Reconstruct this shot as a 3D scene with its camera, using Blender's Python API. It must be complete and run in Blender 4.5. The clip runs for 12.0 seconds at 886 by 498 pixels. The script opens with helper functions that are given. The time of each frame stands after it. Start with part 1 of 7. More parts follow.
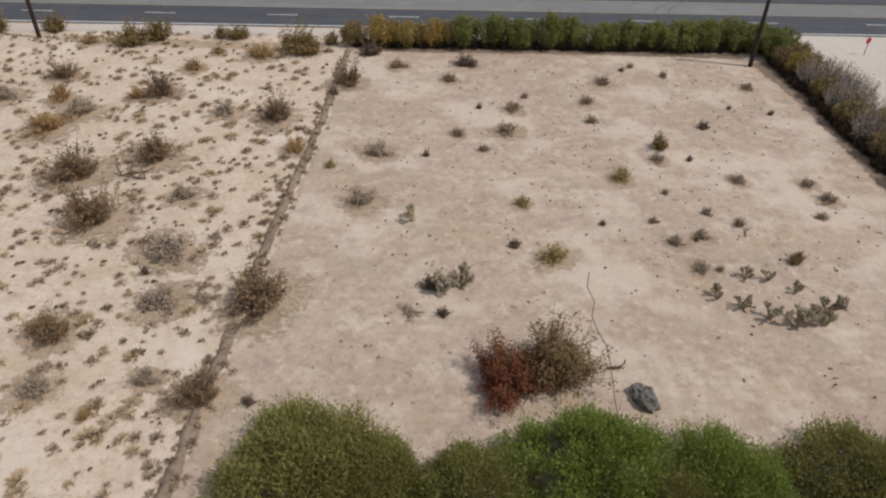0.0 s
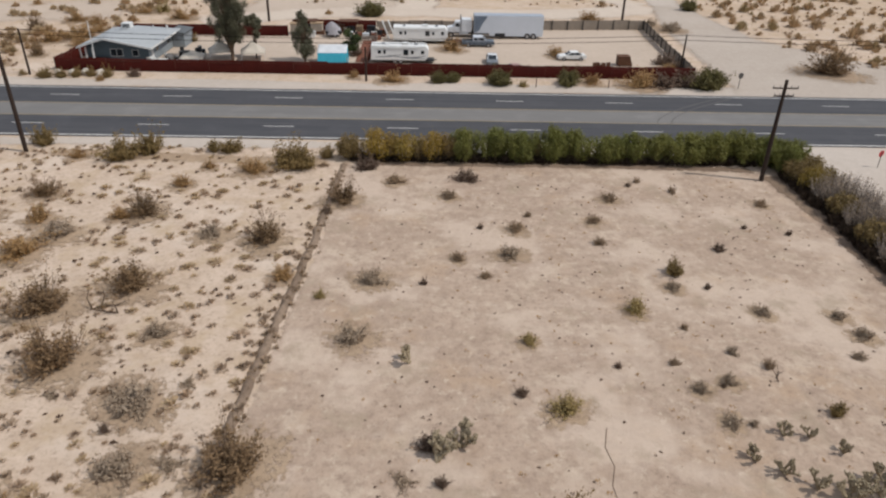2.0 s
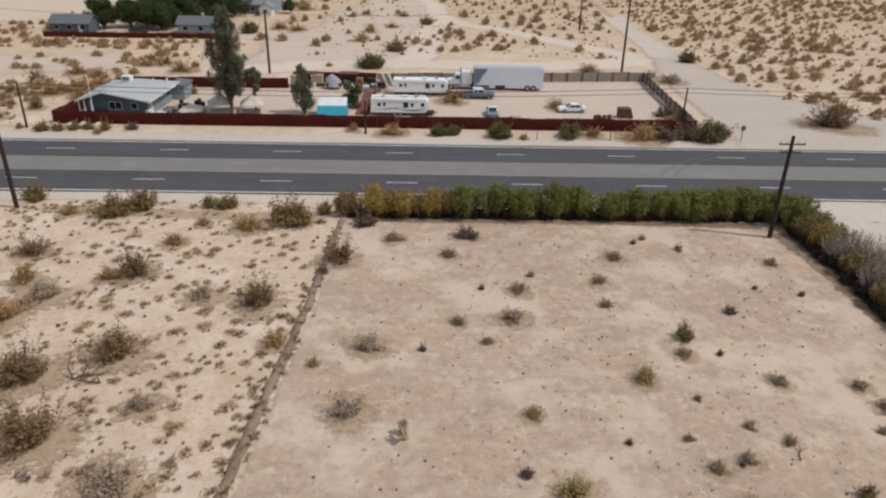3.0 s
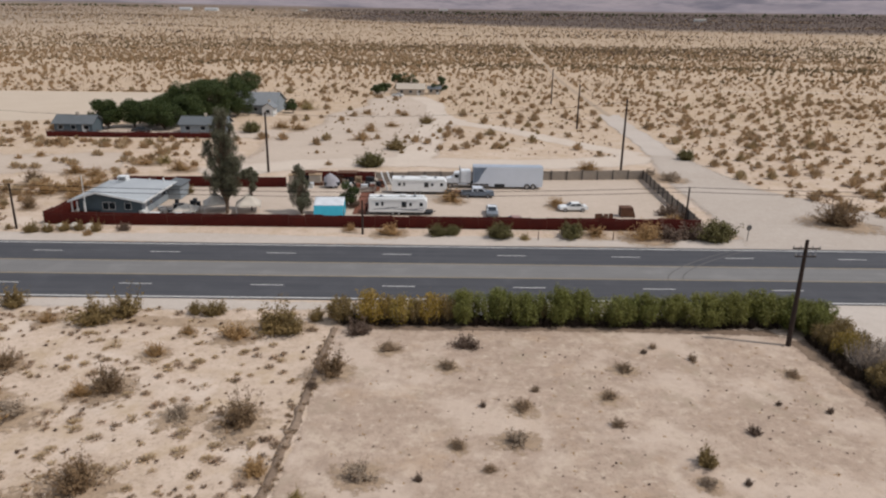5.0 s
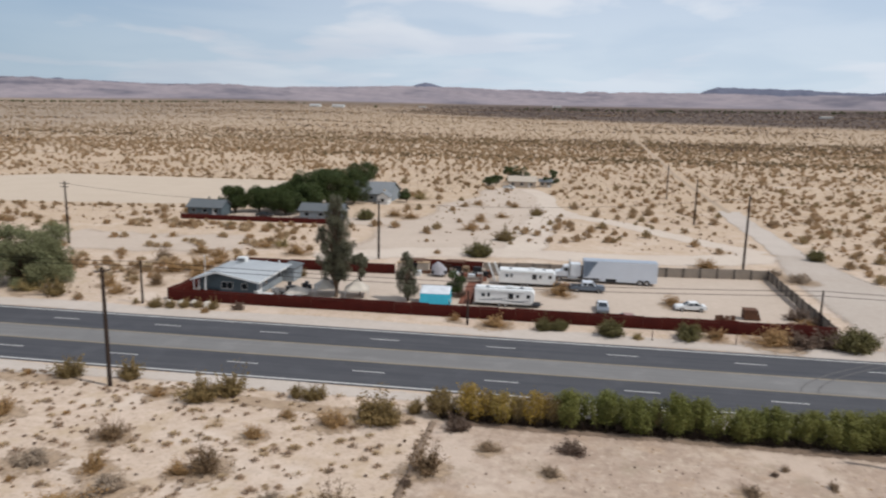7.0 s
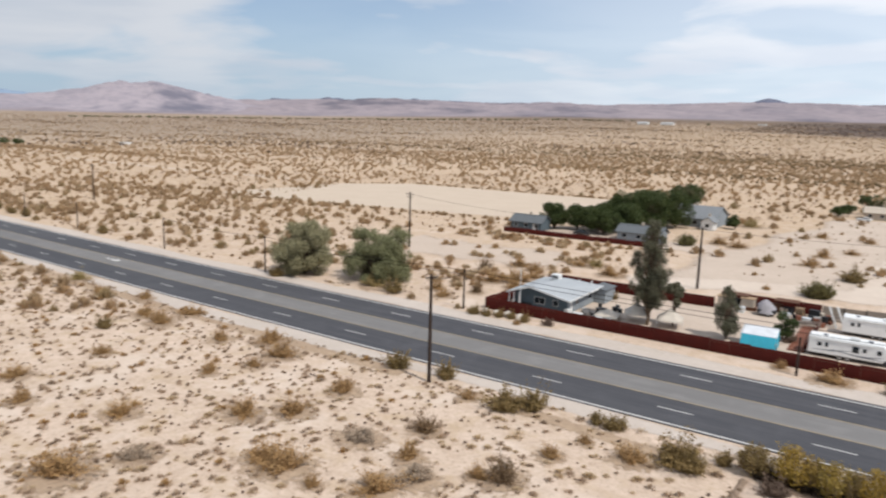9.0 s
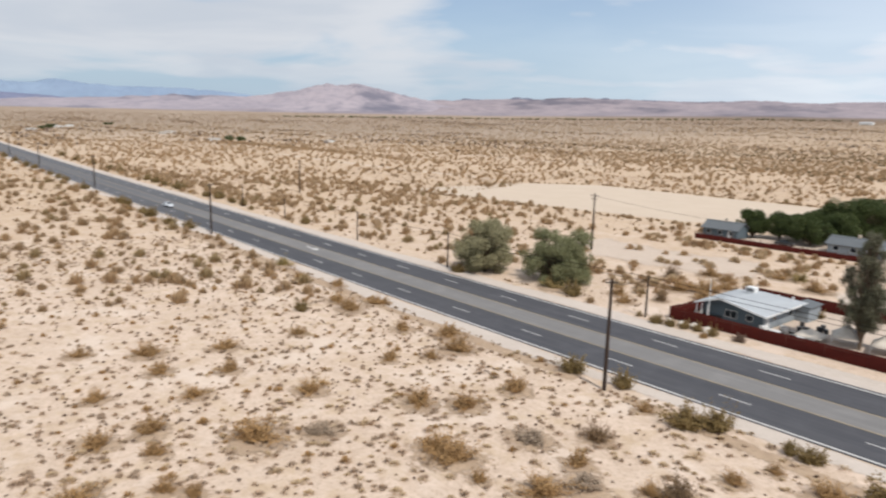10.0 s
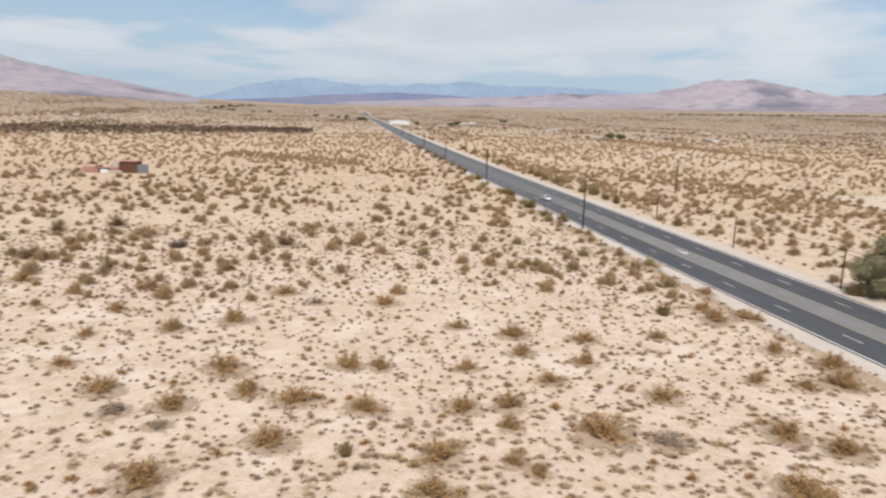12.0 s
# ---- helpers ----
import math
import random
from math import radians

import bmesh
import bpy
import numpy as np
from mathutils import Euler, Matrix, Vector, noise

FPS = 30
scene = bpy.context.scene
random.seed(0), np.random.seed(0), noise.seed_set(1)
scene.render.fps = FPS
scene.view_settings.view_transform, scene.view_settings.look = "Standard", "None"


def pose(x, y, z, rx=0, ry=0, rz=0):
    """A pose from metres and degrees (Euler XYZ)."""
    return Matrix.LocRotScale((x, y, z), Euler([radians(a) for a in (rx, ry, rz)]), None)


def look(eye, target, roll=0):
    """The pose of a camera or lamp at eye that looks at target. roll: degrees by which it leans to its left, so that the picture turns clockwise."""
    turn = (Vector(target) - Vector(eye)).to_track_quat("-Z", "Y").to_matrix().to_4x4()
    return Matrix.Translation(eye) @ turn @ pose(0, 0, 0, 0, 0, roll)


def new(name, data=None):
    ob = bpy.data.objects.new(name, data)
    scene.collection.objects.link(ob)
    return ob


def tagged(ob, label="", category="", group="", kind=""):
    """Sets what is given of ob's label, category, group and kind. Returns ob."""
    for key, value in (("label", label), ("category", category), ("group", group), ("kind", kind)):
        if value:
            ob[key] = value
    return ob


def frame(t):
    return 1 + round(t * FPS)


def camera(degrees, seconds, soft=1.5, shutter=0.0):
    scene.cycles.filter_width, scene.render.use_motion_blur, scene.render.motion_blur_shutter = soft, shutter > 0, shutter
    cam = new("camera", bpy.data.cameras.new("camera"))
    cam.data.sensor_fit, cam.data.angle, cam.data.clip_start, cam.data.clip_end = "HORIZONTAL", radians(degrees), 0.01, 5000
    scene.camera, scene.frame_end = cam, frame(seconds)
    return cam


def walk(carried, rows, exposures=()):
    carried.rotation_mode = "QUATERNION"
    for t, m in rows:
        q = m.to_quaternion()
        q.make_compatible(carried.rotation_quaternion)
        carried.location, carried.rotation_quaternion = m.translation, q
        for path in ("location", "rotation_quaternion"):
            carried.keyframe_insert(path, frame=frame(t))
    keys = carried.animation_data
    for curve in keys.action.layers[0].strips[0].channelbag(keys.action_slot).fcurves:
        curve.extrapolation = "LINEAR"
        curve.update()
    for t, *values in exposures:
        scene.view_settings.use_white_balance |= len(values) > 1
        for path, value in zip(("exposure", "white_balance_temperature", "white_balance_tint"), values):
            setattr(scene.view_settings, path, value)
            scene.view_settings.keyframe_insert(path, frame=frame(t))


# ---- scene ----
cam = camera(64.8, 12.0, soft=2.2, shutter=0.35)
PATH = [
    (0, (2.051, -6.088, 27.287), (2.096, -4.473, 26.108), 1.5),
    (0.5, (2.105, -4.753, 27.302), (2.15, -3.107, 26.166), 1.4),
    (1, (2.124, -3.343, 27.452), (2.168, -1.662, 26.368), 1.4),
    (1.5, (2.196, -1.874, 27.666), (2.238, -0.159, 26.639), 1.4),
    (2, (2.227, -0.546, 27.868), (2.268, 1.201, 26.896), 1.3),
    (2.5, (2.251, 0.748, 28.034), (2.291, 2.526, 27.12), 1.3),
    (3, (2.314, 1.946, 28.132), (2.352, 3.751, 27.273), 1.2),
    (5, (2.544, 5.738, 28.204), (2.578, 7.64, 27.587), 1.0),
    (5.5, (2.596, 6.544, 28.113), (2.628, 8.464, 27.555), 1.0),
    (6, (2.567, 7.145, 27.979), (2.602, 9.083, 27.486), 1.0),
    (6.5, (2.446, 7.448, 27.87), (2.376, 9.399, 27.436), 1.2),
    (7, (2.484, 7.636, 27.861), (2.206, 9.581, 27.488), 1.2),
    (9, (2.426, 8.215, 28.502), (1.324, 9.847, 28.156), 1.5),
    (9.5, (2.472, 8.487, 28.491), (1.17, 9.965, 28.138), 1.6),
    (10, (2.445, 8.597, 28.488), (0.958, 9.885, 28.128), 1.6),
    (10.5, (2.491, 8.743, 28.521), (0.852, 9.827, 28.152), 1.6),
    (11, (2.548, 8.865, 28.553), (0.777, 9.714, 28.177), 1.6),
    (11.5, (2.562, 8.923, 28.543), (0.697, 9.534, 28.158), 1.6),
    (12, (2.564, 8.933, 28.517), (0.637, 9.299, 28.124), 1.5),
]
EXPOSURE = [(0.0, -0.66, 6200, 10.5), (2.5, -0.65, 6350, 12), (5.5, -0.70, 6280, 13), (7.0, -0.57, 6130, 11), (9.0, -0.29, 6250, 11.5), (12.0, -0.19, 6350, 11)]
walk(cam, [(t, look(e, g, r)) for t, e, g, r in PATH], EXPOSURE)

# ---- light ----
SUN_ELEV, SUN_AZ = 54.0, -14.0   # degrees; azimuth of the sun from +x towards +y

world = bpy.data.worlds.new("sky")
scene.world = world
world.use_nodes = True
wn, wl = world.node_tree.nodes, world.node_tree.links
wn.clear()
w_out = wn.new("ShaderNodeOutputWorld")
w_bg = wn.new("ShaderNodeBackground")
w_bg.inputs[1].default_value = 0.092
w_sky = wn.new("ShaderNodeTexSky")
w_sky.sky_type = "NISHITA"
w_sky.sun_disc = False
w_sky.sun_elevation = radians(SUN_ELEV)
w_sky.sun_rotation = radians(90 - SUN_AZ)
w_sky.air_density, w_sky.dust_density, w_sky.ozone_density = 1.0, 0.5, 2.0
w_co = wn.new("ShaderNodeTexCoord")


def w_math(op, *args):
    """One arithmetic node of the sky; numbers or sockets."""
    n = wn.new("ShaderNodeMath")
    n.operation = op
    for i, v in enumerate(args):
        if isinstance(v, (int, float)):
            n.inputs[i].default_value = v
        else:
            wl.new(v, n.inputs[i])
    return n.outputs[0]


def w_range(value, lo, hi, a=0.0, b=1.0):
    n = wn.new("ShaderNodeMapRange")
    n.interpolation_type = "SMOOTHSTEP"
    n.inputs["From Min"].default_value, n.inputs["From Max"].default_value = lo, hi
    n.inputs["To Min"].default_value, n.inputs["To Max"].default_value = a, b
    wl.new(value, n.inputs["Value"])
    return n.outputs["Result"]


def w_blend(fac, a, b, mode="MIX"):
    n = wn.new("ShaderNodeMix")
    n.data_type, n.blend_type = "RGBA", mode
    for sock, v in (("Factor", fac), ("A", a), ("B", b)):
        if isinstance(v, (int, float)):
            n.inputs[sock].default_value = v
        elif isinstance(v, tuple):
            n.inputs[sock].default_value = (*v, 1)
        else:
            wl.new(v, n.inputs[sock])
    return n.outputs["Result"]


def w_cloud(scale, detail, rough, stretch, shift):
    """Noise on a flat cloud deck overhead, so that clouds draw together towards the horizon."""
    m = wn.new("ShaderNodeMapping")
    m.inputs["Scale"].default_value = stretch
    m.inputs["Location"].default_value = shift
    n = wn.new("ShaderNodeTexNoise")
    n.inputs["Scale"].default_value, n.inputs["Detail"].default_value, n.inputs["Roughness"].default_value = scale, detail, rough
    n.inputs["Distortion"].default_value = 0.35
    wl.new(w_deck.outputs[0], m.inputs["Vector"])
    wl.new(m.outputs["Vector"], n.inputs["Vector"])
    return n.outputs["Fac"]


w_sep = wn.new("ShaderNodeSeparateXYZ")
wl.new(w_co.outputs["Generated"], w_sep.inputs[0])
w_up = w_math("ADD", w_math("MAXIMUM", w_sep.outputs["Z"], 0.0), 0.11)
w_deck = wn.new("ShaderNodeCombineXYZ")
wl.new(w_math("DIVIDE", w_sep.outputs["X"], w_up), w_deck.inputs[0])
wl.new(w_math("DIVIDE", w_sep.outputs["Y"], w_up), w_deck.inputs[1])
w_big = w_cloud(0.42, 3.0, 0.5, (1.0, 1.0, 1.0), (0.3, 0.1, 0.0))
w_fine = w_cloud(0.9, 8.0, 0.52, (1.0, 1.0, 1.0), (4.2, 1.7, 2.0))
w_sum = w_math("ADD", w_math("MULTIPLY", w_big, 0.66), w_math("MULTIPLY", w_fine, 0.34))
w_cover = w_range(w_sum, 0.425, 0.545, 0.0, 1.0)
# a thin veil everywhere, thicker to the north
w_veil = w_range(w_sep.outputs["X"], -0.95, -0.1, 0.22, 0.62)
w_cover = w_math("MAXIMUM", w_cover, w_veil)
w_cover = w_math("MULTIPLY", w_cover, w_range(w_sep.outputs["Z"], 0.0, 0.1, 0.45, 0.97))
w_white = w_blend(w_range(w_cloud(0.8, 5.0, 0.5, (1.0, 1.0, 1.0), (9.0, 3.0, 5.0)), 0.36, 0.62), (8.7, 9.3, 10.0), (10.2, 10.5, 10.8))
w_blue = w_blend(1.0, w_sky.outputs[0], (1.1, 1.3, 1.42), "MULTIPLY")
w_haze = w_blend(w_range(w_sep.outputs["X"], -0.95, 0.0), (6.0, 7.7, 9.5), (7.9, 9.3, 10.6))
w_blue = w_blend(w_range(w_sep.outputs["Z"], 0.0, 0.2, 0.85, 0.0), w_blue, w_haze)
w_all = w_blend(w_cover, w_blue, w_white)
w_side = w_range(w_sep.outputs["X"], -0.98, 0.1, 0.86, 1.2)
w_grey = wn.new("ShaderNodeCombineColor")
for w_i in range(3):
    wl.new(w_side, w_grey.inputs[w_i])
wl.new(w_blend(1.0, w_all, w_grey.outputs[0], "MULTIPLY"), w_bg.inputs[0])
wl.new(w_bg.outputs[0], w_out.inputs[0])

sun = new("sun", bpy.data.lights.new("sun", "SUN"))
sun.data.energy, sun.data.angle, sun.data.color = 4.5, radians(2.0), (1.0, 0.94, 0.85)
s_dir = Vector((math.cos(radians(SUN_ELEV)) * math.cos(radians(SUN_AZ)),
                math.cos(radians(SUN_ELEV)) * math.sin(radians(SUN_AZ)), math.sin(radians(SUN_ELEV))))
sun.matrix_world = look(s_dir * 100, (0, 0, 0))

# ---- materials ----
def nodes_of(name, rough=0.9, metal=0.0, spec=0.3):
    m = bpy.data.materials.new(name)
    m.use_nodes = True
    nt = m.node_tree
    b = nt.nodes["Principled BSDF"]
    b.inputs["Roughness"].default_value = rough
    b.inputs["Metallic"].default_value = metal
    b.inputs["Specular IOR Level"].default_value = spec
    return m, nt, b


def add_noise(nt, scale, detail=4.0, rough=0.6, vec=None):
    n = nt.nodes.new("ShaderNodeTexNoise")
    n.inputs["Scale"].default_value, n.inputs["Detail"].default_value, n.inputs["Roughness"].default_value = scale, detail, rough
    if vec is None:
        g = nt.nodes.new("ShaderNodeNewGeometry")
        vec = g.outputs["Position"]
    nt.links.new(vec, n.inputs["Vector"])
    return n.outputs["Fac"]


def ramp(nt, value, lo, hi, a=0.0, b=1.0):
    r = nt.nodes.new("ShaderNodeMapRange")
    r.inputs["From Min"].default_value, r.inputs["From Max"].default_value = lo, hi
    r.inputs["To Min"].default_value, r.inputs["To Max"].default_value = a, b
    nt.links.new(value, r.inputs["Value"])
    return r.outputs["Result"]


def mixed(nt, fac, a, b, mode="MIX"):
    m = nt.nodes.new("ShaderNodeMix")
    m.data_type, m.blend_type = "RGBA", mode
    for sock, v in (("Factor", fac), ("A", a), ("B", b)):
        if isinstance(v, (int, float)):
            m.inputs[sock].default_value = v
        elif isinstance(v, tuple):
            m.inputs[sock].default_value = (*v, 1)
        else:
            nt.links.new(v, m.inputs[sock])
    return m.outputs["Result"]


def bumped(nt, b, height, strength, dist):
    n = nt.nodes.new("ShaderNodeBump")
    n.inputs["Strength"].default_value, n.inputs["Distance"].default_value = strength, dist
    nt.links.new(height, n.inputs["Height"])
    nt.links.new(n.outputs["Normal"], b.inputs["Normal"])


def plain(name, col, dark=None, rough=0.7, metal=0.0, scale=1.5, fine=18.0, spec=0.3, bump=0.15):
    """A worn surface: two scales of variation, light relief."""
    m, nt, b = nodes_of(name, rough, metal, spec)
    dark = dark or tuple(c * 0.72 for c in col)
    f1 = ramp(nt, add_noise(nt, scale), 0.35, 0.7)
    f2 = ramp(nt, add_noise(nt, fine, 3.0), 0.35, 0.7, 0.0, 0.5)
    c = mixed(nt, f1, col, dark)
    c = mixed(nt, f2, c, tuple(x * 0.8 for x in col))
    nt.links.new(c, b.inputs["Base Color"])
    bumped(nt, b, add_noise(nt, fine, 3.0), bump, 0.02)
    return m


def leafy(name, cols, rough=0.75, through_light=0.25):
    """Foliage: hue varies leaf by leaf and plant by plant."""
    m, nt, b = nodes_of(name, rough, 0.0, 0.25)
    g = nt.nodes.new("ShaderNodeNewGeometry")
    o = nt.nodes.new("ShaderNodeObjectInfo")
    c = mixed(nt, g.outputs["Random Per Island"], cols[0], cols[1])
    c = mixed(nt, ramp(nt, o.outputs["Random"], 0, 1, 0.0, 0.75), c, cols[2])
    c = mixed(nt, ramp(nt, add_noise(nt, 0.55, 3.0), 0.4, 0.65, 0.0, 0.6), c, cols[3])
    nt.links.new(c, b.inputs["Base Color"])
    t = nt.nodes.new("ShaderNodeBsdfTranslucent")
    nt.links.new(c, t.inputs["Color"])
    x = nt.nodes.new("ShaderNodeMixShader")
    x.inputs[0].default_value = through_light
    nt.links.new(b.outputs[0], x.inputs[1])
    nt.links.new(t.outputs[0], x.inputs[2])
    nt.links.new(x.outputs[0], nt.nodes["Material Output"].inputs["Surface"])
    return m


def sand(name, c1, c2, c3, soft_edge=False, grit=1.0):
    m, nt, b = nodes_of(name, 0.95, 0.0, 0.1)
    g = nt.nodes.new("ShaderNodeNewGeometry")
    p = g.outputs["Position"]
    c = mixed(nt, ramp(nt, add_noise(nt, 0.09, 5.0, 0.6, p), 0.38, 0.66), c1, c2)
    c = mixed(nt, ramp(nt, add_noise(nt, 0.55, 6.0, 0.68, p), 0.45, 0.72, 0.0, 0.8 * grit), c, c3)
    c = mixed(nt, ramp(nt, add_noise(nt, 2.6, 5.0, 0.7, p), 0.52, 0.74, 0.0, 0.7 * grit), c, tuple(v * 0.62 for v in c3))
    c = mixed(nt, ramp(nt, add_noise(nt, 0.9, 3.0, 0.6, p), 0.55, 0.75, 0.0, 0.5), c, tuple(min(v * 1.18, 0.8) for v in c1))
    c = mixed(nt, ramp(nt, add_noise(nt, 1.7, 6.0, 0.8, p), 0.55, 0.63, 0.0, 0.6 * grit), c, tuple(v * 0.72 for v in c3))
    nt.links.new(c, b.inputs["Base Color"])
    bumped(nt, b, add_noise(nt, 3.2, 6.0, 0.7, p), 0.5 * grit, 0.12)
    if soft_edge:
        at = nt.nodes.new("ShaderNodeAttribute")
        at.attribute_name = "cover"
        ad = nt.nodes.new("ShaderNodeMath")
        ad.operation = "ADD"
        nt.links.new(at.outputs["Fac"], ad.inputs[0])
        nt.links.new(ramp(nt, add_noise(nt, 1.4, 8.0, 0.85, p), 0.3, 0.7, -0.5, 0.5), ad.inputs[1])
        cover = ramp(nt, ad.outputs[0], 0.49, 0.51)
        tr = nt.nodes.new("ShaderNodeBsdfTransparent")
        x = nt.nodes.new("ShaderNodeMixShader")
        nt.links.new(cover, x.inputs[0])
        nt.links.new(tr.outputs[0], x.inputs[1])
        nt.links.new(b.outputs[0], x.inputs[2])
        nt.links.new(x.outputs[0], nt.nodes["Material Output"].inputs["Surface"])
    return m, nt, b, c


M_ground, g_nt, g_b, g_c = sand("desert sand", (0.575, 0.455, 0.355), (0.52, 0.407, 0.312), (0.41, 0.305, 0.22))
g_c = mixed(g_nt, ramp(g_nt, add_noise(g_nt, 0.33, 5.0, 0.65), 0.50, 0.66, 0.0, 0.62), g_c, (0.43, 0.32, 0.205))
g_c = mixed(g_nt, ramp(g_nt, add_noise(g_nt, 0.12, 4.0, 0.6), 0.52, 0.66, 0.0, 0.65), g_c, (0.60, 0.50, 0.41))
# far plain: scrub cover too fine to stand as plants, thicker with distance; its dark bands also paint cloud shadow
g_geo = g_nt.nodes.new("ShaderNodeNewGeometry")
# drier, golden litter-covered sand away from the lot
g_l1 = g_nt.nodes.new("ShaderNodeVectorMath")
g_l1.operation = "LENGTH"
g_nt.links.new(g_geo.outputs["Position"], g_l1.inputs[0])
g_n1 = g_nt.nodes.new("ShaderNodeMath")
g_n1.operation = "MULTIPLY"
g_nt.links.new(ramp(g_nt, g_l1.outputs["Value"], 115, 260, 0.0, 1.0), g_n1.inputs[0])
g_nt.links.new(ramp(g_nt, add_noise(g_nt, 0.21, 5.0, 0.75), 0.36, 0.6, 0.22, 0.86), g_n1.inputs[1])
g_c = mixed(g_nt, g_n1.outputs[0], g_c, (0.44, 0.32, 0.205))
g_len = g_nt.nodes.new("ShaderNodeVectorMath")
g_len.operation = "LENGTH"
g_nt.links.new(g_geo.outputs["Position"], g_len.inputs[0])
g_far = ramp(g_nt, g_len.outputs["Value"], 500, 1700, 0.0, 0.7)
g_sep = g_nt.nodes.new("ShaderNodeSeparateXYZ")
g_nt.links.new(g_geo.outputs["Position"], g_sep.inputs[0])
# haze painted into the western ground: greyer with distance
g_haze = g_nt.nodes.new("ShaderNodeMath")
g_haze.operation = "MULTIPLY"
g_nt.links.new(ramp(g_nt, g_len.outputs["Value"], 420, 1500, 0.0, 0.72), g_haze.inputs[0])
g_nt.links.new(ramp(g_nt, g_sep.outputs["X"], -350, -900), g_haze.inputs[1])
g_c = mixed(g_nt, g_haze.outputs[0], g_c, (0.365, 0.298, 0.24))
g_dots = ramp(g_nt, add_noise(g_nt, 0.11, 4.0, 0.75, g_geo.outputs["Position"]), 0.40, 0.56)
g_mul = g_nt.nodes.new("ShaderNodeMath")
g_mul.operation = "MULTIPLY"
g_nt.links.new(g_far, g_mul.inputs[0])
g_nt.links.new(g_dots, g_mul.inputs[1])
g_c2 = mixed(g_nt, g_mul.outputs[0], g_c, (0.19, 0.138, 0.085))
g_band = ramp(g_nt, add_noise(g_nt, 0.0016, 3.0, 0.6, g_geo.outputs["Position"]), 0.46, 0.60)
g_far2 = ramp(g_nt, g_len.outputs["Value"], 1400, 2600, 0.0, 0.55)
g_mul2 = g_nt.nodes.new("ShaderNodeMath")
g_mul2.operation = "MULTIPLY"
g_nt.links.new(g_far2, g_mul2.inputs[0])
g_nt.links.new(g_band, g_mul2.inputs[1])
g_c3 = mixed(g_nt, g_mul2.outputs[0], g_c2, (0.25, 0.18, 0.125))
# dark eastern band: thick scrub and cloud shadow painted as one colour
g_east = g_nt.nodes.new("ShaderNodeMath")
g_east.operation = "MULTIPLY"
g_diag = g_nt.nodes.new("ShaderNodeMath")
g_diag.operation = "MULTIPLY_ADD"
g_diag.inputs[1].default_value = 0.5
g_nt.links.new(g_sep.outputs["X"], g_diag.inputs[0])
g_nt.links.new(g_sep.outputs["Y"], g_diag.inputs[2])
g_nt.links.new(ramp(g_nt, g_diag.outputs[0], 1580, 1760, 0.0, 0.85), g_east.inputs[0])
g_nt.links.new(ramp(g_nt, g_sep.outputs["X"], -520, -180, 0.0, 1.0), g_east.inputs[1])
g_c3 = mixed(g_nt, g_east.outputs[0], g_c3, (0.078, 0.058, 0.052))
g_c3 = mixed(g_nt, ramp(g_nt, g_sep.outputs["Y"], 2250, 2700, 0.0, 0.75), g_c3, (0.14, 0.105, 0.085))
g_nt.links.new(g_c3, g_b.inputs["Base Color"])

M_lot, l_nt, l_b, l_c = sand("lot soil", (0.442, 0.337, 0.258), (0.385, 0.288, 0.218), (0.29, 0.212, 0.154), True, 0.8)
l_c = mixed(l_nt, ramp(l_nt, add_noise(l_nt, 0.28, 5.0, 0.65), 0.52, 0.66, 0.0, 0.75), l_c, (0.52, 0.415, 0.32))
l_c = mixed(l_nt, ramp(l_nt, add_noise(l_nt, 0.17, 4.0, 0.6), 0.54, 0.66, 0.0, 0.6), l_c, (0.41, 0.29, 0.195))
l_c = mixed(l_nt, ramp(l_nt, add_noise(l_nt, 0.75, 5.0, 0.75), 0.52, 0.66, 0.0, 0.75), l_c, (0.31, 0.23, 0.175))
l_c = mixed(l_nt, ramp(l_nt, add_noise(l_nt, 2.2, 6.0, 0.8), 0.54, 0.62, 0.0, 0.5), l_c, (0.25, 0.18, 0.14))
l_c = mixed(l_nt, ramp(l_nt, add_noise(l_nt, 1.3, 5.0, 0.75), 0.54, 0.66, 0.0, 0.75), l_c, (0.55, 0.445, 0.345))
l_c = mixed(l_nt, ramp(l_nt, add_noise(l_nt, 0.11, 4.0, 0.62), 0.50, 0.60, 0.0, 0.6), l_c, (0.56, 0.45, 0.36))
l_c = mixed(l_nt, ramp(l_nt, add_noise(l_nt, 0.23, 6.0, 0.7), 0.56, 0.66, 0.0, 0.6), l_c, (0.335, 0.265, 0.19))
l_nt.links.new(l_c, l_b.inputs["Base Color"])
M_pale = sand("pale dirt", (0.50, 0.41, 0.33), (0.465, 0.38, 0.305), (0.41, 0.325, 0.255), True, 0.45)[0]
M_drive = sand("wheel-worn pale dirt", (0.56, 0.475, 0.39), (0.53, 0.44, 0.36), (0.47, 0.385, 0.31), True, 0.35)[0]
M_grey_dirt = sand("grey packed dirt", (0.50, 0.435, 0.375), (0.46, 0.395, 0.335), (0.41, 0.345, 0.285), True, 0.4)[0]
# grey dirt darkened to hold part of the cloud shade over the apron
M_apron = sand("grey dirt with painted shade", (0.455, 0.39, 0.33), (0.425, 0.36, 0.30), (0.375, 0.31, 0.255), True, 0.5)[0]
M_field = sand("bare field", (0.51, 0.42, 0.325), (0.485, 0.395, 0.305), (0.455, 0.365, 0.28), True, 0.25)[0]
M_litter = sand("dry litter", (0.41, 0.305, 0.21), (0.37, 0.27, 0.185), (0.29, 0.21, 0.14), True, 1.0)[0]
M_ground_track = sand("track soil", (0.40, 0.31, 0.225), (0.36, 0.275, 0.20), (0.32, 0.24, 0.17), True, 0.5)[0]
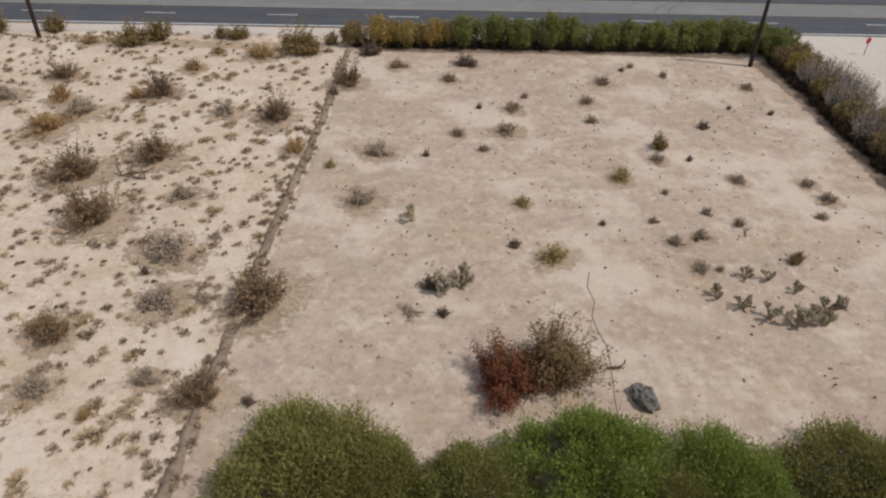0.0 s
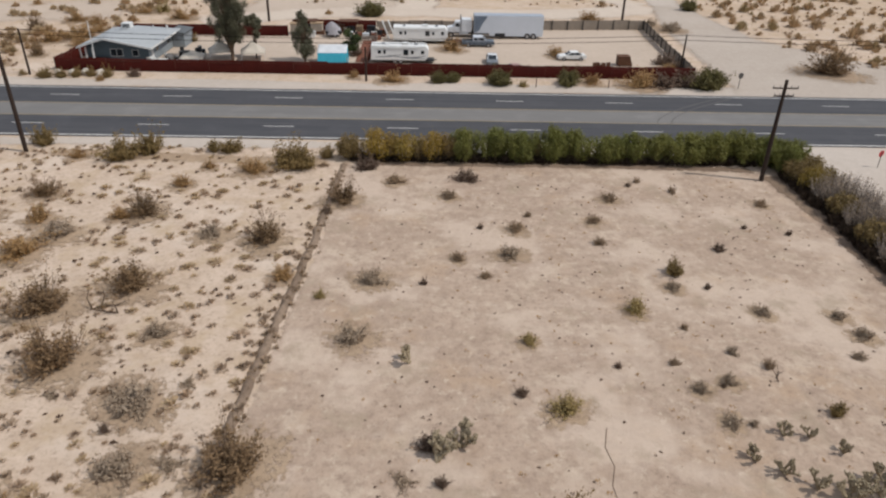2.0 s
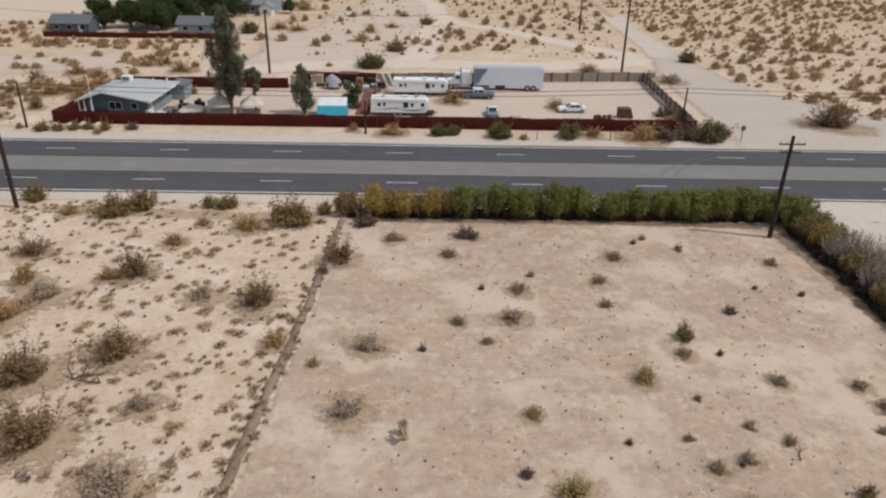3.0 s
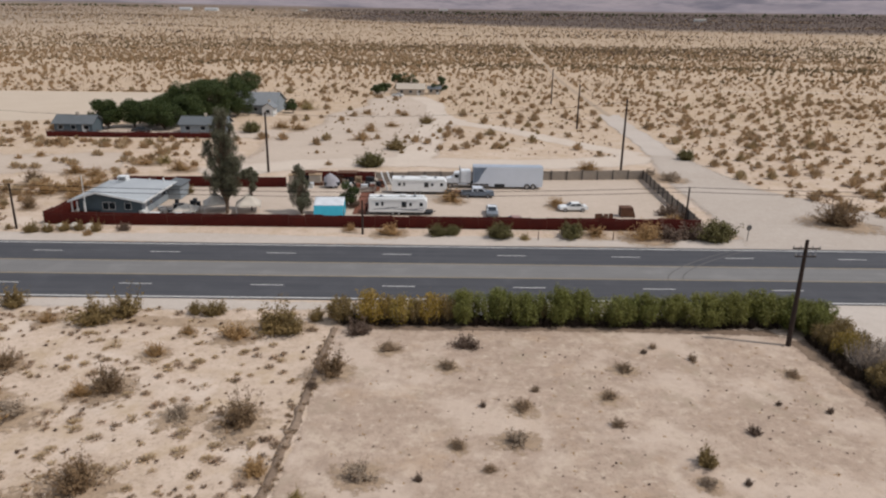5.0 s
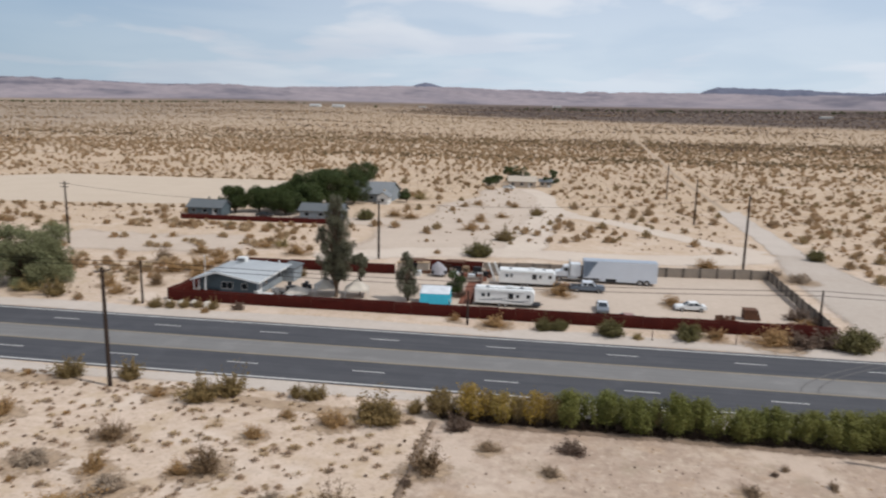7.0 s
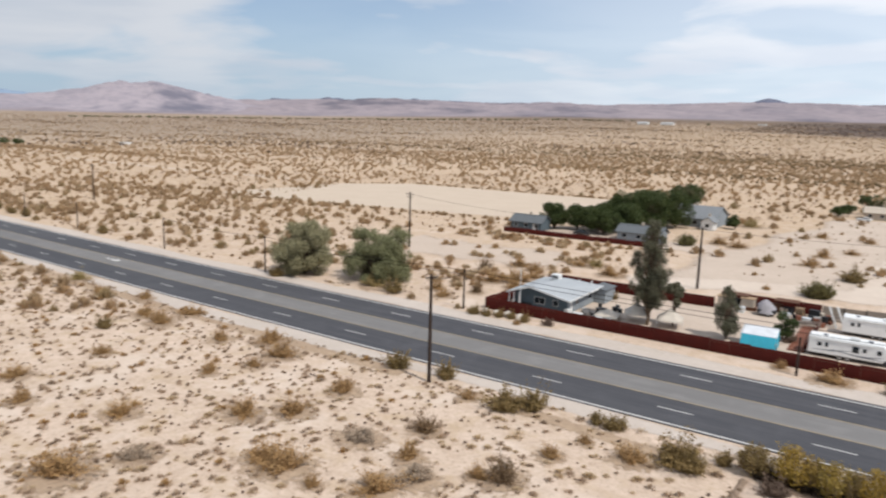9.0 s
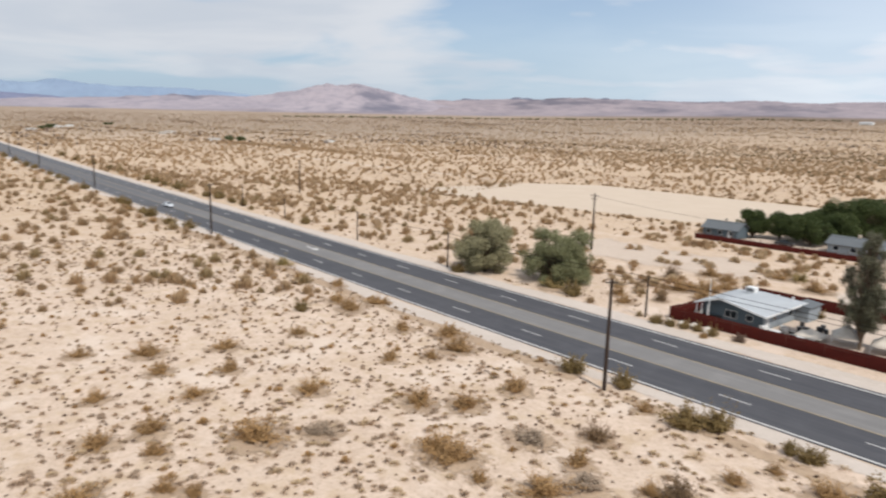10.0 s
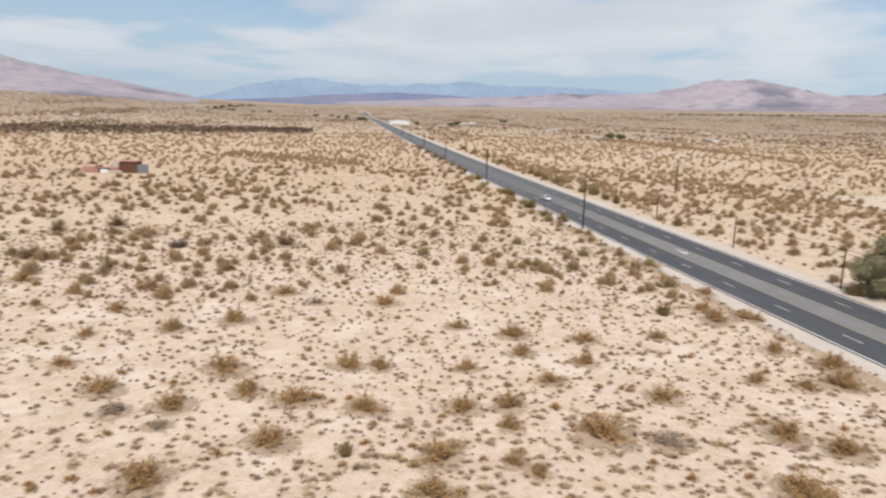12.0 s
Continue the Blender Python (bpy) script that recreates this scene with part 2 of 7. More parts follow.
# litter brown deepened to carry the shade along the hedge foot
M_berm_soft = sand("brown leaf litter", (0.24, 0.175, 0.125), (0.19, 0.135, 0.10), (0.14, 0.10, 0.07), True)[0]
M_berm = sand("berm soil", (0.27, 0.20, 0.145), (0.20, 0.145, 0.105), (0.13, 0.092, 0.066))[0]


def asphalt(name, c1, c2):
    m, nt, b = nodes_of(name, 0.85, 0.0, 0.3)
    mp = nt.nodes.new("ShaderNodeMapping")
    mp.inputs["Scale"].default_value = (0.04, 1.0, 1.0)
    g = nt.nodes.new("ShaderNodeNewGeometry")
    nt.links.new(g.outputs["Position"], mp.inputs["Vector"])
    c = mixed(nt, ramp(nt, add_noise(nt, 1.1, 4.0, 0.6, mp.outputs["Vector"]), 0.35, 0.68), c1, c2)
    c = mixed(nt, ramp(nt, add_noise(nt, 0.25, 4.0), 0.5, 0.75, 0, 0.35), c, tuple(v * 1.5 for v in c2))
    c = mixed(nt, ramp(nt, add_noise(nt, 30.0, 2.0), 0.4, 0.7, 0, 0.4), c, tuple(v * 0.7 for v in c1))
    # blends to one even grey on the western stretch
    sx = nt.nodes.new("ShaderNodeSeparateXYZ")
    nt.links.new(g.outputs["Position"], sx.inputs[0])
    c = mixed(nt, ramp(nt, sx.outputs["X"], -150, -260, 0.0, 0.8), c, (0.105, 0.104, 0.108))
    nt.links.new(c, b.inputs["Base Color"])
    bumped(nt, b, add_noise(nt, 40.0, 2.0), 0.2, 0.01)
    return m


M_asphalt = asphalt("dark asphalt", (0.055, 0.055, 0.061), (0.077, 0.076, 0.08))
M_median = asphalt("weathered asphalt", (0.16, 0.153, 0.146), (0.195, 0.186, 0.175))
M_skid = plain("scuffed rubber on asphalt", (0.125, 0.115, 0.108), scale=1.2, bump=0.03)
M_white_paint = plain("white road paint", (0.62, 0.60, 0.56), scale=0.8, bump=0.05)
M_yellow_paint = plain("yellow road paint", (0.33, 0.26, 0.16), scale=0.8, bump=0.05)
M_pole = plain("creosoted pole wood", (0.038, 0.024, 0.018), scale=0.9, fine=14.0, rough=0.85)
M_wire = plain("cable", (0.02, 0.018, 0.018), rough=1.0, spec=0.0)
M_insul = plain("grey porcelain", (0.30, 0.28, 0.26), rough=0.3)
M_red_fence = plain("red painted corrugated sheet", (0.062, 0.0105, 0.007), (0.042, 0.008, 0.006), rough=0.8, scale=0.6, spec=0.08)
M_post = plain("fence post", (0.10, 0.05, 0.035), rough=0.8)
M_grey_mesh = plain("grey shade screen", (0.27, 0.225, 0.18), (0.21, 0.175, 0.14), scale=0.8)
M_roof = plain("white-grey roll roofing", (0.39, 0.41, 0.42), (0.335, 0.353, 0.362), scale=0.5, fine=3.0, rough=0.8)
M_wall_blue = plain("blue-grey painted siding", (0.085, 0.112, 0.13), (0.07, 0.092, 0.107), rough=0.75)
M_wall_light = plain("pale grey painted siding", (0.26, 0.29, 0.31), rough=0.75)
M_trim = plain("white trim", (0.72, 0.72, 0.70), scale=2.0, rough=0.5)
M_white = plain("white gelcoat", (0.76, 0.76, 0.74), (0.68, 0.68, 0.66), rough=0.35, scale=0.8, spec=0.5, bump=0.03)
M_truck_white = plain("white truck paint", (0.70, 0.71, 0.72), rough=0.3, spec=0.5, bump=0.02)
M_trailer = plain("white trailer skin", (0.60, 0.63, 0.675), (0.56, 0.59, 0.63), rough=0.4, scale=0.6, bump=0.03)
M_trailer_roof = plain("trailer roof sheet", (0.36, 0.40, 0.46), rough=0.45)
M_silver = plain("grey car paint", (0.20, 0.22, 0.24), rough=0.3, metal=0.3, spec=0.5, bump=0.02)
M_blue_paint = plain("slate blue truck paint", (0.14, 0.17, 0.21), rough=0.35, spec=0.5, bump=0.02)
M_tyre = plain("tyre rubber", (0.03, 0.03, 0.03), rough=0.9)
M_rim = plain("wheel metal", (0.42, 0.42, 0.43), rough=0.35, metal=0.7)
M_dark = plain("dark underbody", (0.03, 0.03, 0.032), rough=0.8)
M_decal = plain("grey stripe decal", (0.16, 0.175, 0.20), rough=0.5)
M_teal = plain("turquoise tarpaulin", (0.045, 0.36, 0.47), (0.035, 0.29, 0.39), rough=0.55, scale=0.9)
M_tarp_white = plain("white tarpaulin", (0.66, 0.68, 0.70), rough=0.6, scale=0.9)
M_canvas = plain("tan canvas", (0.56, 0.50, 0.42), rough=0.8)
M_canvas_dark = plain("grey canvas", (0.19, 0.18, 0.17), rough=0.85)
M_cover = plain("grey boat cover", (0.33, 0.315, 0.33), rough=0.8)
M_wood = plain("raw timber", (0.36, 0.25, 0.15), rough=0.85)
M_rust = plain("rusty brown sheet", (0.12, 0.055, 0.03), rough=0.85)
M_redwood = plain("red-brown boards", (0.22, 0.085, 0.05), rough=0.8)
M_shingle = plain("grey shingle", (0.12, 0.13, 0.135), (0.10, 0.108, 0.112), scale=0.8, fine=5.0)
M_pale_shingle = plain("weathered pale grey shingle", (0.20, 0.21, 0.215), (0.165, 0.172, 0.177), scale=0.8, fine=5.0)
M_far_wall = plain("pale stucco", (0.48, 0.41, 0.33), rough=0.9)
M_pink_wall = plain("pink block wall", (0.40, 0.21, 0.16), rough=0.9)
M_stop = plain("red sign sheet", (0.55, 0.03, 0.04), rough=0.4, bump=0.02)
M_sign_back = plain("galvanised sign back", (0.14, 0.13, 0.12), rough=0.5, metal=0.4)
M_rock = plain("pale boulder", (0.56, 0.50, 0.42), rough=0.95, scale=3.0)
M_grey_rock = plain("grey boulder", (0.17, 0.15, 0.13), (0.10, 0.09, 0.08), rough=0.95, scale=2.5, fine=12.0, bump=0.6)
M_nose = plain("slate trailer panel", (0.17, 0.205, 0.255), rough=0.4, bump=0.03)
M_faded_red = plain("faded pinkish car paint", (0.34, 0.19, 0.17), rough=0.5, bump=0.02)
M_bark = plain("bark", (0.13, 0.09, 0.06), rough=0.95, scale=4.0, fine=25.0)
M_pale_bark = plain("pale dead wood", (0.30, 0.25, 0.21), rough=0.95, scale=4.0)

m_glass, glass_nt, glass_b = nodes_of("window glass", 0.06, 0.0, 0.6)
glass_b.inputs["Base Color"].default_value = (0.02, 0.025, 0.03, 1)
M_glass = m_glass

L_creosote = leafy("creosote leaves", [(0.25, 0.165, 0.09), (0.14, 0.092, 0.052), (0.28, 0.178, 0.092), (0.21, 0.138, 0.074)])
L_brown = leafy("dry brush", [(0.44, 0.28, 0.125), (0.29, 0.18, 0.082), (0.48, 0.305, 0.135), (0.38, 0.235, 0.105)], 0.75, 0.3)
L_taupe = leafy("grey-brown dry twigs", [(0.36, 0.265, 0.175), (0.23, 0.168, 0.112), (0.33, 0.238, 0.155), (0.39, 0.27, 0.165)])
L_grey = leafy("grey bursage", [(0.403, 0.317, 0.232), (0.281, 0.22, 0.159), (0.366, 0.287, 0.207), (0.415, 0.317, 0.226)])
L_green = leafy("olive green leaves", [(0.265, 0.19, 0.075), (0.16, 0.115, 0.048), (0.295, 0.20, 0.08), (0.22, 0.158, 0.066)])
L_yellow = leafy("yellow-green leaves", [(0.42, 0.32, 0.13), (0.29, 0.22, 0.09), (0.36, 0.27, 0.12), (0.30, 0.23, 0.09)])
L_dark = leafy("dark low brush", [(0.176, 0.12, 0.088), (0.116, 0.08, 0.06), (0.2, 0.136, 0.096), (0.16, 0.112, 0.08)])
L_far = leafy("far tan-brown scrub", [(0.52, 0.365, 0.21), (0.37, 0.255, 0.145), (0.49, 0.335, 0.19), (0.42, 0.295, 0.165)], 0.8, 0.35)
L_far2 = leafy("far olive scrub", [(0.46, 0.33, 0.195), (0.33, 0.235, 0.14), (0.44, 0.305, 0.178), (0.39, 0.278, 0.16)], 0.8, 0.35)
L_hedge = leafy("oleander leaves", [(0.20, 0.205, 0.05), (0.11, 0.125, 0.032), (0.22, 0.21, 0.055), (0.16, 0.155, 0.045)], 0.6)
L_dense = leafy("dense olive-green leaves", [(0.17, 0.15, 0.055), (0.10, 0.09, 0.036), (0.155, 0.135, 0.05), (0.13, 0.11, 0.045)])
# near-black twig colour takes the place of shade low in the hedge
L_skirt = leafy("twigs darkened as hedge shade", [(0.06, 0.042, 0.03), (0.035, 0.026, 0.02), (0.075, 0.05, 0.033), (0.05, 0.037, 0.026)])
L_hedge_y = leafy("yellowing leaves", [(0.42, 0.26, 0.04), (0.26, 0.18, 0.04), (0.24, 0.19, 0.05), (0.34, 0.22, 0.045)], 0.7)
L_dot = leafy("small grey tufts", [(0.435, 0.333, 0.241), (0.27, 0.212, 0.152), (0.405, 0.297, 0.214), (0.51, 0.361, 0.241)])
L_needle = leafy("bright green needle foliage", [(0.24, 0.29, 0.05), (0.13, 0.175, 0.03), (0.22, 0.25, 0.05), (0.17, 0.20, 0.042)], 0.6, 0.35)
L_needle_dull = leafy("dull olive needle foliage", [(0.27, 0.255, 0.07), (0.16, 0.16, 0.045), (0.25, 0.225, 0.065), (0.19, 0.175, 0.055)], 0.65, 0.35)
L_rusty = leafy("dead rust-red leaves", [(0.228, 0.072, 0.029), (0.143, 0.047, 0.023), (0.19, 0.065, 0.029), (0.171, 0.065, 0.032)])
L_euc = leafy("eucalyptus leaves", [(0.15, 0.146, 0.09), (0.085, 0.086, 0.054), (0.115, 0.112, 0.07), (0.15, 0.138, 0.087)], 0.6)
L_tree = leafy("dark green leaves", [(0.065, 0.088, 0.024), (0.03, 0.046, 0.014), (0.055, 0.076, 0.022), (0.075, 0.09, 0.028)], 0.6)
L_tam = leafy("tamarisk foliage", [(0.34, 0.315, 0.18), (0.215, 0.20, 0.115), (0.295, 0.27, 0.155), (0.26, 0.232, 0.13)])
L_tam2 = leafy("greener tamarisk foliage", [(0.235, 0.24, 0.12), (0.14, 0.148, 0.074), (0.21, 0.21, 0.108), (0.185, 0.18, 0.09)])
L_olive = leafy("olive scrub", [(0.42, 0.315, 0.168), (0.29, 0.215, 0.115), (0.40, 0.295, 0.155), (0.345, 0.255, 0.135)], 0.8, 0.35)
L_belt = leafy("dark olive belt scrub", [(0.27, 0.205, 0.115), (0.17, 0.13, 0.075), (0.25, 0.185, 0.105), (0.22, 0.155, 0.085)], 0.8, 0.35)
L_olive2 = leafy("olive-brown leaves", [(0.204, 0.149, 0.064), (0.128, 0.093, 0.043), (0.221, 0.153, 0.068), (0.238, 0.128, 0.06)])
# purplish dark scrub colour that includes the cloud shadow over the plain
L_skirt2 = leafy("scrub darkened as cloud shadow", [(0.13, 0.085, 0.065), (0.08, 0.055, 0.042), (0.15, 0.10, 0.075), (0.11, 0.075, 0.058)])
L_straw = leafy("straw-coloured dry brush", [(0.558, 0.432, 0.285), (0.414, 0.313, 0.199), (0.522, 0.396, 0.247), (0.468, 0.34, 0.199)], 0.8, 0.35)
L_cholla = leafy("straw-coloured spines", [(0.47, 0.385, 0.26), (0.32, 0.26, 0.175), (0.41, 0.33, 0.22), (0.29, 0.235, 0.155)], 0.8, 0.1)


def hill_material(name, c1, c2, c3, patch=0.0):
    m, nt, b = nodes_of(name, 0.97, 0.0, 0.05)
    p = nt.nodes.new("ShaderNodeNewGeometry").outputs["Position"]
    c = mixed(nt, ramp(nt, add_noise(nt, 0.004, 5.0, 0.6, p), 0.4, 0.62), c1, c2)
    c = mixed(nt, ramp(nt, add_noise(nt, 0.02, 4.0, 0.7, p), 0.45, 0.7, 0, 0.5), c, c3)
    c = mixed(nt, ramp(nt, add_noise(nt, 0.0021, 4.0, 0.6, p), 0.54, 0.64, 0, patch), c, tuple(v * 0.9 for v in c3))
    nt.links.new(c, b.inputs["Base Color"])
    return m


# distance haze is mixed into the rock colours of all these ranges
M_hill_pink = hill_material("pink desert hills with painted haze", (0.325, 0.285, 0.30), (0.28, 0.25, 0.27), (0.15, 0.145, 0.178), 0.9)
M_hill_blue = hill_material("distant range with painted blue haze", (0.215, 0.275, 0.355), (0.19, 0.245, 0.325), (0.17, 0.215, 0.29))
M_foothill = hill_material("foothill rock with painted haze", (0.15, 0.165, 0.235), (0.13, 0.145, 0.21), (0.20, 0.20, 0.255), 0.6)
M_hill_dark = hill_material("mesa rock with painted haze", (0.135, 0.142, 0.185), (0.115, 0.122, 0.165), (0.16, 0.155, 0.18))
M_hill_rim = hill_material("rising plain with painted haze", (0.30, 0.255, 0.262), (0.235, 0.205, 0.22), (0.15, 0.138, 0.162), 0.95)

# ---- mesh helpers ----
def np_mesh(name, V, F, material):
    V, F = np.asarray(V, dtype=np.float32), np.asarray(F, dtype=np.int32)
    me = bpy.data.meshes.new(name)
    n, (m, k) = len(V), F.shape
    me.vertices.add(n)
    me.vertices.foreach_set("co", V.ravel())
    me.loops.add(m * k)
    me.loops.foreach_set("vertex_index", F.ravel())
    me.polygons.add(m)
    me.polygons.foreach_set("loop_start", np.arange(m, dtype=np.int32) * k)
    me.update(calc_edges=True)
    me.materials.append(material)
    return me


def part(name, bm, material, parent, label=""):
    """Links a bmesh (or a ready mesh) as one mesh object under a thing."""
    if isinstance(bm, bmesh.types.BMesh):
        me = bpy.data.meshes.new(name)
        bm.to_mesh(me)
        bm.free()
        me.materials.append(material)
    else:
        me = bm
    ob = new(name, me)
    ob.parent = parent
    if label:
        ob["label"] = label
    return ob


def thing(name, label, category, group="", at=(0, 0, 0), turn=0.0, kind=""):
    e = new(name)
    e.matrix_basis = pose(*at, 0, 0, turn)
    return tagged(e, label, category, group, kind)


def box(bm, x0, x1, y0, y1, z0, z1, bevel=0.0):
    t = bmesh.new()
    bmesh.ops.create_cube(t, size=1)
    bmesh.ops.transform(t, verts=t.verts, matrix=Matrix.Translation(((x0 + x1) / 2, (y0 + y1) / 2, (z0 + z1) / 2))
                        @ Matrix.Diagonal((x1 - x0, y1 - y0, z1 - z0, 1)))
    if bevel:
        bmesh.ops.bevel(t, geom=t.edges[:], offset=bevel, segments=2, affect="EDGES")
    join(bm, t)
    return bm


def join(bm, t):
    me = bpy.data.meshes.new("tmp")
    t.to_mesh(me)
    t.free()
    bm.from_mesh(me)
    bpy.data.meshes.remove(me)


def one_box(*a, **k):
    return box(bmesh.new(), *a, **k)


def prism(bm, outline, y0, y1):
    """Extrudes an outline of (x, z) points from y0 to y1."""
    a = [bm.verts.new((x, y0, z)) for x, z in outline]
    b = [bm.verts.new((x, y1, z)) for x, z in outline]
    n = len(outline)
    bm.faces.new(a)
    bm.faces.new(b[::-1])
    for i in range(n):
        bm.faces.new((a[i], b[i], b[(i + 1) % n], a[(i + 1) % n]))
    bmesh.ops.recalc_face_normals(bm, faces=bm.faces[:])
    return bm


def tube_arrays(pts, radii, sides=5):
    """Vertices and quads of a tapered tube along pts."""
    pts = [Vector(p) for p in pts]
    V, F = [], []
    for i, p in enumerate(pts):
        d = (pts[min(i + 1, len(pts) - 1)] - pts[max(i - 1, 0)]).normalized()
        u = d.orthogonal().normalized()
        v = d.cross(u)
        for k in range(sides):
            a = 2 * math.pi * k / sides
            V.append(p + (u * math.cos(a) + v * math.sin(a)) * radii[i])
    for i in range(len(pts) - 1):
        for k in range(sides):
            F.append((i * sides + k, i * sides + (k + 1) % sides, (i + 1) * sides + (k + 1) % sides, (i + 1) * sides + k))
    return [tuple(v) for v in V], F


def tubes(name, list_of, material, sides=5):
    V, F = [], []
    for pts, radii in list_of:
        v, f = tube_arrays(pts, radii, sides)
        o = len(V)
        V += v
        F += [tuple(i + o for i in q) for q in f]
    return np_mesh(name, V, F, material)


def cyl(bm, p, q, r0, r1, sides=10):
    v, f = tube_arrays([p, q], [r0, r1], sides)
    vs = [bm.verts.new(c) for c in v]
    for q4 in f:
        bm.faces.new([vs[i] for i in q4])
    bm.faces.new(vs[:sides][::-1])
    bm.faces.new(vs[sides:])
    return bm


def leaf_quads(centres, size, r, stretch=1.0, up=0.0):
    """Small four-cornered leaves of varied size and tilt round the centres."""
    n = len(centres)
    a = r.normal(size=(n, 3))
    a[:, 2] += up
    a /= np.linalg.norm(a, axis=1, keepdims=True)
    b = np.cross(a, r.normal(size=(n, 3)))
    b /= np.linalg.norm(b, axis=1, keepdims=True) + 1e-9
    s = (size * r.uniform(0.6, 1.4, n))[:, None]
    a, b = a * s * stretch, b * s
    V = np.stack([centres - a * 0.5, centres + b * 0.5, centres + a * 0.5, centres - b * 0.5], axis=1).reshape(-1, 3)
    F = np.arange(4 * n).reshape(n, 4)
    return V, F


def blob_points(n, blobs, r, shell=0.55):
    """Points spread through a set of ellipsoids (x, y, z, rx, ry, rz), thicker to the outside, ragged."""
    B = np.array(blobs, dtype=float)
    w = B[:, 3] * B[:, 4] * B[:, 5]
    k = r.choice(len(B), n, p=w / w.sum())
    d = r.normal(size=(n, 3))
    d /= np.linalg.norm(d, axis=1, keepdims=True)
    rad = shell + (1 - shell) * r.random(n) ** 0.8
    rad *= r.uniform(0.85, 1.15, n)
    return B[k, :3] + d * B[k, 3:] * rad[:, None]


# ---- ground ----
def terrain(x, y):
    """Height of the land: level round the highway, rising slowly towards the far plain's rim."""
    r = np.hypot(x, y)
    bearing = np.degrees(np.arctan2(-np.asarray(x, dtype=float), y))
    start = np.interp(bearing, [-180, 30, 75, 100, 140], [900, 900, 2000, 2000, 900])
    top = np.interp(bearing, [-180, -90, -40, 25, 45, 60, 75, 97, 140, 180], [60, 60, 88, 88, 60, 51, 44, 30, 40, 60])
    south = np.clip((-np.arctan2(y, -x)) / 0.35, 0, 1) * (np.asarray(x) < 0)
    g = np.clip((np.minimum(r, 2600) - 500) / 4000, 0, 1) ** 2
    return top * np.clip((r - start) / (3300 - start), 0, 1) ** 1.05 + g * 160 * south


az = np.linspace(-math.pi, math.pi, 361)[:-1]
rad = np.concatenate([[0.0], np.geomspace(15, 4850, 70)])
AZ, RR = np.meshgrid(az, rad[1:])
gx, gy = RR * np.cos(AZ), RR * np.sin(AZ)
gz = terrain(gx, gy)
gv = np.concatenate([[[0, 0, 0]], np.stack([gx, gy, gz], -1).reshape(-1, 3)])
na = len(az)
quads = [(1 + i * na + j, 1 + (i + 1) * na + j, 1 + (i + 1) * na + (j + 1) % na, 1 + i * na + (j + 1) % na)
         for i in range(len(rad) - 2) for j in range(na)]
gme = bpy.data.meshes.new("ground")
gme.from_pydata(gv.tolist(), [], quads + [(0, 1 + j, 1 + (j + 1) % na) for j in range(na)])
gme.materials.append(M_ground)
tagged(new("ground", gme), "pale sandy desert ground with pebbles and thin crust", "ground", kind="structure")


def sheet(name, label, material, left, right, z=0.03, edge=1.0, kind="structure", category="ground"):
    """A thin layer of another soil between two lines of equal length; its rim fades into the ground."""
    n = len(left)
    V, C, F = [], [], []
    for (xa, ya), (xb, yb) in zip(left, right):
        w = math.hypot(xb - xa, yb - ya)
        e = min(edge / max(w, 0.01), 0.45)
        for s, c in ((0, 0.0), (e, 1.0), (0.5, 1.0), (1 - e, 1.0), (1, 0.0)):
            x, y = xa + (xb - xa) * s, ya + (yb - ya) * s
            V.append((x, y, float(terrain(np.array(x), np.array(y))) + z))
            C.append(c)
    for i in range(5):
        C[i] = C[-1 - i] = 0.0
    for i in range(n - 1):
        for k in range(4):
            F.append((i * 5 + k, i * 5 + k + 1, (i + 1) * 5 + k + 1, (i + 1) * 5 + k))
    me = bpy.data.meshes.new(name)
    me.from_pydata(V, [], F)
    at = me.attributes.new("cover", "FLOAT", "POINT")
    at.data.foreach_set("value", C)
    me.materials.append(material)
    return tagged(new(name, me), label, category, kind=kind)


def ribbon_lines(centre, width, steps=8):
    """Left and right lines of a band of the given width along a smooth centre line."""
    P = [Vector((x, y, 0)) for x, y in centre]
    pts = []
    for i in range(len(P) - 1):
        p0, p1, p2, p3 = P[max(i - 1, 0)], P[i], P[i + 1], P[min(i + 2, len(P) - 1)]
        for k in range(steps):
            t = k / steps
            pts.append(0.5 * ((2 * p1) + (p2 - p0) * t + (2 * p0 - 5 * p1 + 4 * p2 - p3) * t * t + (3 * p1 - p0 - 3 * p2 + p3) * t ** 3))
    pts.append(P[-1])
    L, R = [], []
    for i, p in enumerate(pts):
        d = (pts[min(i + 1, len(pts) - 1)] - pts[max(i - 1, 0)]).normalized()
        nrm = Vector((-d.y, d.x, 0))
        w = width / 2 * (1 + 0.08 * math.sin(i * 1.7))
        L.append(((p + nrm * w).x, (p + nrm * w).y))
        R.append(((p - nrm * w).x, (p - nrm * w).y))
    return L, R


# ---- highway ----
ROAD = [(900, 84.2), (300, 84.2), (0, 84.2), (-80, 84.3), (-130, 85.5), (-170, 86.6), (-204, 87.7), (-250, 88.8), (-310, 90.2), (-400, 93), (-500, 96.6), (-727, 106.5), (-1025, 121), (-1406, 141), (-1887, 162), (-2400, 184)]
RX = np.array([p[0] for p in ROAD[::-1]], dtype=float)
RY = np.array([p[1] for p in ROAD[::-1]], dtype=float)


def road_y(x):
    """Centre line of the highway, smoothed."""
    return float(np.mean([np.interp(x + d, RX, RY) for d in (-36, -24, -12, 0, 12, 24, 36)]))


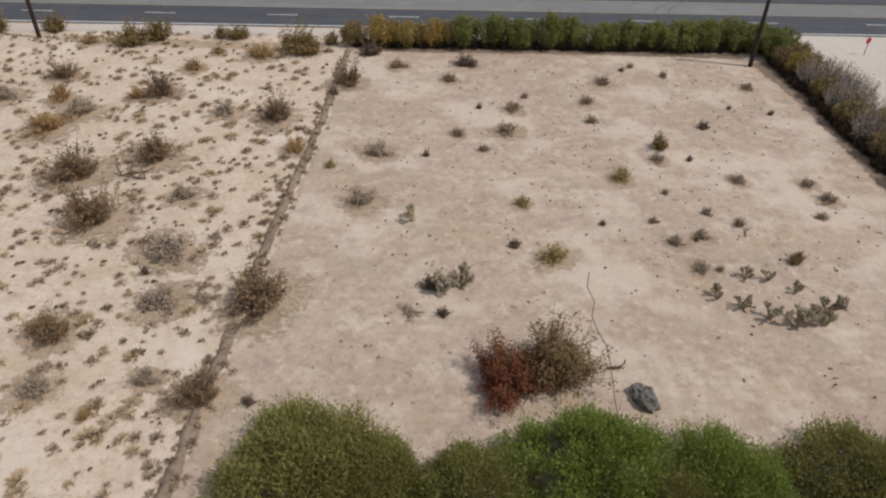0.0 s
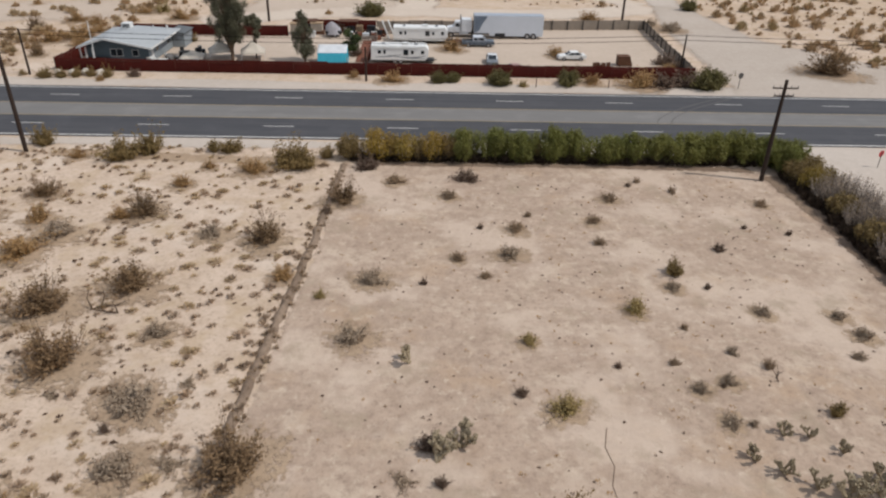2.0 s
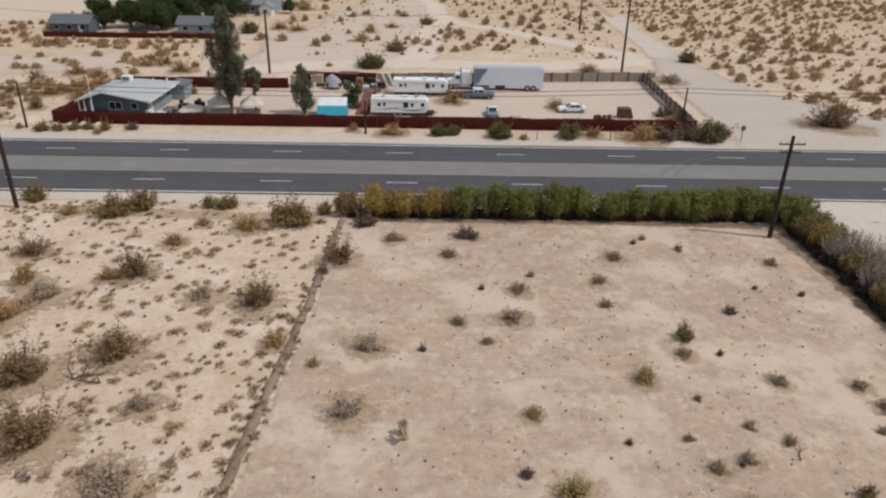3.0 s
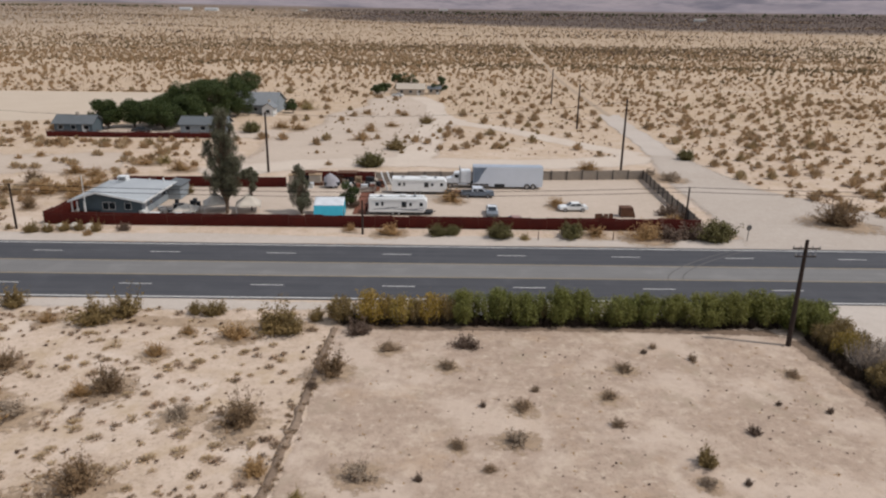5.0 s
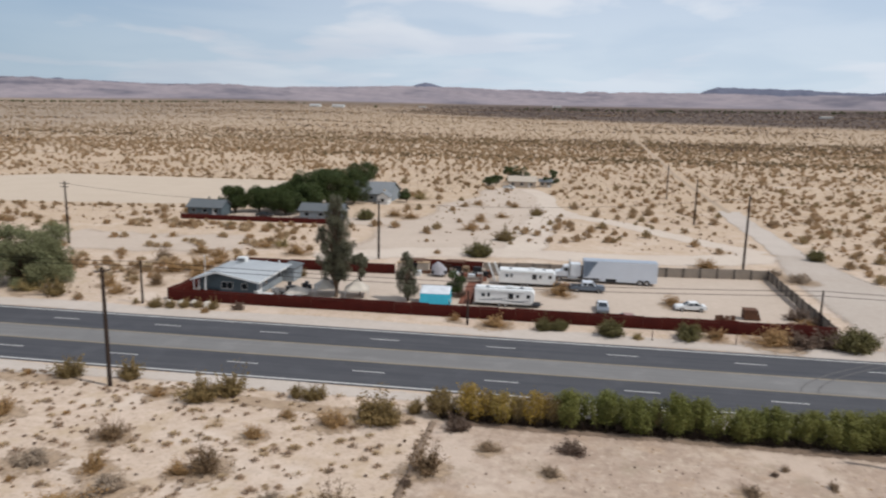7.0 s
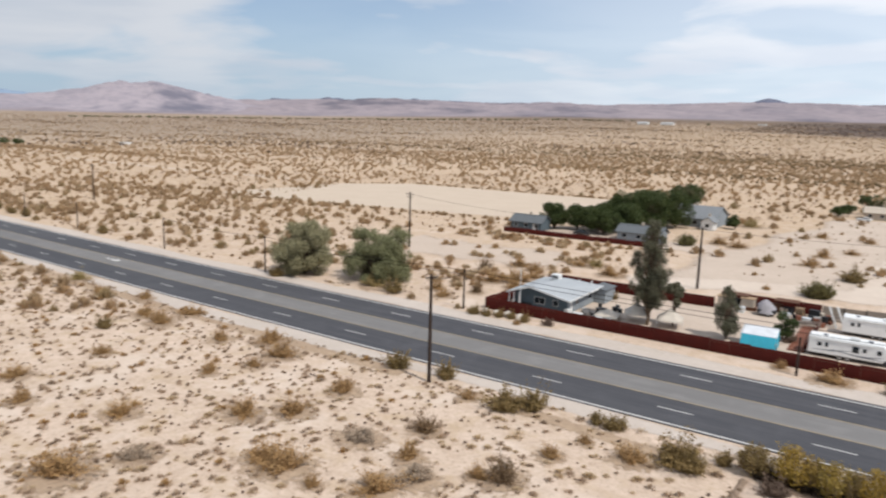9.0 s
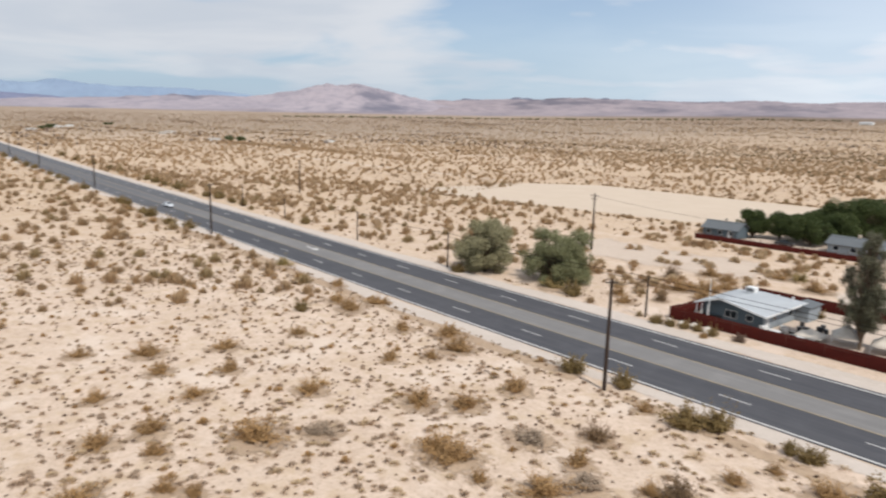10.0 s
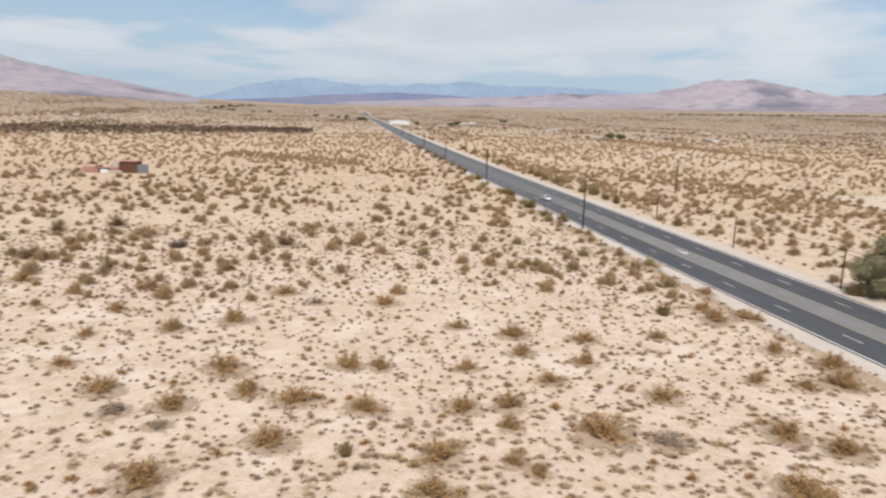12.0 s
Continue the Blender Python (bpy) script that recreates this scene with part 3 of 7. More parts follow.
def strip(bm, x0, x1, off0, off1, z, step=15.0):
    """A band that follows the highway between two offsets from its centre line."""
    n = max(2, int(abs(x1 - x0) / step) + 1)
    last = None
    for i in range(n):
        x = x0 + (x1 - x0) * i / (n - 1)
        y = road_y(x)
        h = float(terrain(np.array(x), np.array(y))) + z
        cur = (bm.verts.new((x, y + off0, h)), bm.verts.new((x, y + off1, h)))
        if last:
            bm.faces.new((last[0], cur[0], cur[1], last[1]))
        last = cur
    return bm


def slab(bm, x0, x1, off0, off1, z):
    """As strip, with sides down to the ground."""
    strip(bm, x0, x1, off0, off1, z)
    top = bm.faces[:]
    ex = bmesh.ops.extrude_face_region(bm, geom=top)
    for v in [g for g in ex["geom"] if isinstance(g, bmesh.types.BMVert)]:
        v.co.z -= 0.12
    bmesh.ops.recalc_face_normals(bm, faces=bm.faces[:])
    return bm


road = thing("road", "five-lane highway of dark asphalt with a paler centre lane", "road", kind="structure")
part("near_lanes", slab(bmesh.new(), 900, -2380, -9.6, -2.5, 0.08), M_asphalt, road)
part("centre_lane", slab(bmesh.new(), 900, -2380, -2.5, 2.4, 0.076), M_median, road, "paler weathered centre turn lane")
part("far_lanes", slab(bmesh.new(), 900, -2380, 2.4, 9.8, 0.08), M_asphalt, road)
for off, nm, mt, w in ((-9.2, "edge_line", M_white_paint, 0.13), (9.1, "edge_line", M_white_paint, 0.13),
                       (-2.42, "centre_line", M_yellow_paint, 0.11), (2.3, "centre_line", M_yellow_paint, 0.11)):
    part(nm, strip(bmesh.new(), 900, -2380, off - w, off + w, 0.086), mt, road, "worn paint line")
dash_me = bpy.data.meshes.new("lane_dash")
bm = bmesh.new()
box(bm, -3.66, 0, -0.08, 0.08, 0, 0.006)
bm.to_mesh(dash_me)
bm.free()
dash_me.materials.append(M_white_paint)
for k in range(-60, 7):
    for off, sh in ((5.8, 0.0), (-5.46, 0.8)):
        x = 14.63 * k + sh
        d = new("lane_dash", dash_me)
        d.parent = road
        y = road_y(x)
        d.matrix_basis = pose(x, y + off, 0.0815 + float(terrain(np.array(x), np.array(y))), 0, 0, math.degrees(math.atan2(road_y(x + 4) - road_y(x - 4), 8)))
bm = bmesh.new()
prism(bm, [(-133.5, -0.12), (-130.5, -0.12), (-130.5, -0.55), (-128.6, 0.0), (-130.5, 0.55), (-130.5, 0.12), (-133.5, 0.12)], 0, 0.006)
for v in bm.verts:
    v.co = Vector((v.co.x, 85.5 + 0.6 + v.co.z * 1.6, 0.0775 + v.co.y))
part("turn_arrow", bm, M_white_paint, road, "white painted turn arrow")

for x0, dx in ((30.3, 0.0), (31.9, 0.15)):
    bm, last = bmesh.new(), None
    for i in range(14):
        q = i / 13
        x, y, w = x0 + 11.5 * q ** 1.5 + dx, 81.9 + 10.8 * q, 0.08
        cur = (bm.verts.new((x - w, y + w * 0.6, 0.0905)), bm.verts.new((x + w, y - w * 0.6, 0.0905)))
        if last:
            bm.faces.new((last[0], cur[0], cur[1], last[1]))
        last = cur
    part("skid_mark", bm, M_skid, road, "curved dark tyre mark")

for side, a, b in ((-1, -13.4, -9.2), (1, 9.4, 14.4)):
    xs = np.concatenate([np.linspace(500, -600, 140), np.linspace(-620, -2500, 60)])
    L = [(x, road_y(x) + a - 0.4 * math.sin(x * 0.21) - (0.9 if side < 0 else 0) * math.sin(x * 0.057) * 0.6) for x in xs]
    R = [(x, road_y(x) + b + 0.5 * math.sin(x * 0.17)) for x in xs]
    sheet("road_shoulder", "pale gravel shoulder along the highway", M_grey_dirt, L, R, 0.03 + 0.004 * side, 1.2)

# ---- soils ----
ly = np.linspace(9, 69.5, 40)
sheet("lot_soil", "graded pinkish-tan soil of the cleared lot", M_lot,
      [(-7.2 - max(0, (50 - y)) * 0.065, y) for y in ly], [(43, y) for y in ly], 0.02, 1.0)
yx = np.linspace(-51.5, 42.5, 40)
sheet("yard_soil", "pale raked dirt of the fenced yard", M_pale, [(x, 101.5) for x in yx],
      [(x, 127 if x < -24 else 133 + (x + 8) * 0.09) for x in yx], 0.024, 0.8)
L, R = ribbon_lines([(55, 163), (57, 180), (58.5, 215), (61, 240)], 9.0)
sheet("dirt_road", "pale graded dirt road running off to the plain", M_grey_dirt, L, R, 0.045, 2.2)
L, R = ribbon_lines([(60, 232), (64, 300), (70, 387), (86, 556)], 3.4)
sheet("dirt_road", "narrow pale dirt road far out on the plain", M_ground_track, L, R, 0.05, 1.8)
L, R = ribbon_lines([(86, 556), (110, 850), (150, 1300)], 2.6)
sheet("dirt_road", "faint dirt track on the far plain", M_ground_track, L, R, 0.05, 1.8)
fy = np.linspace(93, 172, 40)
sheet("dirt_junction", "wide pale dirt apron where the side road meets the highway", M_apron,
      [(float(np.interp(y, [93, 98, 140, 172], [42, 44, 45.5, 52])), y) for y in fy],
      [(float(np.interp(y, [93, 106, 112, 122, 130, 145, 162, 172], [110, 96, 78, 70, 64.5, 62.5, 61.5, 61])), y) for y in fy], 0.038, 4.0)
L, R = ribbon_lines([(-42, 137), (-25, 147), (-3, 152), (20, 151), (42, 156), (50, 164)], 13)
sheet("dirt_track", "pale dirt track behind the fenced yard", M_drive, L, R, 0.03, 3.0)
L, R = ribbon_lines([(50, 164), (42, 173), (34, 184), (22, 203), (11, 214), (4, 235), (3, 262), (-4, 287)], 8.5)
sheet("dirt_drive", "pale winding dirt drive to the far house", M_drive, L, R, 0.034, 2.0)
L, R = ribbon_lines([(-2, 153), (0, 170), (1, 188), (5, 212), (9, 222)], 12)
sheet("dirt_drive", "pale dirt drive joining the track", M_drive, L, R, 0.041, 3.0)
by = np.linspace(146, 292, 36)
sheet("bare_dirt", "bare pale dirt with scattered shrubs between the houses", M_pale,
      [(float(np.interp(y, [146, 200, 292], [-44, -36, -20])) + 2.5 * math.sin(y * 0.13), y) for y in by],
      [(float(np.interp(y, [146, 200, 230, 292], [2, 6, 9, 2])), y) for y in by], 0.028, 7.0)
sx = np.linspace(-232, -66, 40)
sheet("bare_field", "bare levelled sand field without plants", M_field,
      [(x, 189 + max(0, x + 205) * 0.16 if x < -110 else 204 + (x + 110) * 0.9) for x in sx],
      [(x, 258 + (x + 232) * 1.1 if x < -205 else 288 + (x + 205) * 0.02) for x in sx], 0.035, 2.5)
L, R = ribbon_lines([(-92, 186), (-70, 192), (-50, 186), (-36, 190)], 16)
sheet("bare_dirt", "pale dirt yard round the neighbouring houses", M_pale, L, R, 0.032, 3.0)
L, R = ribbon_lines([(-106, 146), (-82, 145), (-60, 150)], 26)
sheet("bare_dirt", "bare tan patch of graded dirt", M_pale, L, R, 0.026, 6.0)
ey = np.linspace(20, 75, 30)
sheet("side_street", "pale gravel side street beside the hedge", M_grey_dirt, [(43.5, y) for y in ey], [(62, y) for y in ey], 0.027, 1.5)
for nm_y, x0, x1, w in ((262, -500, -240, 5), (330, 75, 700, 4), (520, 95, 900, 5), (430, -900, -300, 6), (640, -1100, 40, 8)):
    L, R = ribbon_lines([(x0, nm_y + 6), ((x0 + x1) / 2, nm_y - 2), (x1, nm_y)], w)
    sheet("dirt_track", "faint pale track across the plain", M_drive, L, R, 0.04, 1.2)

L, R = ribbon_lines([(-44, 70.4), (-60, 70.6), (-85, 70.8), (-110, 71), (-150, 71.6), (-200, 72)], 4.6)
sheet("grass_verge", "tan dry grass verge beside the highway", M_litter, L, R, 0.022, 2.2)
L, R = ribbon_lines([(-8, 67.6), (-20, 68.4), (-30, 69.2), (-38, 69.8)], 3.6)
sheet("grass_verge", "tan dry litter along the roadside shrubs", M_litter, L, R, 0.022, 1.7)
# dark strips along the hedge: litter, with the hedge's shade painted in
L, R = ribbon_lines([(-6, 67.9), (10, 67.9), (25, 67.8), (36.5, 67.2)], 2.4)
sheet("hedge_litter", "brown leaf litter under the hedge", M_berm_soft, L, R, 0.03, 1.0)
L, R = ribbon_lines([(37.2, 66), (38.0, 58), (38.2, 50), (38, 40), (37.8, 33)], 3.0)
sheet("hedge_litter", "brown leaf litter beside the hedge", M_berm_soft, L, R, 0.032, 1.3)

# low berm along the lot's edge
bp = [(-6.7, 67.5), (-7.2, 56), (-7.4, 50), (-8.1, 39.5), (-8.7, 31), (-9.1, 22), (-9.6, 12), (-10, 6)]
L, R = ribbon_lines(bp, 0.6, 24)
V, F = [], []
for i, ((xa, ya), (xb, yb)) in enumerate(zip(L, R)):
    n1, n2 = noise.noise((i * 0.31, 0, 0)), noise.noise((i * 0.37, 7, 0))
    h = max(0.05, 0.17 + 0.16 * n1 + 0.08 * noise.noise((i * 1.3, 3, 0)))
    wd, sh = 1.0 + 0.55 * n2, 0.25 * noise.noise((i * 0.12, 5, 1))
    for s, z in ((-0.2, -0.02), (0.15, h * 0.6), (0.45, h), (0.75, h * 0.9), (0.95, 0.02), (1.1, -0.02)):
        q = 0.5 + (s - 0.5) * wd + sh
        V.append((xa + (xb - xa) * q + 0.12 * noise.noise((i * 0.8, s * 3, 2)), ya + (yb - ya) * q, z))
for i in range(len(L) - 1):
    for k in range(5):
        F.append((i * 6 + k, i * 6 + k + 1, (i + 1) * 6 + k + 1, (i + 1) * 6 + k))
tagged(new("earth_berm", np_mesh("earth_berm", V, F, M_berm)), "low brown berm of soil and debris edging the lot", "berm", kind="structure")

# ---- distant ranges ----
def hills(name, label, material, profile, r0, r1, az0, az1, seed, rough=0.5):
    """A range: heights by bearing (degrees from +y towards -x, degrees of elevation), with ridges and gullies."""
    A = np.linspace(az0, az1, int((az1 - az0) * (5 if az1 - az0 > 200 else 9)) + 2)
    pa, pe = np.array([p[0] for p in profile], float), np.array([p[1] for p in profile], float)
    rows = 22
    V = []
    for i in range(rows):
        s = i / (rows - 1)
        r = r0 + (r1 - r0) * s
        for a in A:
            top = math.tan(radians(float(np.interp(a, pa, pe)))) * r1 + 28
            x, y = -r * math.sin(radians(a)), r * math.cos(radians(a))
            n = 0.7 - 1.6 * abs(noise.fractal((x * 0.0026 + seed, y * 0.0026, 0), 0.9, 2.1, 5))
            base = float(terrain(np.array(x), np.array(y))) - 4
            shape = math.sin(min(1.0, s * 1.15) * math.pi / 2) ** 1.6
            h = base + max(0.0, top - base) * shape * (1 + rough * n * (1 - s * 0.75)) * (1 if s < 0.99 else 0.55)
            V.append((x, y, max(base, h) if 0 < i else base - 3))
    m = len(A)
    F = [(i * m + j, i * m + j + 1, (i + 1) * m + j + 1, (i + 1) * m + j) for i in range(rows - 1) for j in range(m - 1)]
    me = np_mesh(name, V, F, material)
    me.polygons.foreach_set("use_smooth", [True] * len(me.polygons))
    return tagged(new(name, me), label, "mountain", kind="structure")


hills("backdrop_rim", "faint dusty rise along the horizon", M_hill_rim,
      [(-180, 1.3), (-60, 1.6), (-31, 1.65), (-20, 1.75), (-10, 1.85), (0, 1.9), (6, 2.0), (11, 2.05), (17, 1.85), (22, 1.75), (25, 1.88), (30, 1.7), (38, 1.85), (46, 1.55), (54, 1.3), (62, 1.15),
       (70, 0.75), (78, 0.2), (85, 0.0), (100, 0.0), (120, 0.9), (180, 1.3)], 3250, 4700, -180, 180, 3.1)
hills("backdrop_mesa", "dark flat-topped hills in haze", M_hill_dark,
      [(-60, 1.9), (-31.7, 2.2), (-27.3, 2.5), (-24.5, 2.3), (-22.7, 1.95), (-16.3, 2.25), (-12.6, 2.3), (-10.5, 1.75), (-9, 1.3)], 4100, 4750, -60, -9, 8.4)
hills("backdrop_knoll", "small dark knolls on the horizon", M_hill_dark,
      [(5, 1.2), (6.5, 1.7), (9.7, 2.42), (11.5, 2.0), (14.6, 1.6), (26, 1.5), (29, 1.75), (37, 1.95), (40, 1.7), (42.9, 1.95), (45.5, 1.5), (47.6, 1.8), (49, 1.4)], 4500, 4780, 5, 49, 12.7)
hills("backdrop_hill", "pinkish bare desert mountain", M_hill_pink,
      [(47, 1.0), (49.5, 1.3), (51, 1.5), (53, 1.88), (54.2, 2.12), (55.2, 2.28), (56.2, 2.42), (57.3, 2.28), (58.6, 2.36), (59.8, 2.1), (61, 1.8), (62.2, 1.65), (63.5, 1.45), (65.6, 1.38), (67, 1.3), (70, 1.3), (74, 1.0), (78, 0.85), (82, 0.6), (88, 0.3)], 3400, 4300, 47, 88, 21.3)
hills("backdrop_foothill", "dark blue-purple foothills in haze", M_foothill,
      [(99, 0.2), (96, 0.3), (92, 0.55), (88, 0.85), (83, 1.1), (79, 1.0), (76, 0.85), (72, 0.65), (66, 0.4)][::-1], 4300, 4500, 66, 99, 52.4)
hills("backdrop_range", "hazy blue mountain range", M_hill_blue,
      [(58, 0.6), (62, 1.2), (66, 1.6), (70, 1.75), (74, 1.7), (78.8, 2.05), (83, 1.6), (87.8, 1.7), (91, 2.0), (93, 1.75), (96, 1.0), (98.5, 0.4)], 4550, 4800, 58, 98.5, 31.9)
hills("backdrop_hill", "pinkish bare slope of a near mountain", M_hill_pink,
      [(97.5, 0.0), (99, 0.5), (101.2, 0.8), (106, 1.6), (111, 2.45), (118, 3.4), (130, 3.2), (150, 2.0)], 2300, 3600, 97.5, 150, 44.2)

# ---- utility poles and cables ----
def utility_pole(x, y, h, arms=(), lean=0.0, label="tall brown wooden utility pole", category="utility pole", r=0.21, turn=0.0):
    p = thing("utility_pole", label, category, "utility poles", (x, y, 0), turn)
    part("shaft", tubes("shaft", [([(0, 0, -0.3), (lean * 0.5, 0, h * 0.5), (lean, 0, h)], [r * 1.15, r, r * 0.75])], M_pole, 8), M_pole, p)
    for z, half in arms:
        arm = part("crossarm", one_box(-half + lean, half + lean, -0.17, -0.05, z - 0.06, z + 0.06, bevel=0.01), M_pole, p)
        for s in (-1, -0.45, 0.45, 1):
            part("insulator", cyl(bmesh.new(), (s * half * 0.94 + lean, -0.11, z + 0.06), (s * half * 0.94 + lean, -0.11, z + 0.26), 0.06, 0.035, 8), M_insul, arm)
    return p


utility_pole(36.0, 64.6, 10.35, ((9.6, 1.25), (8.85, 0.95)), 0.0, "tall dark wooden utility pole with two crossarms beside the hedge")
utility_pole(-40.6, 69.8, 12.45, ((12.1, 0.75),), 0.0, turn=60)
for x, y in ((-160.6, 75.4), (-282, 80.7), (-401, 85.5), (-521, 92), (-640, 98), (-760, 106)):
    utility_pole(x, y, 12.4, ((11.9, 0.9),), turn=85)
for x, y, h in ((-55, 99.5, 6.4), (-99.3, 98, 7.0), (-135.1, 100.6, 7.0), (-175.5, 103, 7.0), (-207, 105, 7.0), (40.2, 105, 6.0), (-7.0, 98.9, 4.8)):
    utility_pole(x, y, h, (), 0.0, "short dark wooden telephone pole", r=0.15)
utility_pole(-29.2, 139.7, 11.6, ((11.2, 0.9),), turn=10)
utility_pole(-96, 139.6, 13.1, ((12.6, 1.0), (11.9, 0.8)), turn=5)
utility_pole(-236, 141.6, 12.5, ((12.0, 0.9),))
utility_pole(41, 145.6, 14.4, ((13.9, 0.8),), 0.25, turn=80)
utility_pole(43.6, 205, 12.5, ((12, 0.8),), turn=80)
utility_pole(46.5, 269, 12.5, ((12, 0.8),), turn=80)


def cable(a, b, sag, r=0.04):
    a, b = Vector(a), Vector(b)
    pts = []
    for i in range(17):
        t = i / 16
        q = a.lerp(b, t)
        pts.append((q.x, q.y, q.z - sag * 4 * t * (1 - t)))
    ob = new("cable", tubes("cable", [(pts, [r] * 17)], M_wire, 4))
    return tagged(ob, "thin dark overhead cable strung between poles", "cable", "overhead cables")


for dz, dy in ((0, 0), (-0.7, 0.15)):
    cable((-55, 99.5 + dy, 6.3 + dz), (40.2, 105 + dy, 5.9 + dz), 0.9)
    cable((-99.3, 98 + dy, 6.9 + dz), (-55, 99.5 + dy, 6.3 + dz), 0.5)
    cable((40.2, 105 + dy, 5.9 + dz), (120, 107 + dy, 6.2 + dz), 0.7)
cable((-135.1, 100.6, 6.8), (-99.3, 98, 6.8), 0.5)
for a, b in (((-96, 139.6, 12.6), (-29.2, 139.7, 11.2)), ((-29.2, 139.7, 11.2), (41, 145.6, 13.9))):
    cable(a, b, 1.4, 0.028)
cable((-40.6, 69.8, 12.0), (-55, 99.5, 6.2), 0.5, 0.03)

# ---- signs ----
s = thing("stop_sign", "red octagonal stop sign on a dark post", "road sign", at=(50.2, 68.5, 0), turn=200)
part("post", one_box(-0.03, 0.03, -0.03, 0.03, -0.2, 1.9), M_sign_back, s)
bm = bmesh.new()
prism(bm, [(0.38 * math.cos(math.pi / 8 + k * math.pi / 4), 1.62 + 0.38 * math.sin(math.pi / 8 + k * math.pi / 4)) for k in range(8)], -0.05, -0.035)
plate = part("plate", bm, M_stop, s)
part("lettering", one_box(-0.26, 0.26, -0.056, -0.051, 1.53, 1.71), M_white_paint, plate, "white bar of lettering")
s = thing("stop_sign", "dark grey back of an octagonal road sign", "road sign", at=(46.4, 97.8, 0), turn=10)
part("post", one_box(-0.04, 0.04, -0.04, 0.04, -0.2, 2.3), M_sign_back, s)
bm = bmesh.new()
prism(bm, [(0.42 * math.cos(math.pi / 8 + k * math.pi / 4), 1.95 + 0.42 * math.sin(math.pi / 8 + k * math.pi / 4)) for k in range(8)], -0.06, -0.045)
part("plate", bm, M_sign_back, s)

# ---- red corrugated fence round the yard ----
def corrugated_panel(w, h, waves=9):
    V, F = [], []
    n = waves * 4
    for i in range(n + 1):
        x = -w / 2 + w * i / n
        d = 0.035 * math.sin(i * math.pi / 2)
        V += [(x, d, 0), (x, d, h), (x, d + 0.02, h), (x, d + 0.02, 0)]
    for i in range(n):
        a, b = i * 4, i * 4 + 4
        F += [(a, b, b + 1, a + 1), (a + 1, b + 1, b + 2, a + 2), (a + 2, b + 2, b + 3, a + 3)]
    return np_mesh("panel", V, F, M_red_fence)


panel_me = corrugated_panel(2.44, 1.85)
bm = bmesh.new()
box(bm, -0.05, 0.05, -0.05, 0.05, -0.2, 1.92)
post_me = bpy.data.meshes.new("post")
bm.to_mesh(post_me)
bm.free()
post_me.materials.append(M_post)


def panel_fence(label, a, b, pm, qm, width, h, rail_material, side=0.07):
    a, b = Vector((*a, 0)), Vector((*b, 0))
    f = thing("fence", label, "fence")
    n = max(1, round((b - a).length / width))
    turn = math.degrees(math.atan2(b.y - a.y, b.x - a.x))
    d = (b - a) / n
    r = random.Random(int(abs(a.x * 7 + b.y)))
    for i in range(n + 1):
        q = new("post", qm)
        q.parent = f
        q.matrix_basis = pose(*(a + d * i), r.uniform(-1, 1), r.uniform(-1, 1), turn) @ Matrix.Translation((0, side, 0))
        if i < n:
            o = new("panel", pm)
            o.parent = f
            m = a + d * (i + 0.5)
            o.matrix_basis = pose(m.x, m.y, r.uniform(-0.05, 0.03), r.uniform(-1.2, 1.2), 0, turn) @ Matrix.Diagonal((d.length / width * 0.998, 1, h * r.uniform(0.97, 1.03), 1))
    part("rail", tubes("rail", [([a + Vector((0, 0.03, 1.5)), b + Vector((0, 0.03, 1.5))], [0.04, 0.04])], rail_material, 4), rail_material, f)
    return f


panel_fence("dark red corrugated sheet fence along the highway", (-52.4, 102), (41.3, 102), panel_me, post_me, 2.44, 1.0, M_post)
panel_fence("dark red corrugated sheet fence beside the house", (-52.4, 102.1), (-51.6, 126), panel_me, post_me, 2.44, 1.0, M_post)
panel_fence("dark red corrugated sheet fence behind the house", (-51.6, 126.2), (-23.2, 127), panel_me, post_me, 2.44, 1.0, M_post)
panel_fence("dark red corrugated sheet fence behind the sheds", (-23.2, 132.2), (-8, 132.6), panel_me, post_me, 2.44, 1.02, M_post)
panel_fence("low red-brown fence dividing the yard", (-7.5, 109.2), (-7.3, 122.5), panel_me, post_me, 2.44, 0.5, M_post)
panel_fence("low dark red fence of the neighbouring yard", (-92, 178.3), (-50, 179.3), panel_me, post_me, 2.44, 0.72, M_post)
screen_me = bpy.data.meshes.new("panel")
bm = bmesh.new()
box(bm, -1.5, 1.5, -0.015, 0.015, 0.05, 1.8)
bm.to_mesh(screen_me)
bm.free()
screen_me.materials.append(M_grey_mesh)
rail_me = bpy.data.meshes.new("post")
bm = bmesh.new()
box(bm, -0.06, 0.06, -0.06, 0.06, 0, 1.9)
bm.to_mesh(rail_me)
bm.free()
rail_me.materials.append(M_dark)
panel_fence("chain-link fence with faded grey-tan screening", (-7.8, 132.8), (43.2, 137.6), screen_me, rail_me, 3.0, 1.0, M_dark, -0.08)
panel_fence("chain-link fence with weathered screening beside the dirt road", (41.4, 102.2), (43.2, 137.4), screen_me, rail_me, 3.0, 0.95, M_dark)

for x, y in ((17.2, 97.0), (27.6, 97.4), (2.8, 98.4), (35.6, 97.6)):
    o = thing("marker_post", "short weathered wooden post on the roadside verge", "post", "marker posts", (x, y, 0), 15 * x)
    part("shaft", tubes("shaft", [([(0, 0, -0.2), (0.02, 0, 0.6), (0.03, 0.01, 1.25)], [0.07, 0.065, 0.055])], M_post, 6), M_post, o)
    part("cap", cyl(bmesh.new(), (0.03, 0.01, 1.25), (0.03, 0.01, 1.29), 0.065, 0.05, 8), M_sign_back, o)

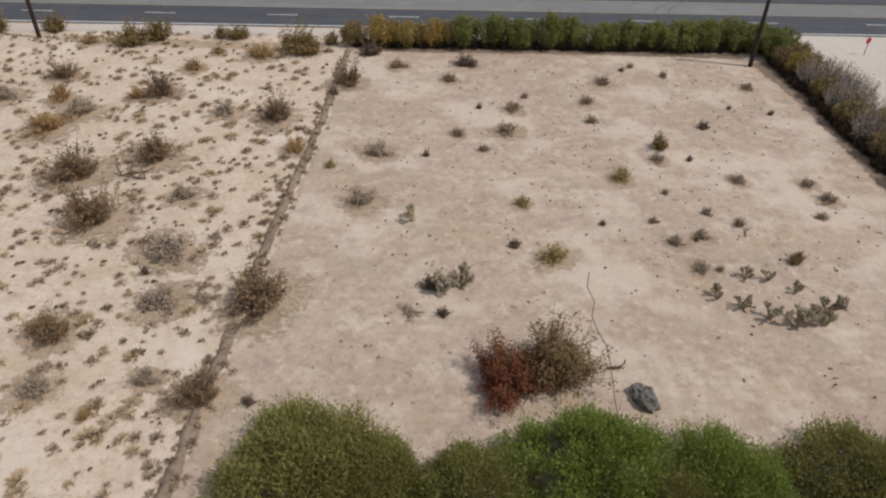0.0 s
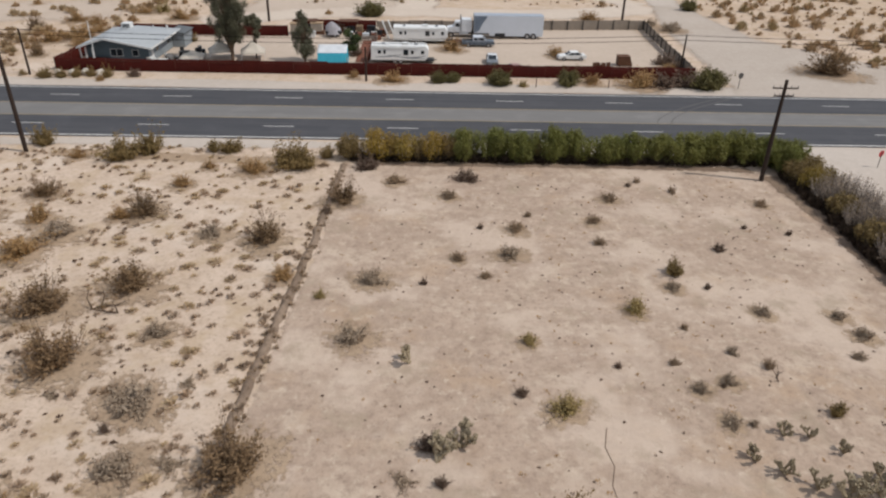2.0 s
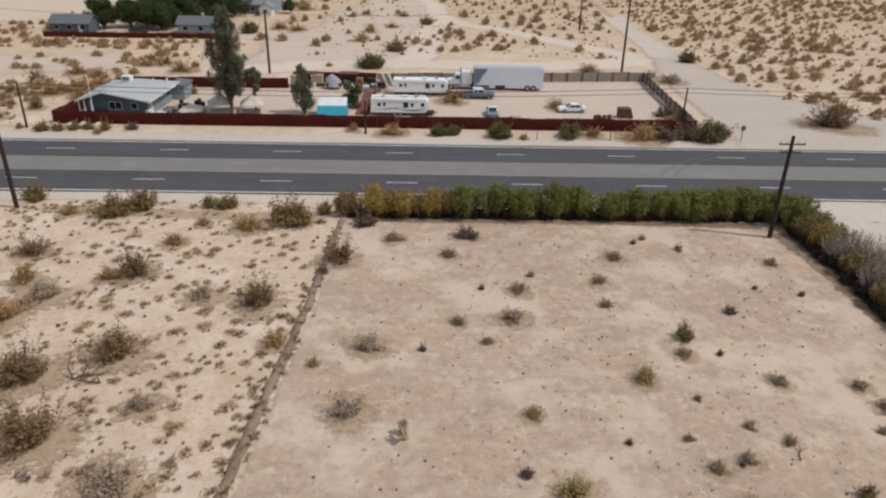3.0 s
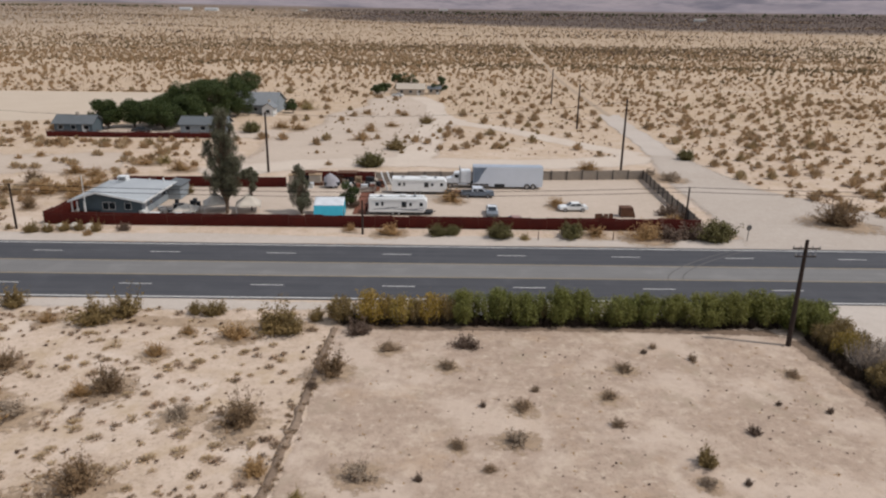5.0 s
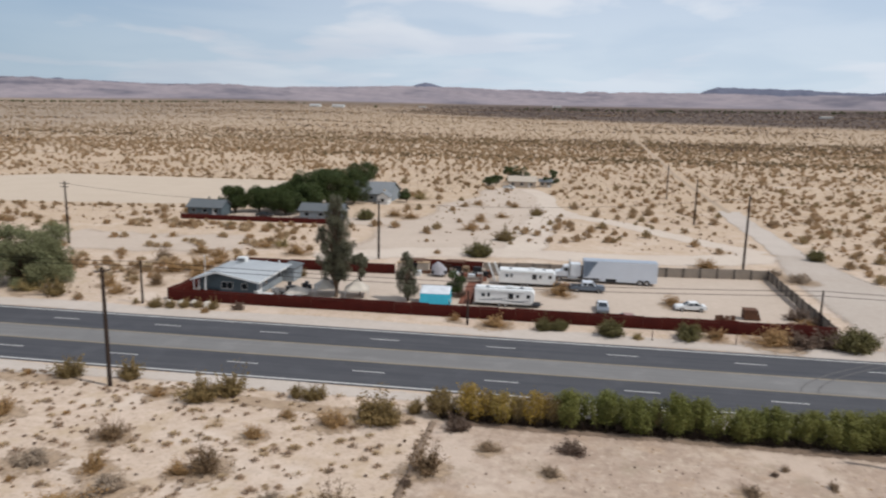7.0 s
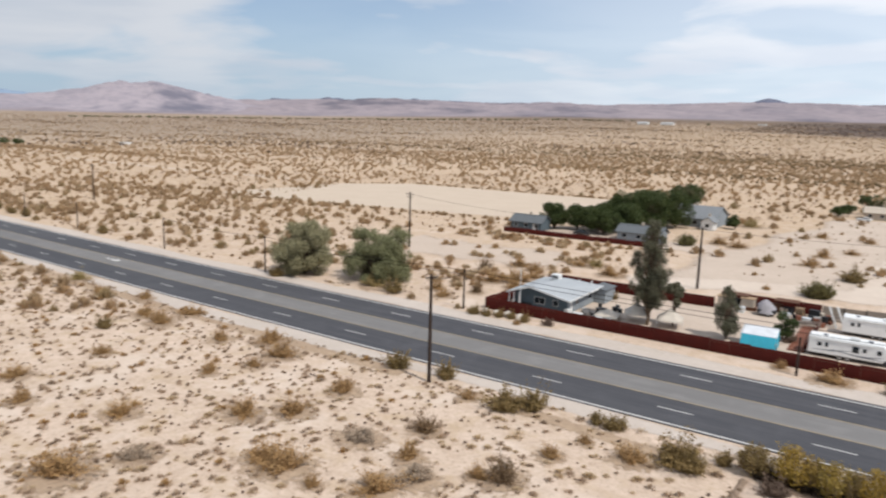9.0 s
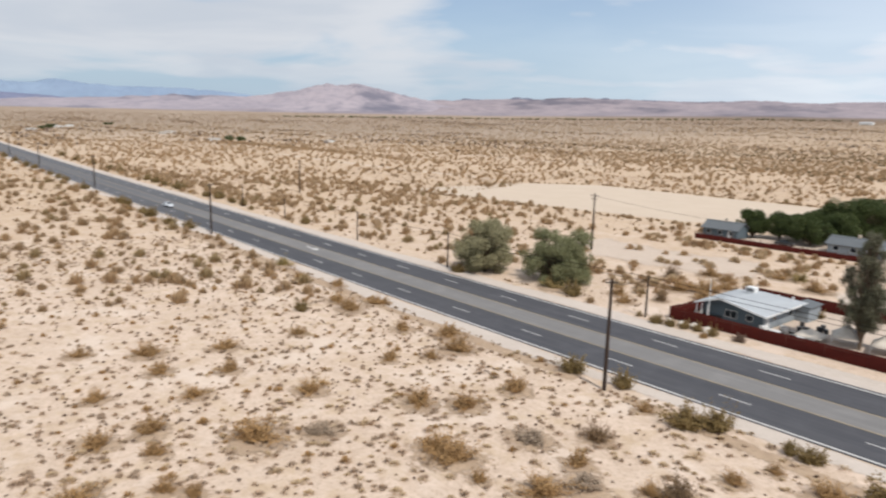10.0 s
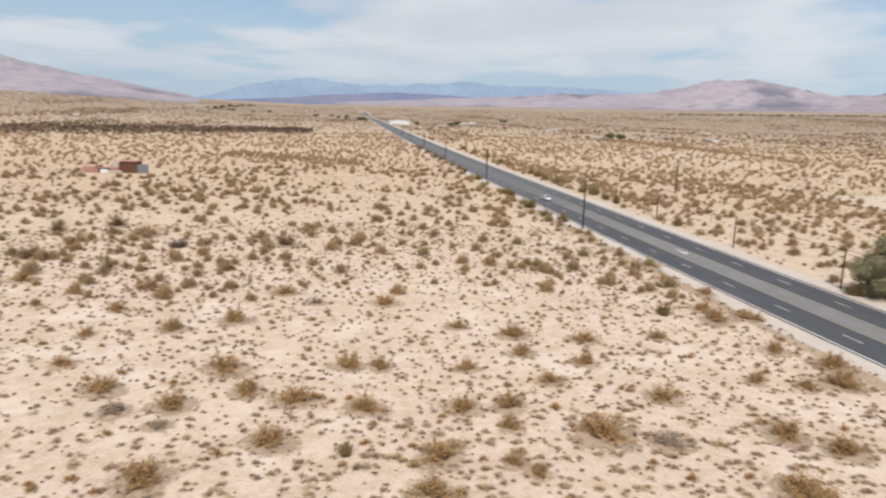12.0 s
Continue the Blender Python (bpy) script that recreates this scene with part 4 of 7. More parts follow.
# ---- houses ----
def window(parent, x, y, z, w, h, axis="y", sign=-1):
    """A framed window set 4 cm proud of a wall facing along the axis."""
    def bx(a0, a1, z0, z1, d0, d1):
        lo, hi = sorted((sign * d0, sign * d1))
        if axis == "y":
            return one_box(x + a0, x + a1, y + lo, y + hi, z + z0, z + z1)
        return one_box(x + lo, x + hi, y + a0, y + a1, z + z0, z + z1)
    wnd = part("window", bx(-w / 2, w / 2, 0, h, -0.02, 0.02), M_trim, parent, "white-framed window")
    n = max(1, round(w / 0.9))
    for i in range(n):
        a = -w / 2 + 0.06 + i * (w - 0.06) / n
        part("pane", bx(a, a + (w - 0.06) / n - 0.06, 0.06, h - 0.06, 0.021, 0.03), M_glass, wnd)


def door(parent, x, y, z, w, h, axis="x", sign=1, material=None):
    lo, hi = sorted((sign * -0.02, sign * 0.03))
    b = one_box(x + lo, x + hi, y - w / 2, y + w / 2, z, z + h) if axis == "x" else one_box(x - w / 2, x + w / 2, y + lo, y + hi, z, z + h)
    return part("door", b, material or M_trim, parent, "white door")


def gable_roof(x0, x1, y0, y1, ridge, eave, top, thick=0.16, along="y"):
    """Roof slab with its ridge at x = ridge (along y) and two slopes."""
    bm = bmesh.new()
    prism(bm, [(x0, eave), (ridge, top), (x1, eave), (x1, eave - thick), (ridge, top - thick), (x0, eave - thick)], y0, y1)
    return bm


def house_main():
    h = thing("house", "blue-grey single-storey house with a low white-grey gabled roof", "house")
    x0, x1, y0, y1, rd = -49.6, -40.4, 106.6, 118.4, -46.4
    bm = bmesh.new()
    prism(bm, [(x0, 0), (x1, 0), (x1, 2.45), (rd, 3.62), (x0, 2.62)], y0, y1)
    for v in bm.verts:
        if v.co.z > 3 and v.co.y > 110:
            v.co.z = 2.75
    part("wall", bm, M_wall_blue, h, "blue-grey painted siding")
    # paler sheet over the east wall puts its sunlight into the colour
    part("side_siding", one_box(x1 - 0.01, x1 + 0.012, y0 + 0.05, y1 - 0.05, 0.1, 2.42), M_wall_light, h, "sunlit pale grey siding")
    # the ridge falls from the front gable to the back eave
    bm = gable_roof(-50.5, -39.5, 105.3, 119.2, rd, 2.62, 3.95)
    for v in bm.verts:
        if v.co.y > 110 and v.co.z > 3:
            v.co.z -= 0.95
    roof = part("roof", bm, M_roof, h, "white-grey roll roofing")
    n = 6
    for i in range(1, n):
        q = i / n
        y, top = 105.3 + q * 13.9, 3.95 - 0.95 * q
        bm = bmesh.new()
        for xa, xb, za, zb in ((-50.5, rd, 2.62, top), (rd, -39.5, top, 2.62)):
            prism(bm, [(xa, za + 0.004), (xb, zb + 0.004), (xb, zb + 0.014), (xa, za + 0.014)], y - 0.03, y + 0.03)
        part("roof_seam", bm, M_roof, roof)
    for xa, xb, za, zb in ((-50.5, rd, 2.62, 3.95), (rd, -39.5, 3.95, 2.62)):
        bm = bmesh.new()
        prism(bm, [(xa, za - 0.24), (xb, zb - 0.24), (xb, zb + 0.03), (xa, za + 0.03)], 105.22, 105.29)
        part("fascia", bm, M_trim, roof, "white fascia board")
    part("roof_edge", one_box(-39.52, -39.44, 105.3, 119.2, 2.36, 2.64), M_trim, roof, "white eave trim")
    cooler = part("roof_cooler", one_box(-47.9, -46.4, 116.2, 117.5, 3.0, 3.95, bevel=0.06), M_white, roof, "white evaporative cooler")
    for k in range(4):
        part("louvre", one_box(-47.7, -46.6, 116.15, 116.2, 3.3 + k * 0.14, 3.37 + k * 0.14), M_dark, cooler)
    part("vent", cyl(bmesh.new(), (-41.2, 118, 2.7), (-41.2, 118, 3.4), 0.14, 0.14), M_trim, roof)
    part("vent", cyl(bmesh.new(), (-43.5, 118.2, 2.8), (-43.5, 118.2, 3.3), 0.1, 0.1), M_trim, roof)
    window(h, -45.2, y0, 1.0, 1.9, 1.15)
    window(h, -42.4, y0, 1.05, 1.0, 1.0)
    window(h, x1, 110.2, 1.1, 1.0, 1.0, "x", 1)
    window(h, x1, 115.5, 1.1, 1.4, 1.0, "x", 1)
    door(h, x1, 108.1, 0.05, 0.95, 2.05)
    for x in (-50.1, -49.3, -48.3):
        part("porch_post", one_box(x - 0.08, x + 0.08, 105.5, 105.66, 0, 2.5), M_trim, h, "white porch post")
    # dark block added as the shade under the porch gable
    part("porch_wall", one_box(-49.5, -46.5, 106.2, 106.55, 0, 0.9), M_dark, h, "dark porch recess")
    bm = bmesh.new()
    prism(bm, [(-40.3, 0), (-38.4, 0), (-38.4, 2.2), (-40.3, 2.5)], 117.2, 121.6)
    part("annex", bm, M_wall_light, h, "pale grey lean-to annex")
    bm = bmesh.new()
    prism(bm, [(-40.6, 2.56), (-38.1, 2.25), (-38.1, 2.35), (-40.6, 2.68)], 117, 121.8)
    part("annex_roof", bm, M_shingle, h)
    part("mast", cyl(bmesh.new(), (-47.9, 105.05, 0), (-47.9, 105.05, 6.5), 0.08, 0.06, 8), M_trim, h, "slim white flag mast")


house_main()


def plain_house(label, x0, x1, y0, y1, eave, top, roof_mat, wall_mat, turn=0.0, along="x", windows=3):
    cx, cy = (x0 + x1) / 2, (y0 + y1) / 2
    w, d = x1 - x0, y1 - y0
    h = thing("house", label, "house", "neighbouring houses", (cx, cy, 0), turn)
    rot = Matrix.Rotation(math.pi / 2, 4, "Z") if along == "x" else Matrix.Identity(4)
    a, b = (d, w) if along == "x" else (w, d)
    bm = bmesh.new()
    prism(bm, [(-a / 2, 0), (a / 2, 0), (a / 2, eave), (0, top - 0.2), (-a / 2, eave)], -b / 2, b / 2)
    bmesh.ops.transform(bm, verts=bm.verts, matrix=rot)
    part("wall", bm, wall_mat, h)
    bm = gable_roof(-a / 2 - 0.6, a / 2 + 0.6, -b / 2 - 0.5, b / 2 + 0.5, 0, eave - 0.1, top)
    bmesh.ops.transform(bm, verts=bm.verts, matrix=rot)
    roof = part("roof", bm, roof_mat, h, "grey shingle roof")
    part("chimney", one_box(-0.3, 0.3, -0.3, 0.3, top - 0.5, top + 0.7), M_far_wall, roof)
    for i in range(windows):
        window(h, -w / 2 + w * (i + 0.5) / windows, -d / 2, 0.9, min(1.3, w / windows * 0.5), 1.1)
    door(h, w * 0.28, -d / 2, 0.02, 0.95, 2.05, "y", -1)
    return h


plain_house("dark grey outbuilding with a shingle roof behind the fence", -93.2, -83.6, 184.5, 190.5, 2.5, 4.3, M_shingle, M_wall_blue)
plain_house("grey house with a shingle roof beside dark trees", -62, -50.5, 186, 192, 2.5, 4.2, M_shingle, M_wall_light)
plain_house("large grey-roofed house behind the shade trees", -62, -46.8, 228, 243, 2.9, 6.1, M_pale_shingle, M_wall_light, -3, "x", 4)
plain_house("garage wing with a white gable end", -49.6, -46.2, 222.5, 227.4, 2.6, 4.1, M_pale_shingle, M_trim, 0, "y", 1)
plain_house("beige stucco house at the end of the drive", -12, -1, 294, 303, 2.6, 4.4, M_far_wall, M_far_wall, 0, "x", 3)
plain_house("low beige outbuilding beside the far house", 0.5, 5.5, 298, 303, 2.4, 3.4, M_shingle, M_far_wall, 0, "x", 2)
for x, y, w, d, h in ((-1234, 160, 14, 34, 8), (-1151, 222, 7, 13, 3.4), (-1340, 296, 8, 16, 4), (-1435, 336, 8, 14, 4), (-1018, 363, 7, 14, 3), (-764, 330, 7, 13, 3.2), (-1092, 397, 8, 15, 3.2), (-725, 455, 7, 11, 3),
                      (-1970, 40, 14, 30, 5), (-1900, 84, 12, 24, 5), (-1560, 96, 12, 20, 4.5), (-1750, 60, 12, 20, 4.5), (-726, 2182, 34, 14, 8), (-657, 2204, 38, 14, 8), (-2180, -300, 20, 50, 7), (-2240, -345, 20, 36, 7),
                      (-1697, -627, 10, 20, 4), (-1203, -354, 8, 10, 3.4), (718, 1973, 30, 12, 6), (40, 2900, 34, 12, 6), (-430, 2450, 24, 12, 5)):
    z = float(terrain(np.array(x), np.array(y)))
    o = plain_house("pale low building far out on the plain", x - w / 2, x + w / 2, y - d / 2, y + d / 2, h * 0.85, h * 1.05, M_tarp_white if x in (-1234, -726, -657, -2180) else M_far_wall, M_trim if x > -1500 else M_far_wall, 0, "x", 3)
    o.location.z = z

# ruin-like pink building
rb = thing("building", "low pink block building with a dark open bay", "building", at=(-299, -65, 0), turn=84)
part("wall", one_box(-11, -2, -3, -2.6, 0, 2.4), M_pink_wall, rb)
part("wall", one_box(-11, -10.6, -3, 4, 0, 2.8), M_pink_wall, rb)
part("wall", one_box(-4.4, -2, -2.5, 4, 0, 4.2), M_far_wall, rb, "pale taller block")
part("bay", one_box(-1.9, 5, -1.5, 4, 0, 4.6), M_rust, rb, "dark red-brown open bay")
part("roof", one_box(-2.2, 5.4, -2, 4.5, 4.6, 4.8), M_pink_wall, rb)
part("screen", one_box(5.2, 9.4, -2.2, -2.0, 0.3, 3.6), M_decal, rb, "blue-grey sheet panel")
part("wall", one_box(-8, 0, -4.6, -4.2, 0, 1.2), M_far_wall, rb)
part("wall", one_box(-16, -11.2, -2, 3, 0, 2.2), M_pink_wall, rb, "low pink side wing")
part("wall", one_box(-8.2, -5.4, -4.9, -4.62, 0.2, 1.7), M_trim, rb, "white painted panel")
part("recess", one_box(-9.8, -5.2, -3.03, -3.005, 0.3, 2.0), M_dark, rb, "dark doorway")

# ---- vehicles ----
def wheel(parent, x, y, r, w=0.22, name="wheel"):
    ty = part(name, cyl(bmesh.new(), (x, y - w / 2, r), (x, y + w / 2, r), r, r, 16), M_tyre, parent, "black tyre")
    part("rim", cyl(bmesh.new(), (x, y - w / 2 - 0.012, r), (x, y + w / 2 + 0.012, r), r * 0.58, r * 0.58, 12), M_rim, ty)


def lofted(outline, half, taper_above, taper):
    """Body from a side outline (x, z); points above a height lean inwards."""
    bm = bmesh.new()
    prism(bm, outline, -half, half)
    for v in bm.verts:
        if v.co.z > taper_above:
            v.co.y *= 1 - taper * min(1.0, (v.co.z - taper_above) / 0.5)
    bmesh.ops.bevel(bm, geom=bm.edges[:], offset=0.05, segments=2, affect="EDGES")
    return bm


def sedan(label, paint, at, turn, roof_tint=None, category="car"):
    c = thing("car", label, category, "cars", at, turn)
    part("body", lofted([(-2.25, 0.35), (2.2, 0.35), (2.28, 0.62), (2.1, 0.78), (1.0, 0.9), (-1.45, 0.95), (-2.2, 0.92), (-2.3, 0.6)], 0.89, 0.8, 0.04), paint, c)
    cab = part("cabin", lofted([(1.0, 0.86), (0.25, 1.36), (-0.9, 1.4), (-1.75, 0.9)], 0.84, 0.9, 0.2), roof_tint or paint, c)
    for s in (-1, 1):
        bm = bmesh.new()
        prism(bm, [(0.78, 0.95), (0.22, 1.30), (-0.28, 1.32), (-0.28, 0.95)], s * 0.80, s * 0.815)
        prism(bm, [(-0.36, 0.95), (-0.36, 1.32), (-0.85, 1.33), (-1.45, 0.97)], s * 0.80, s * 0.815)
        for v in bm.verts:
            v.co.y = s * (0.835 - 0.16 * max(0, v.co.z - 0.95) / 0.4 + 0.012)
        part("side_window", bm, M_glass, cab)
    for x, z in ((1, 1), (-1, 1)):
        bm = bmesh.new()
        if x > 0:
            pts = [(0.99, 0.91), (0.32, 1.345), (0.335, 1.365), (1.01, 0.93)]
        else:
            pts = [(-0.98, 1.385), (-1.68, 0.955), (-1.70, 0.97), (-0.99, 1.40)]
        prism(bm, pts, -0.62, 0.62)
        part("windscreen", bm, M_glass, cab)
    for x in (-1.4, 1.35):
        for y in (-0.8, 0.8):
            wheel(c, x, y, 0.33)
    for y in (-0.6, 0.6):
        part("headlight", one_box(2.2, 2.29, y - 0.17, y + 0.17, 0.62, 0.74), M_insul, c)
    part("bumper", one_box(2.2, 2.33, -0.8, 0.8, 0.34, 0.52, bevel=0.03), paint, c)
    return c


sedan("white sedan parked on dirt", M_white, (25.0, 113.2, 0), 182)
sedan("dark grey hatchback with pale roof parked nose to fence", M_silver, (11.9, 110.2, 0), -92, M_tarp_white)
sedan("white car parked before the far house", M_white, (-11.5, 288, 0), 170)
sedan("white car on the highway", M_tarp_white, (-216, 84.6, 0.085), 2)
sedan("faded pinkish-red car behind the fence", M_faded_red, (15.2, 104.3, 0), 4)
sedan("dark car parked under trees", M_dark, (-72.5, 187.2, 0), 10)


def pickup(label, paint, at, turn):
    c = thing("pickup_truck", label, "pickup truck", at=at, turn=turn)
    part("body", lofted([(-2.75, 0.45), (2.7, 0.45), (2.78, 0.95), (2.6, 1.08), (1.3, 1.15), (-2.75, 1.1)], 0.95, 1.0, 0.03), paint, c)
    cab = part("cabin", lofted([(1.45, 1.1), (0.75, 1.78), (-0.85, 1.8), (-0.95, 1.08)], 0.92, 1.15, 0.14), M_trailer, c, "pale silver cab")
    for s in (-1, 1):
        for x0, x1, xt in ((0.0, 1.15, 0.7), (-0.75, -0.1, -0.1)):
            bm = bmesh.new()
            prism(bm, [(x1, 1.2), (xt, 1.68), (x0 if x0 >= 0 else x0, 1.7), (x0, 1.2)], s * 0.9, s * 0.915)
            for v in bm.verts:
                v.co.y = s * (0.925 - 0.12 * max(0, v.co.z - 1.15) / 0.55)
            part("side_window", bm, M_glass, cab)
    bm = bmesh.new()
    prism(bm, [(1.46, 1.17), (0.82, 1.76), (0.84, 1.79), (1.49, 1.19)], -0.72, 0.72)
    part("windscreen", bm, M_glass, cab)
    part("bed", one_box(-2.6, -1.05, -0.78, 0.78, 1.0, 1.125), M_dark, c, "open dark load bed")
    for x in (-1.7, 1.75):
        for y in (-0.86, 0.86):
            wheel(c, x, y, 0.38, 0.25)
    part("bumper", one_box(2.68, 2.85, -0.9, 0.9, 0.45, 0.65, bevel=0.03), M_rim, c)
    return c


pickup("slate-grey pickup truck parked in the dirt yard", M_blue_paint, (10.3, 121.6, 0), 0)


def travel_trailer(label, at, length, turn, stripes):
    c = thing("travel_trailer", label, "travel trailer", "travel trailers", at, turn)
    h = length / 2
    bm = bmesh.new()
    prism(bm, [(-h, 0.55), (h - 0.5, 0.55), (h, 1.2), (h, 2.2), (h - 0.45, 2.75), (-h, 2.78)], -1.25, 1.25)
    bmesh.ops.bevel(bm, geom=bm.edges[:], offset=0.07, segments=3, affect="EDGES")
    part("body", bm, M_white, c, "white ribbed shell")
    part("chassis", one_box(-h + 0.2, h + 0.9, -0.9, 0.9, 0.36, 0.56), M_dark, c)
    part("hitch", one_box(h + 0.3, h + 1.3, -0.08, 0.08, 0.38, 0.5), M_dark, c)
    for x, w, z, hh in ((-h + 1.3, 0.5, 1.55, 0.5), (-h + 2.1, 0.35, 1.55, 0.6), (h - 3.5, 0.75, 1.35, 0.85), (h - 2.5, 0.4, 1.55, 0.5), (h - 0.9, 0.5, 1.55, 0.55)):
        part("window", one_box(x - w / 2, x + w / 2, -1.275, -1.245, z, z + hh, bevel=0.01), M_glass, c, "dark tinted window")
    part("door", one_box(h - 4.9, h - 4.2, -1.265, -1.245, 0.62, 2.45), M_white, c)
    if stripes:
        for i, (xa, xb, za, zb) in enumerate(((-h + 0.6, 0.4, 1.0, 1.45), (-1.8, h - 0.5, 1.28, 0.82), (0.8, h - 0.4, 0.98, 1.22))):
            bm = bmesh.new()
            prism(bm, [(xa, za), ((xa + xb) / 2, (za + zb) / 2 - 0.16), (xb, zb), (xb, zb + 0.05), ((xa + xb) / 2, (za + zb) / 2 - 0.02), (xa, za + 0.05)], -1.266, -1.252)
            part("decal", bm, M_decal, c, "grey sweeping stripe")
    ac = part("roof_unit", one_box(0.2, 1.3, -0.4, 0.4, 2.77, 3.05, bevel=0.08), M_white, c, "white rooftop air conditioner")
    part("roof_vent", one_box(-h + 1.6, -h + 2.1, -0.25, 0.25, 2.77, 2.9, bevel=0.02), M_decal, c)
    part("roof_vent", one_box(h - 2.2, h - 1.7, -0.25, 0.25, 2.76, 2.9, bevel=0.02), M_decal, c)
    part("awning", cyl(bmesh.new(), (-h + 0.9, -1.3, 2.5), (h - 1.5, -1.3, 2.5), 0.06, 0.06), M_trim, c)
    for x in (-0.75, 0.15):
        for y in (-1.12, 1.12):
            wheel(c, x, y, 0.34)
    return c


travel_trailer("white travel trailer with grey stripes behind the fence", (-2.6, 110.1, 0), 8.9, 0, True)
travel_trailer("white travel trailer parked in the back row", (0.4, 123.9, 0), 9.4, 0, False)


def semi():
    t = thing("semi_trailer", "long white box semi-trailer with tandem wheels", "semi-trailer", at=(16.1, 128.9, 0), turn=0)
    part("box", one_box(-6.2, 6.2, -1.28, 1.28, 0.95, 4.0, bevel=0.04), M_trailer, t, "smooth white trailer skin")
    part("drop_side", one_box(-3.4, 6.15, -1.27, 1.27, 0.5, 0.96, bevel=0.02), M_trailer, t, "white drop-frame side")
    part("roof", one_box(-6.15, 6.15, -1.22, 1.22, 4.004, 4.04), M_trailer_roof, t, "grey-blue trailer roof")
    part("nose", one_box(-6.26, -6.205, -1.2, 1.2, 1.05, 3.95), M_trailer_roof, t, "grey front panel")
    bm = bmesh.new()
    prism(bm, [(-6.15, 3.9), (-3.8, 3.9), (-4.7, 2.6), (-5.3, 1.4), (-6.15, 1.0)], -1.296, -1.284)
    part("panel", bm, M_nose, t, "slanted slate-blue panel on the side")
    part("underframe", one_box(-5.6, 6.0, -0.6, 0.6, 0.6, 0.95), M_dark, t)
    part("side_box", one_box(-2.4, -0.6, -1.29, -1.2, 0.42, 0.98), M_dark, t, "dark belly locker")
    for x in (3.4, 4.5):
        for y in (-1.14, 1.14):
            wheel(t, x, y, 0.52, 0.4)
    for i in range(3):
        part("rivet_rail", one_box(-3.0 + i * 3.1 - 0.015, -3.0 + i * 3.1 + 0.015, -1.288, -1.281, 1.05, 3.95), M_trailer, t)
    c = thing("truck_tractor", "white cab-over truck tractor with sleeper", "truck", at=(8.0, 129.1, 0), turn=180)
    part("frame", one_box(-3.4, 2.6, -0.5, 0.5, 0.6, 0.95), M_dark, c)
    part("sleeper", one_box(-1.5, 0.4, -1.15, 1.15, 1.0, 3.2, bevel=0.1), M_truck_white, c)
    cab = part("cab", lofted([(0.4, 0.95), (2.9, 0.95), (2.95, 1.7), (1.75, 1.9), (1.45, 2.75), (0.4, 2.85)], 1.1, 1.9, 0.08), M_truck_white, c)
    for s in (-1, 1):
        part("side_window", one_box(0.7, 1.4, s * 1.08 - 0.02, s * 1.08 + 0.02, 1.95, 2.5), M_glass, cab)
        part("exhaust", cyl(bmesh.new(), (0.45, s * 1.2, 1.0), (0.45, s * 1.2, 3.7), 0.08, 0.08), M_rim, c)
        part("fuel_tank", cyl(bmesh.new(), (-0.9, s * 1.0, 0.75), (0.7, s * 1.0, 0.75), 0.3, 0.3, 14), M_rim, c)
    for x, y in ((2.2, -0.95), (2.2, 0.95), (-1.9, -0.9), (-1.9, 0.9), (-3.0, -0.9), (-3.0, 0.9)):
        wheel(c, x, y, 0.5, 0.35)


semi()

# ---- yard things ----
t = thing("tarp_canopy", "white-topped canopy with turquoise tarpaulin sides", "canopy", at=(-13.0, 109.3, 0), turn=3)
t.scale = (1.25, 1.15, 1.0)
for x in (-1.6, 1.6):
    for y, z in ((-1.5, 1.85), (0.9, 2.3)):
        part("leg", cyl(bmesh.new(), (x, y, 0), (x, y, z), 0.03, 0.03, 6), M_trim, t)
V, F = [], []
for i in range(17):
    for j in range(15):
        x, y = -1.8 + i * 3.6 / 16, -1.7 + j * 2.8 / 14
        V.append((x, y, 1.89 + (y + 1.7) * 0.2 - 0.07 * math.sin(i / 16 * math.pi) * math.sin(j / 14 * math.pi) + 0.025 * noise.noise((x * 2, y * 2, 3))))
for i in range(16):
    for j in range(14):
        F.append((i * 15 + j, i * 15 + 15 + j, i * 15 + 16 + j, i * 15 + 1 + j))
top = part("canopy_top", np_mesh("canopy_top", V, F, M_tarp_white), M_tarp_white, t, "white tarpaulin roof")
top.modifiers.new("thick", "SOLIDIFY").thickness = 0.02
V, F = [], []
for i in range(33):
    x = -1.75 + i * 3.5 / 32
    for j in range(6):
        V.append((x + 0.02 * math.sin(j * 2.1), -1.73 - 0.55 * (1 - j / 5) + 0.035 * noise.noise((x * 2.5, j * 0.5, 4)), 0.12 + j * 0.35))
for i in range(32):
    for j in range(5):
        F.append((i * 6 + j, i * 6 + 6 + j, i * 6 + 7 + j, i * 6 + 1 + j))
part("side_curtain", np_mesh("side_curtain", V, F, M_teal), M_teal, t, "taut turquoise tarpaulin front")
V, F = [], []
for i in range(17):
    y = -1.7 + i * 2.7 / 16
    for j in range(4):
        V.append((1.76 + 0.12 * (1 - j / 3) + 0.03 * noise.noise((y * 2, j, 6)), y, 0.15 + (1.7 + (y + 1.7) * 0.2) * j / 3))
for i in range(16):
    for j in range(3):
        F.append((i * 4 + j, i * 4 + 4 + j, i * 4 + 5 + j, i * 4 + 1 + j))
part("side_curtain", np_mesh("side_curtain", V, F, M_teal), M_teal, t, "turquoise tarpaulin side")


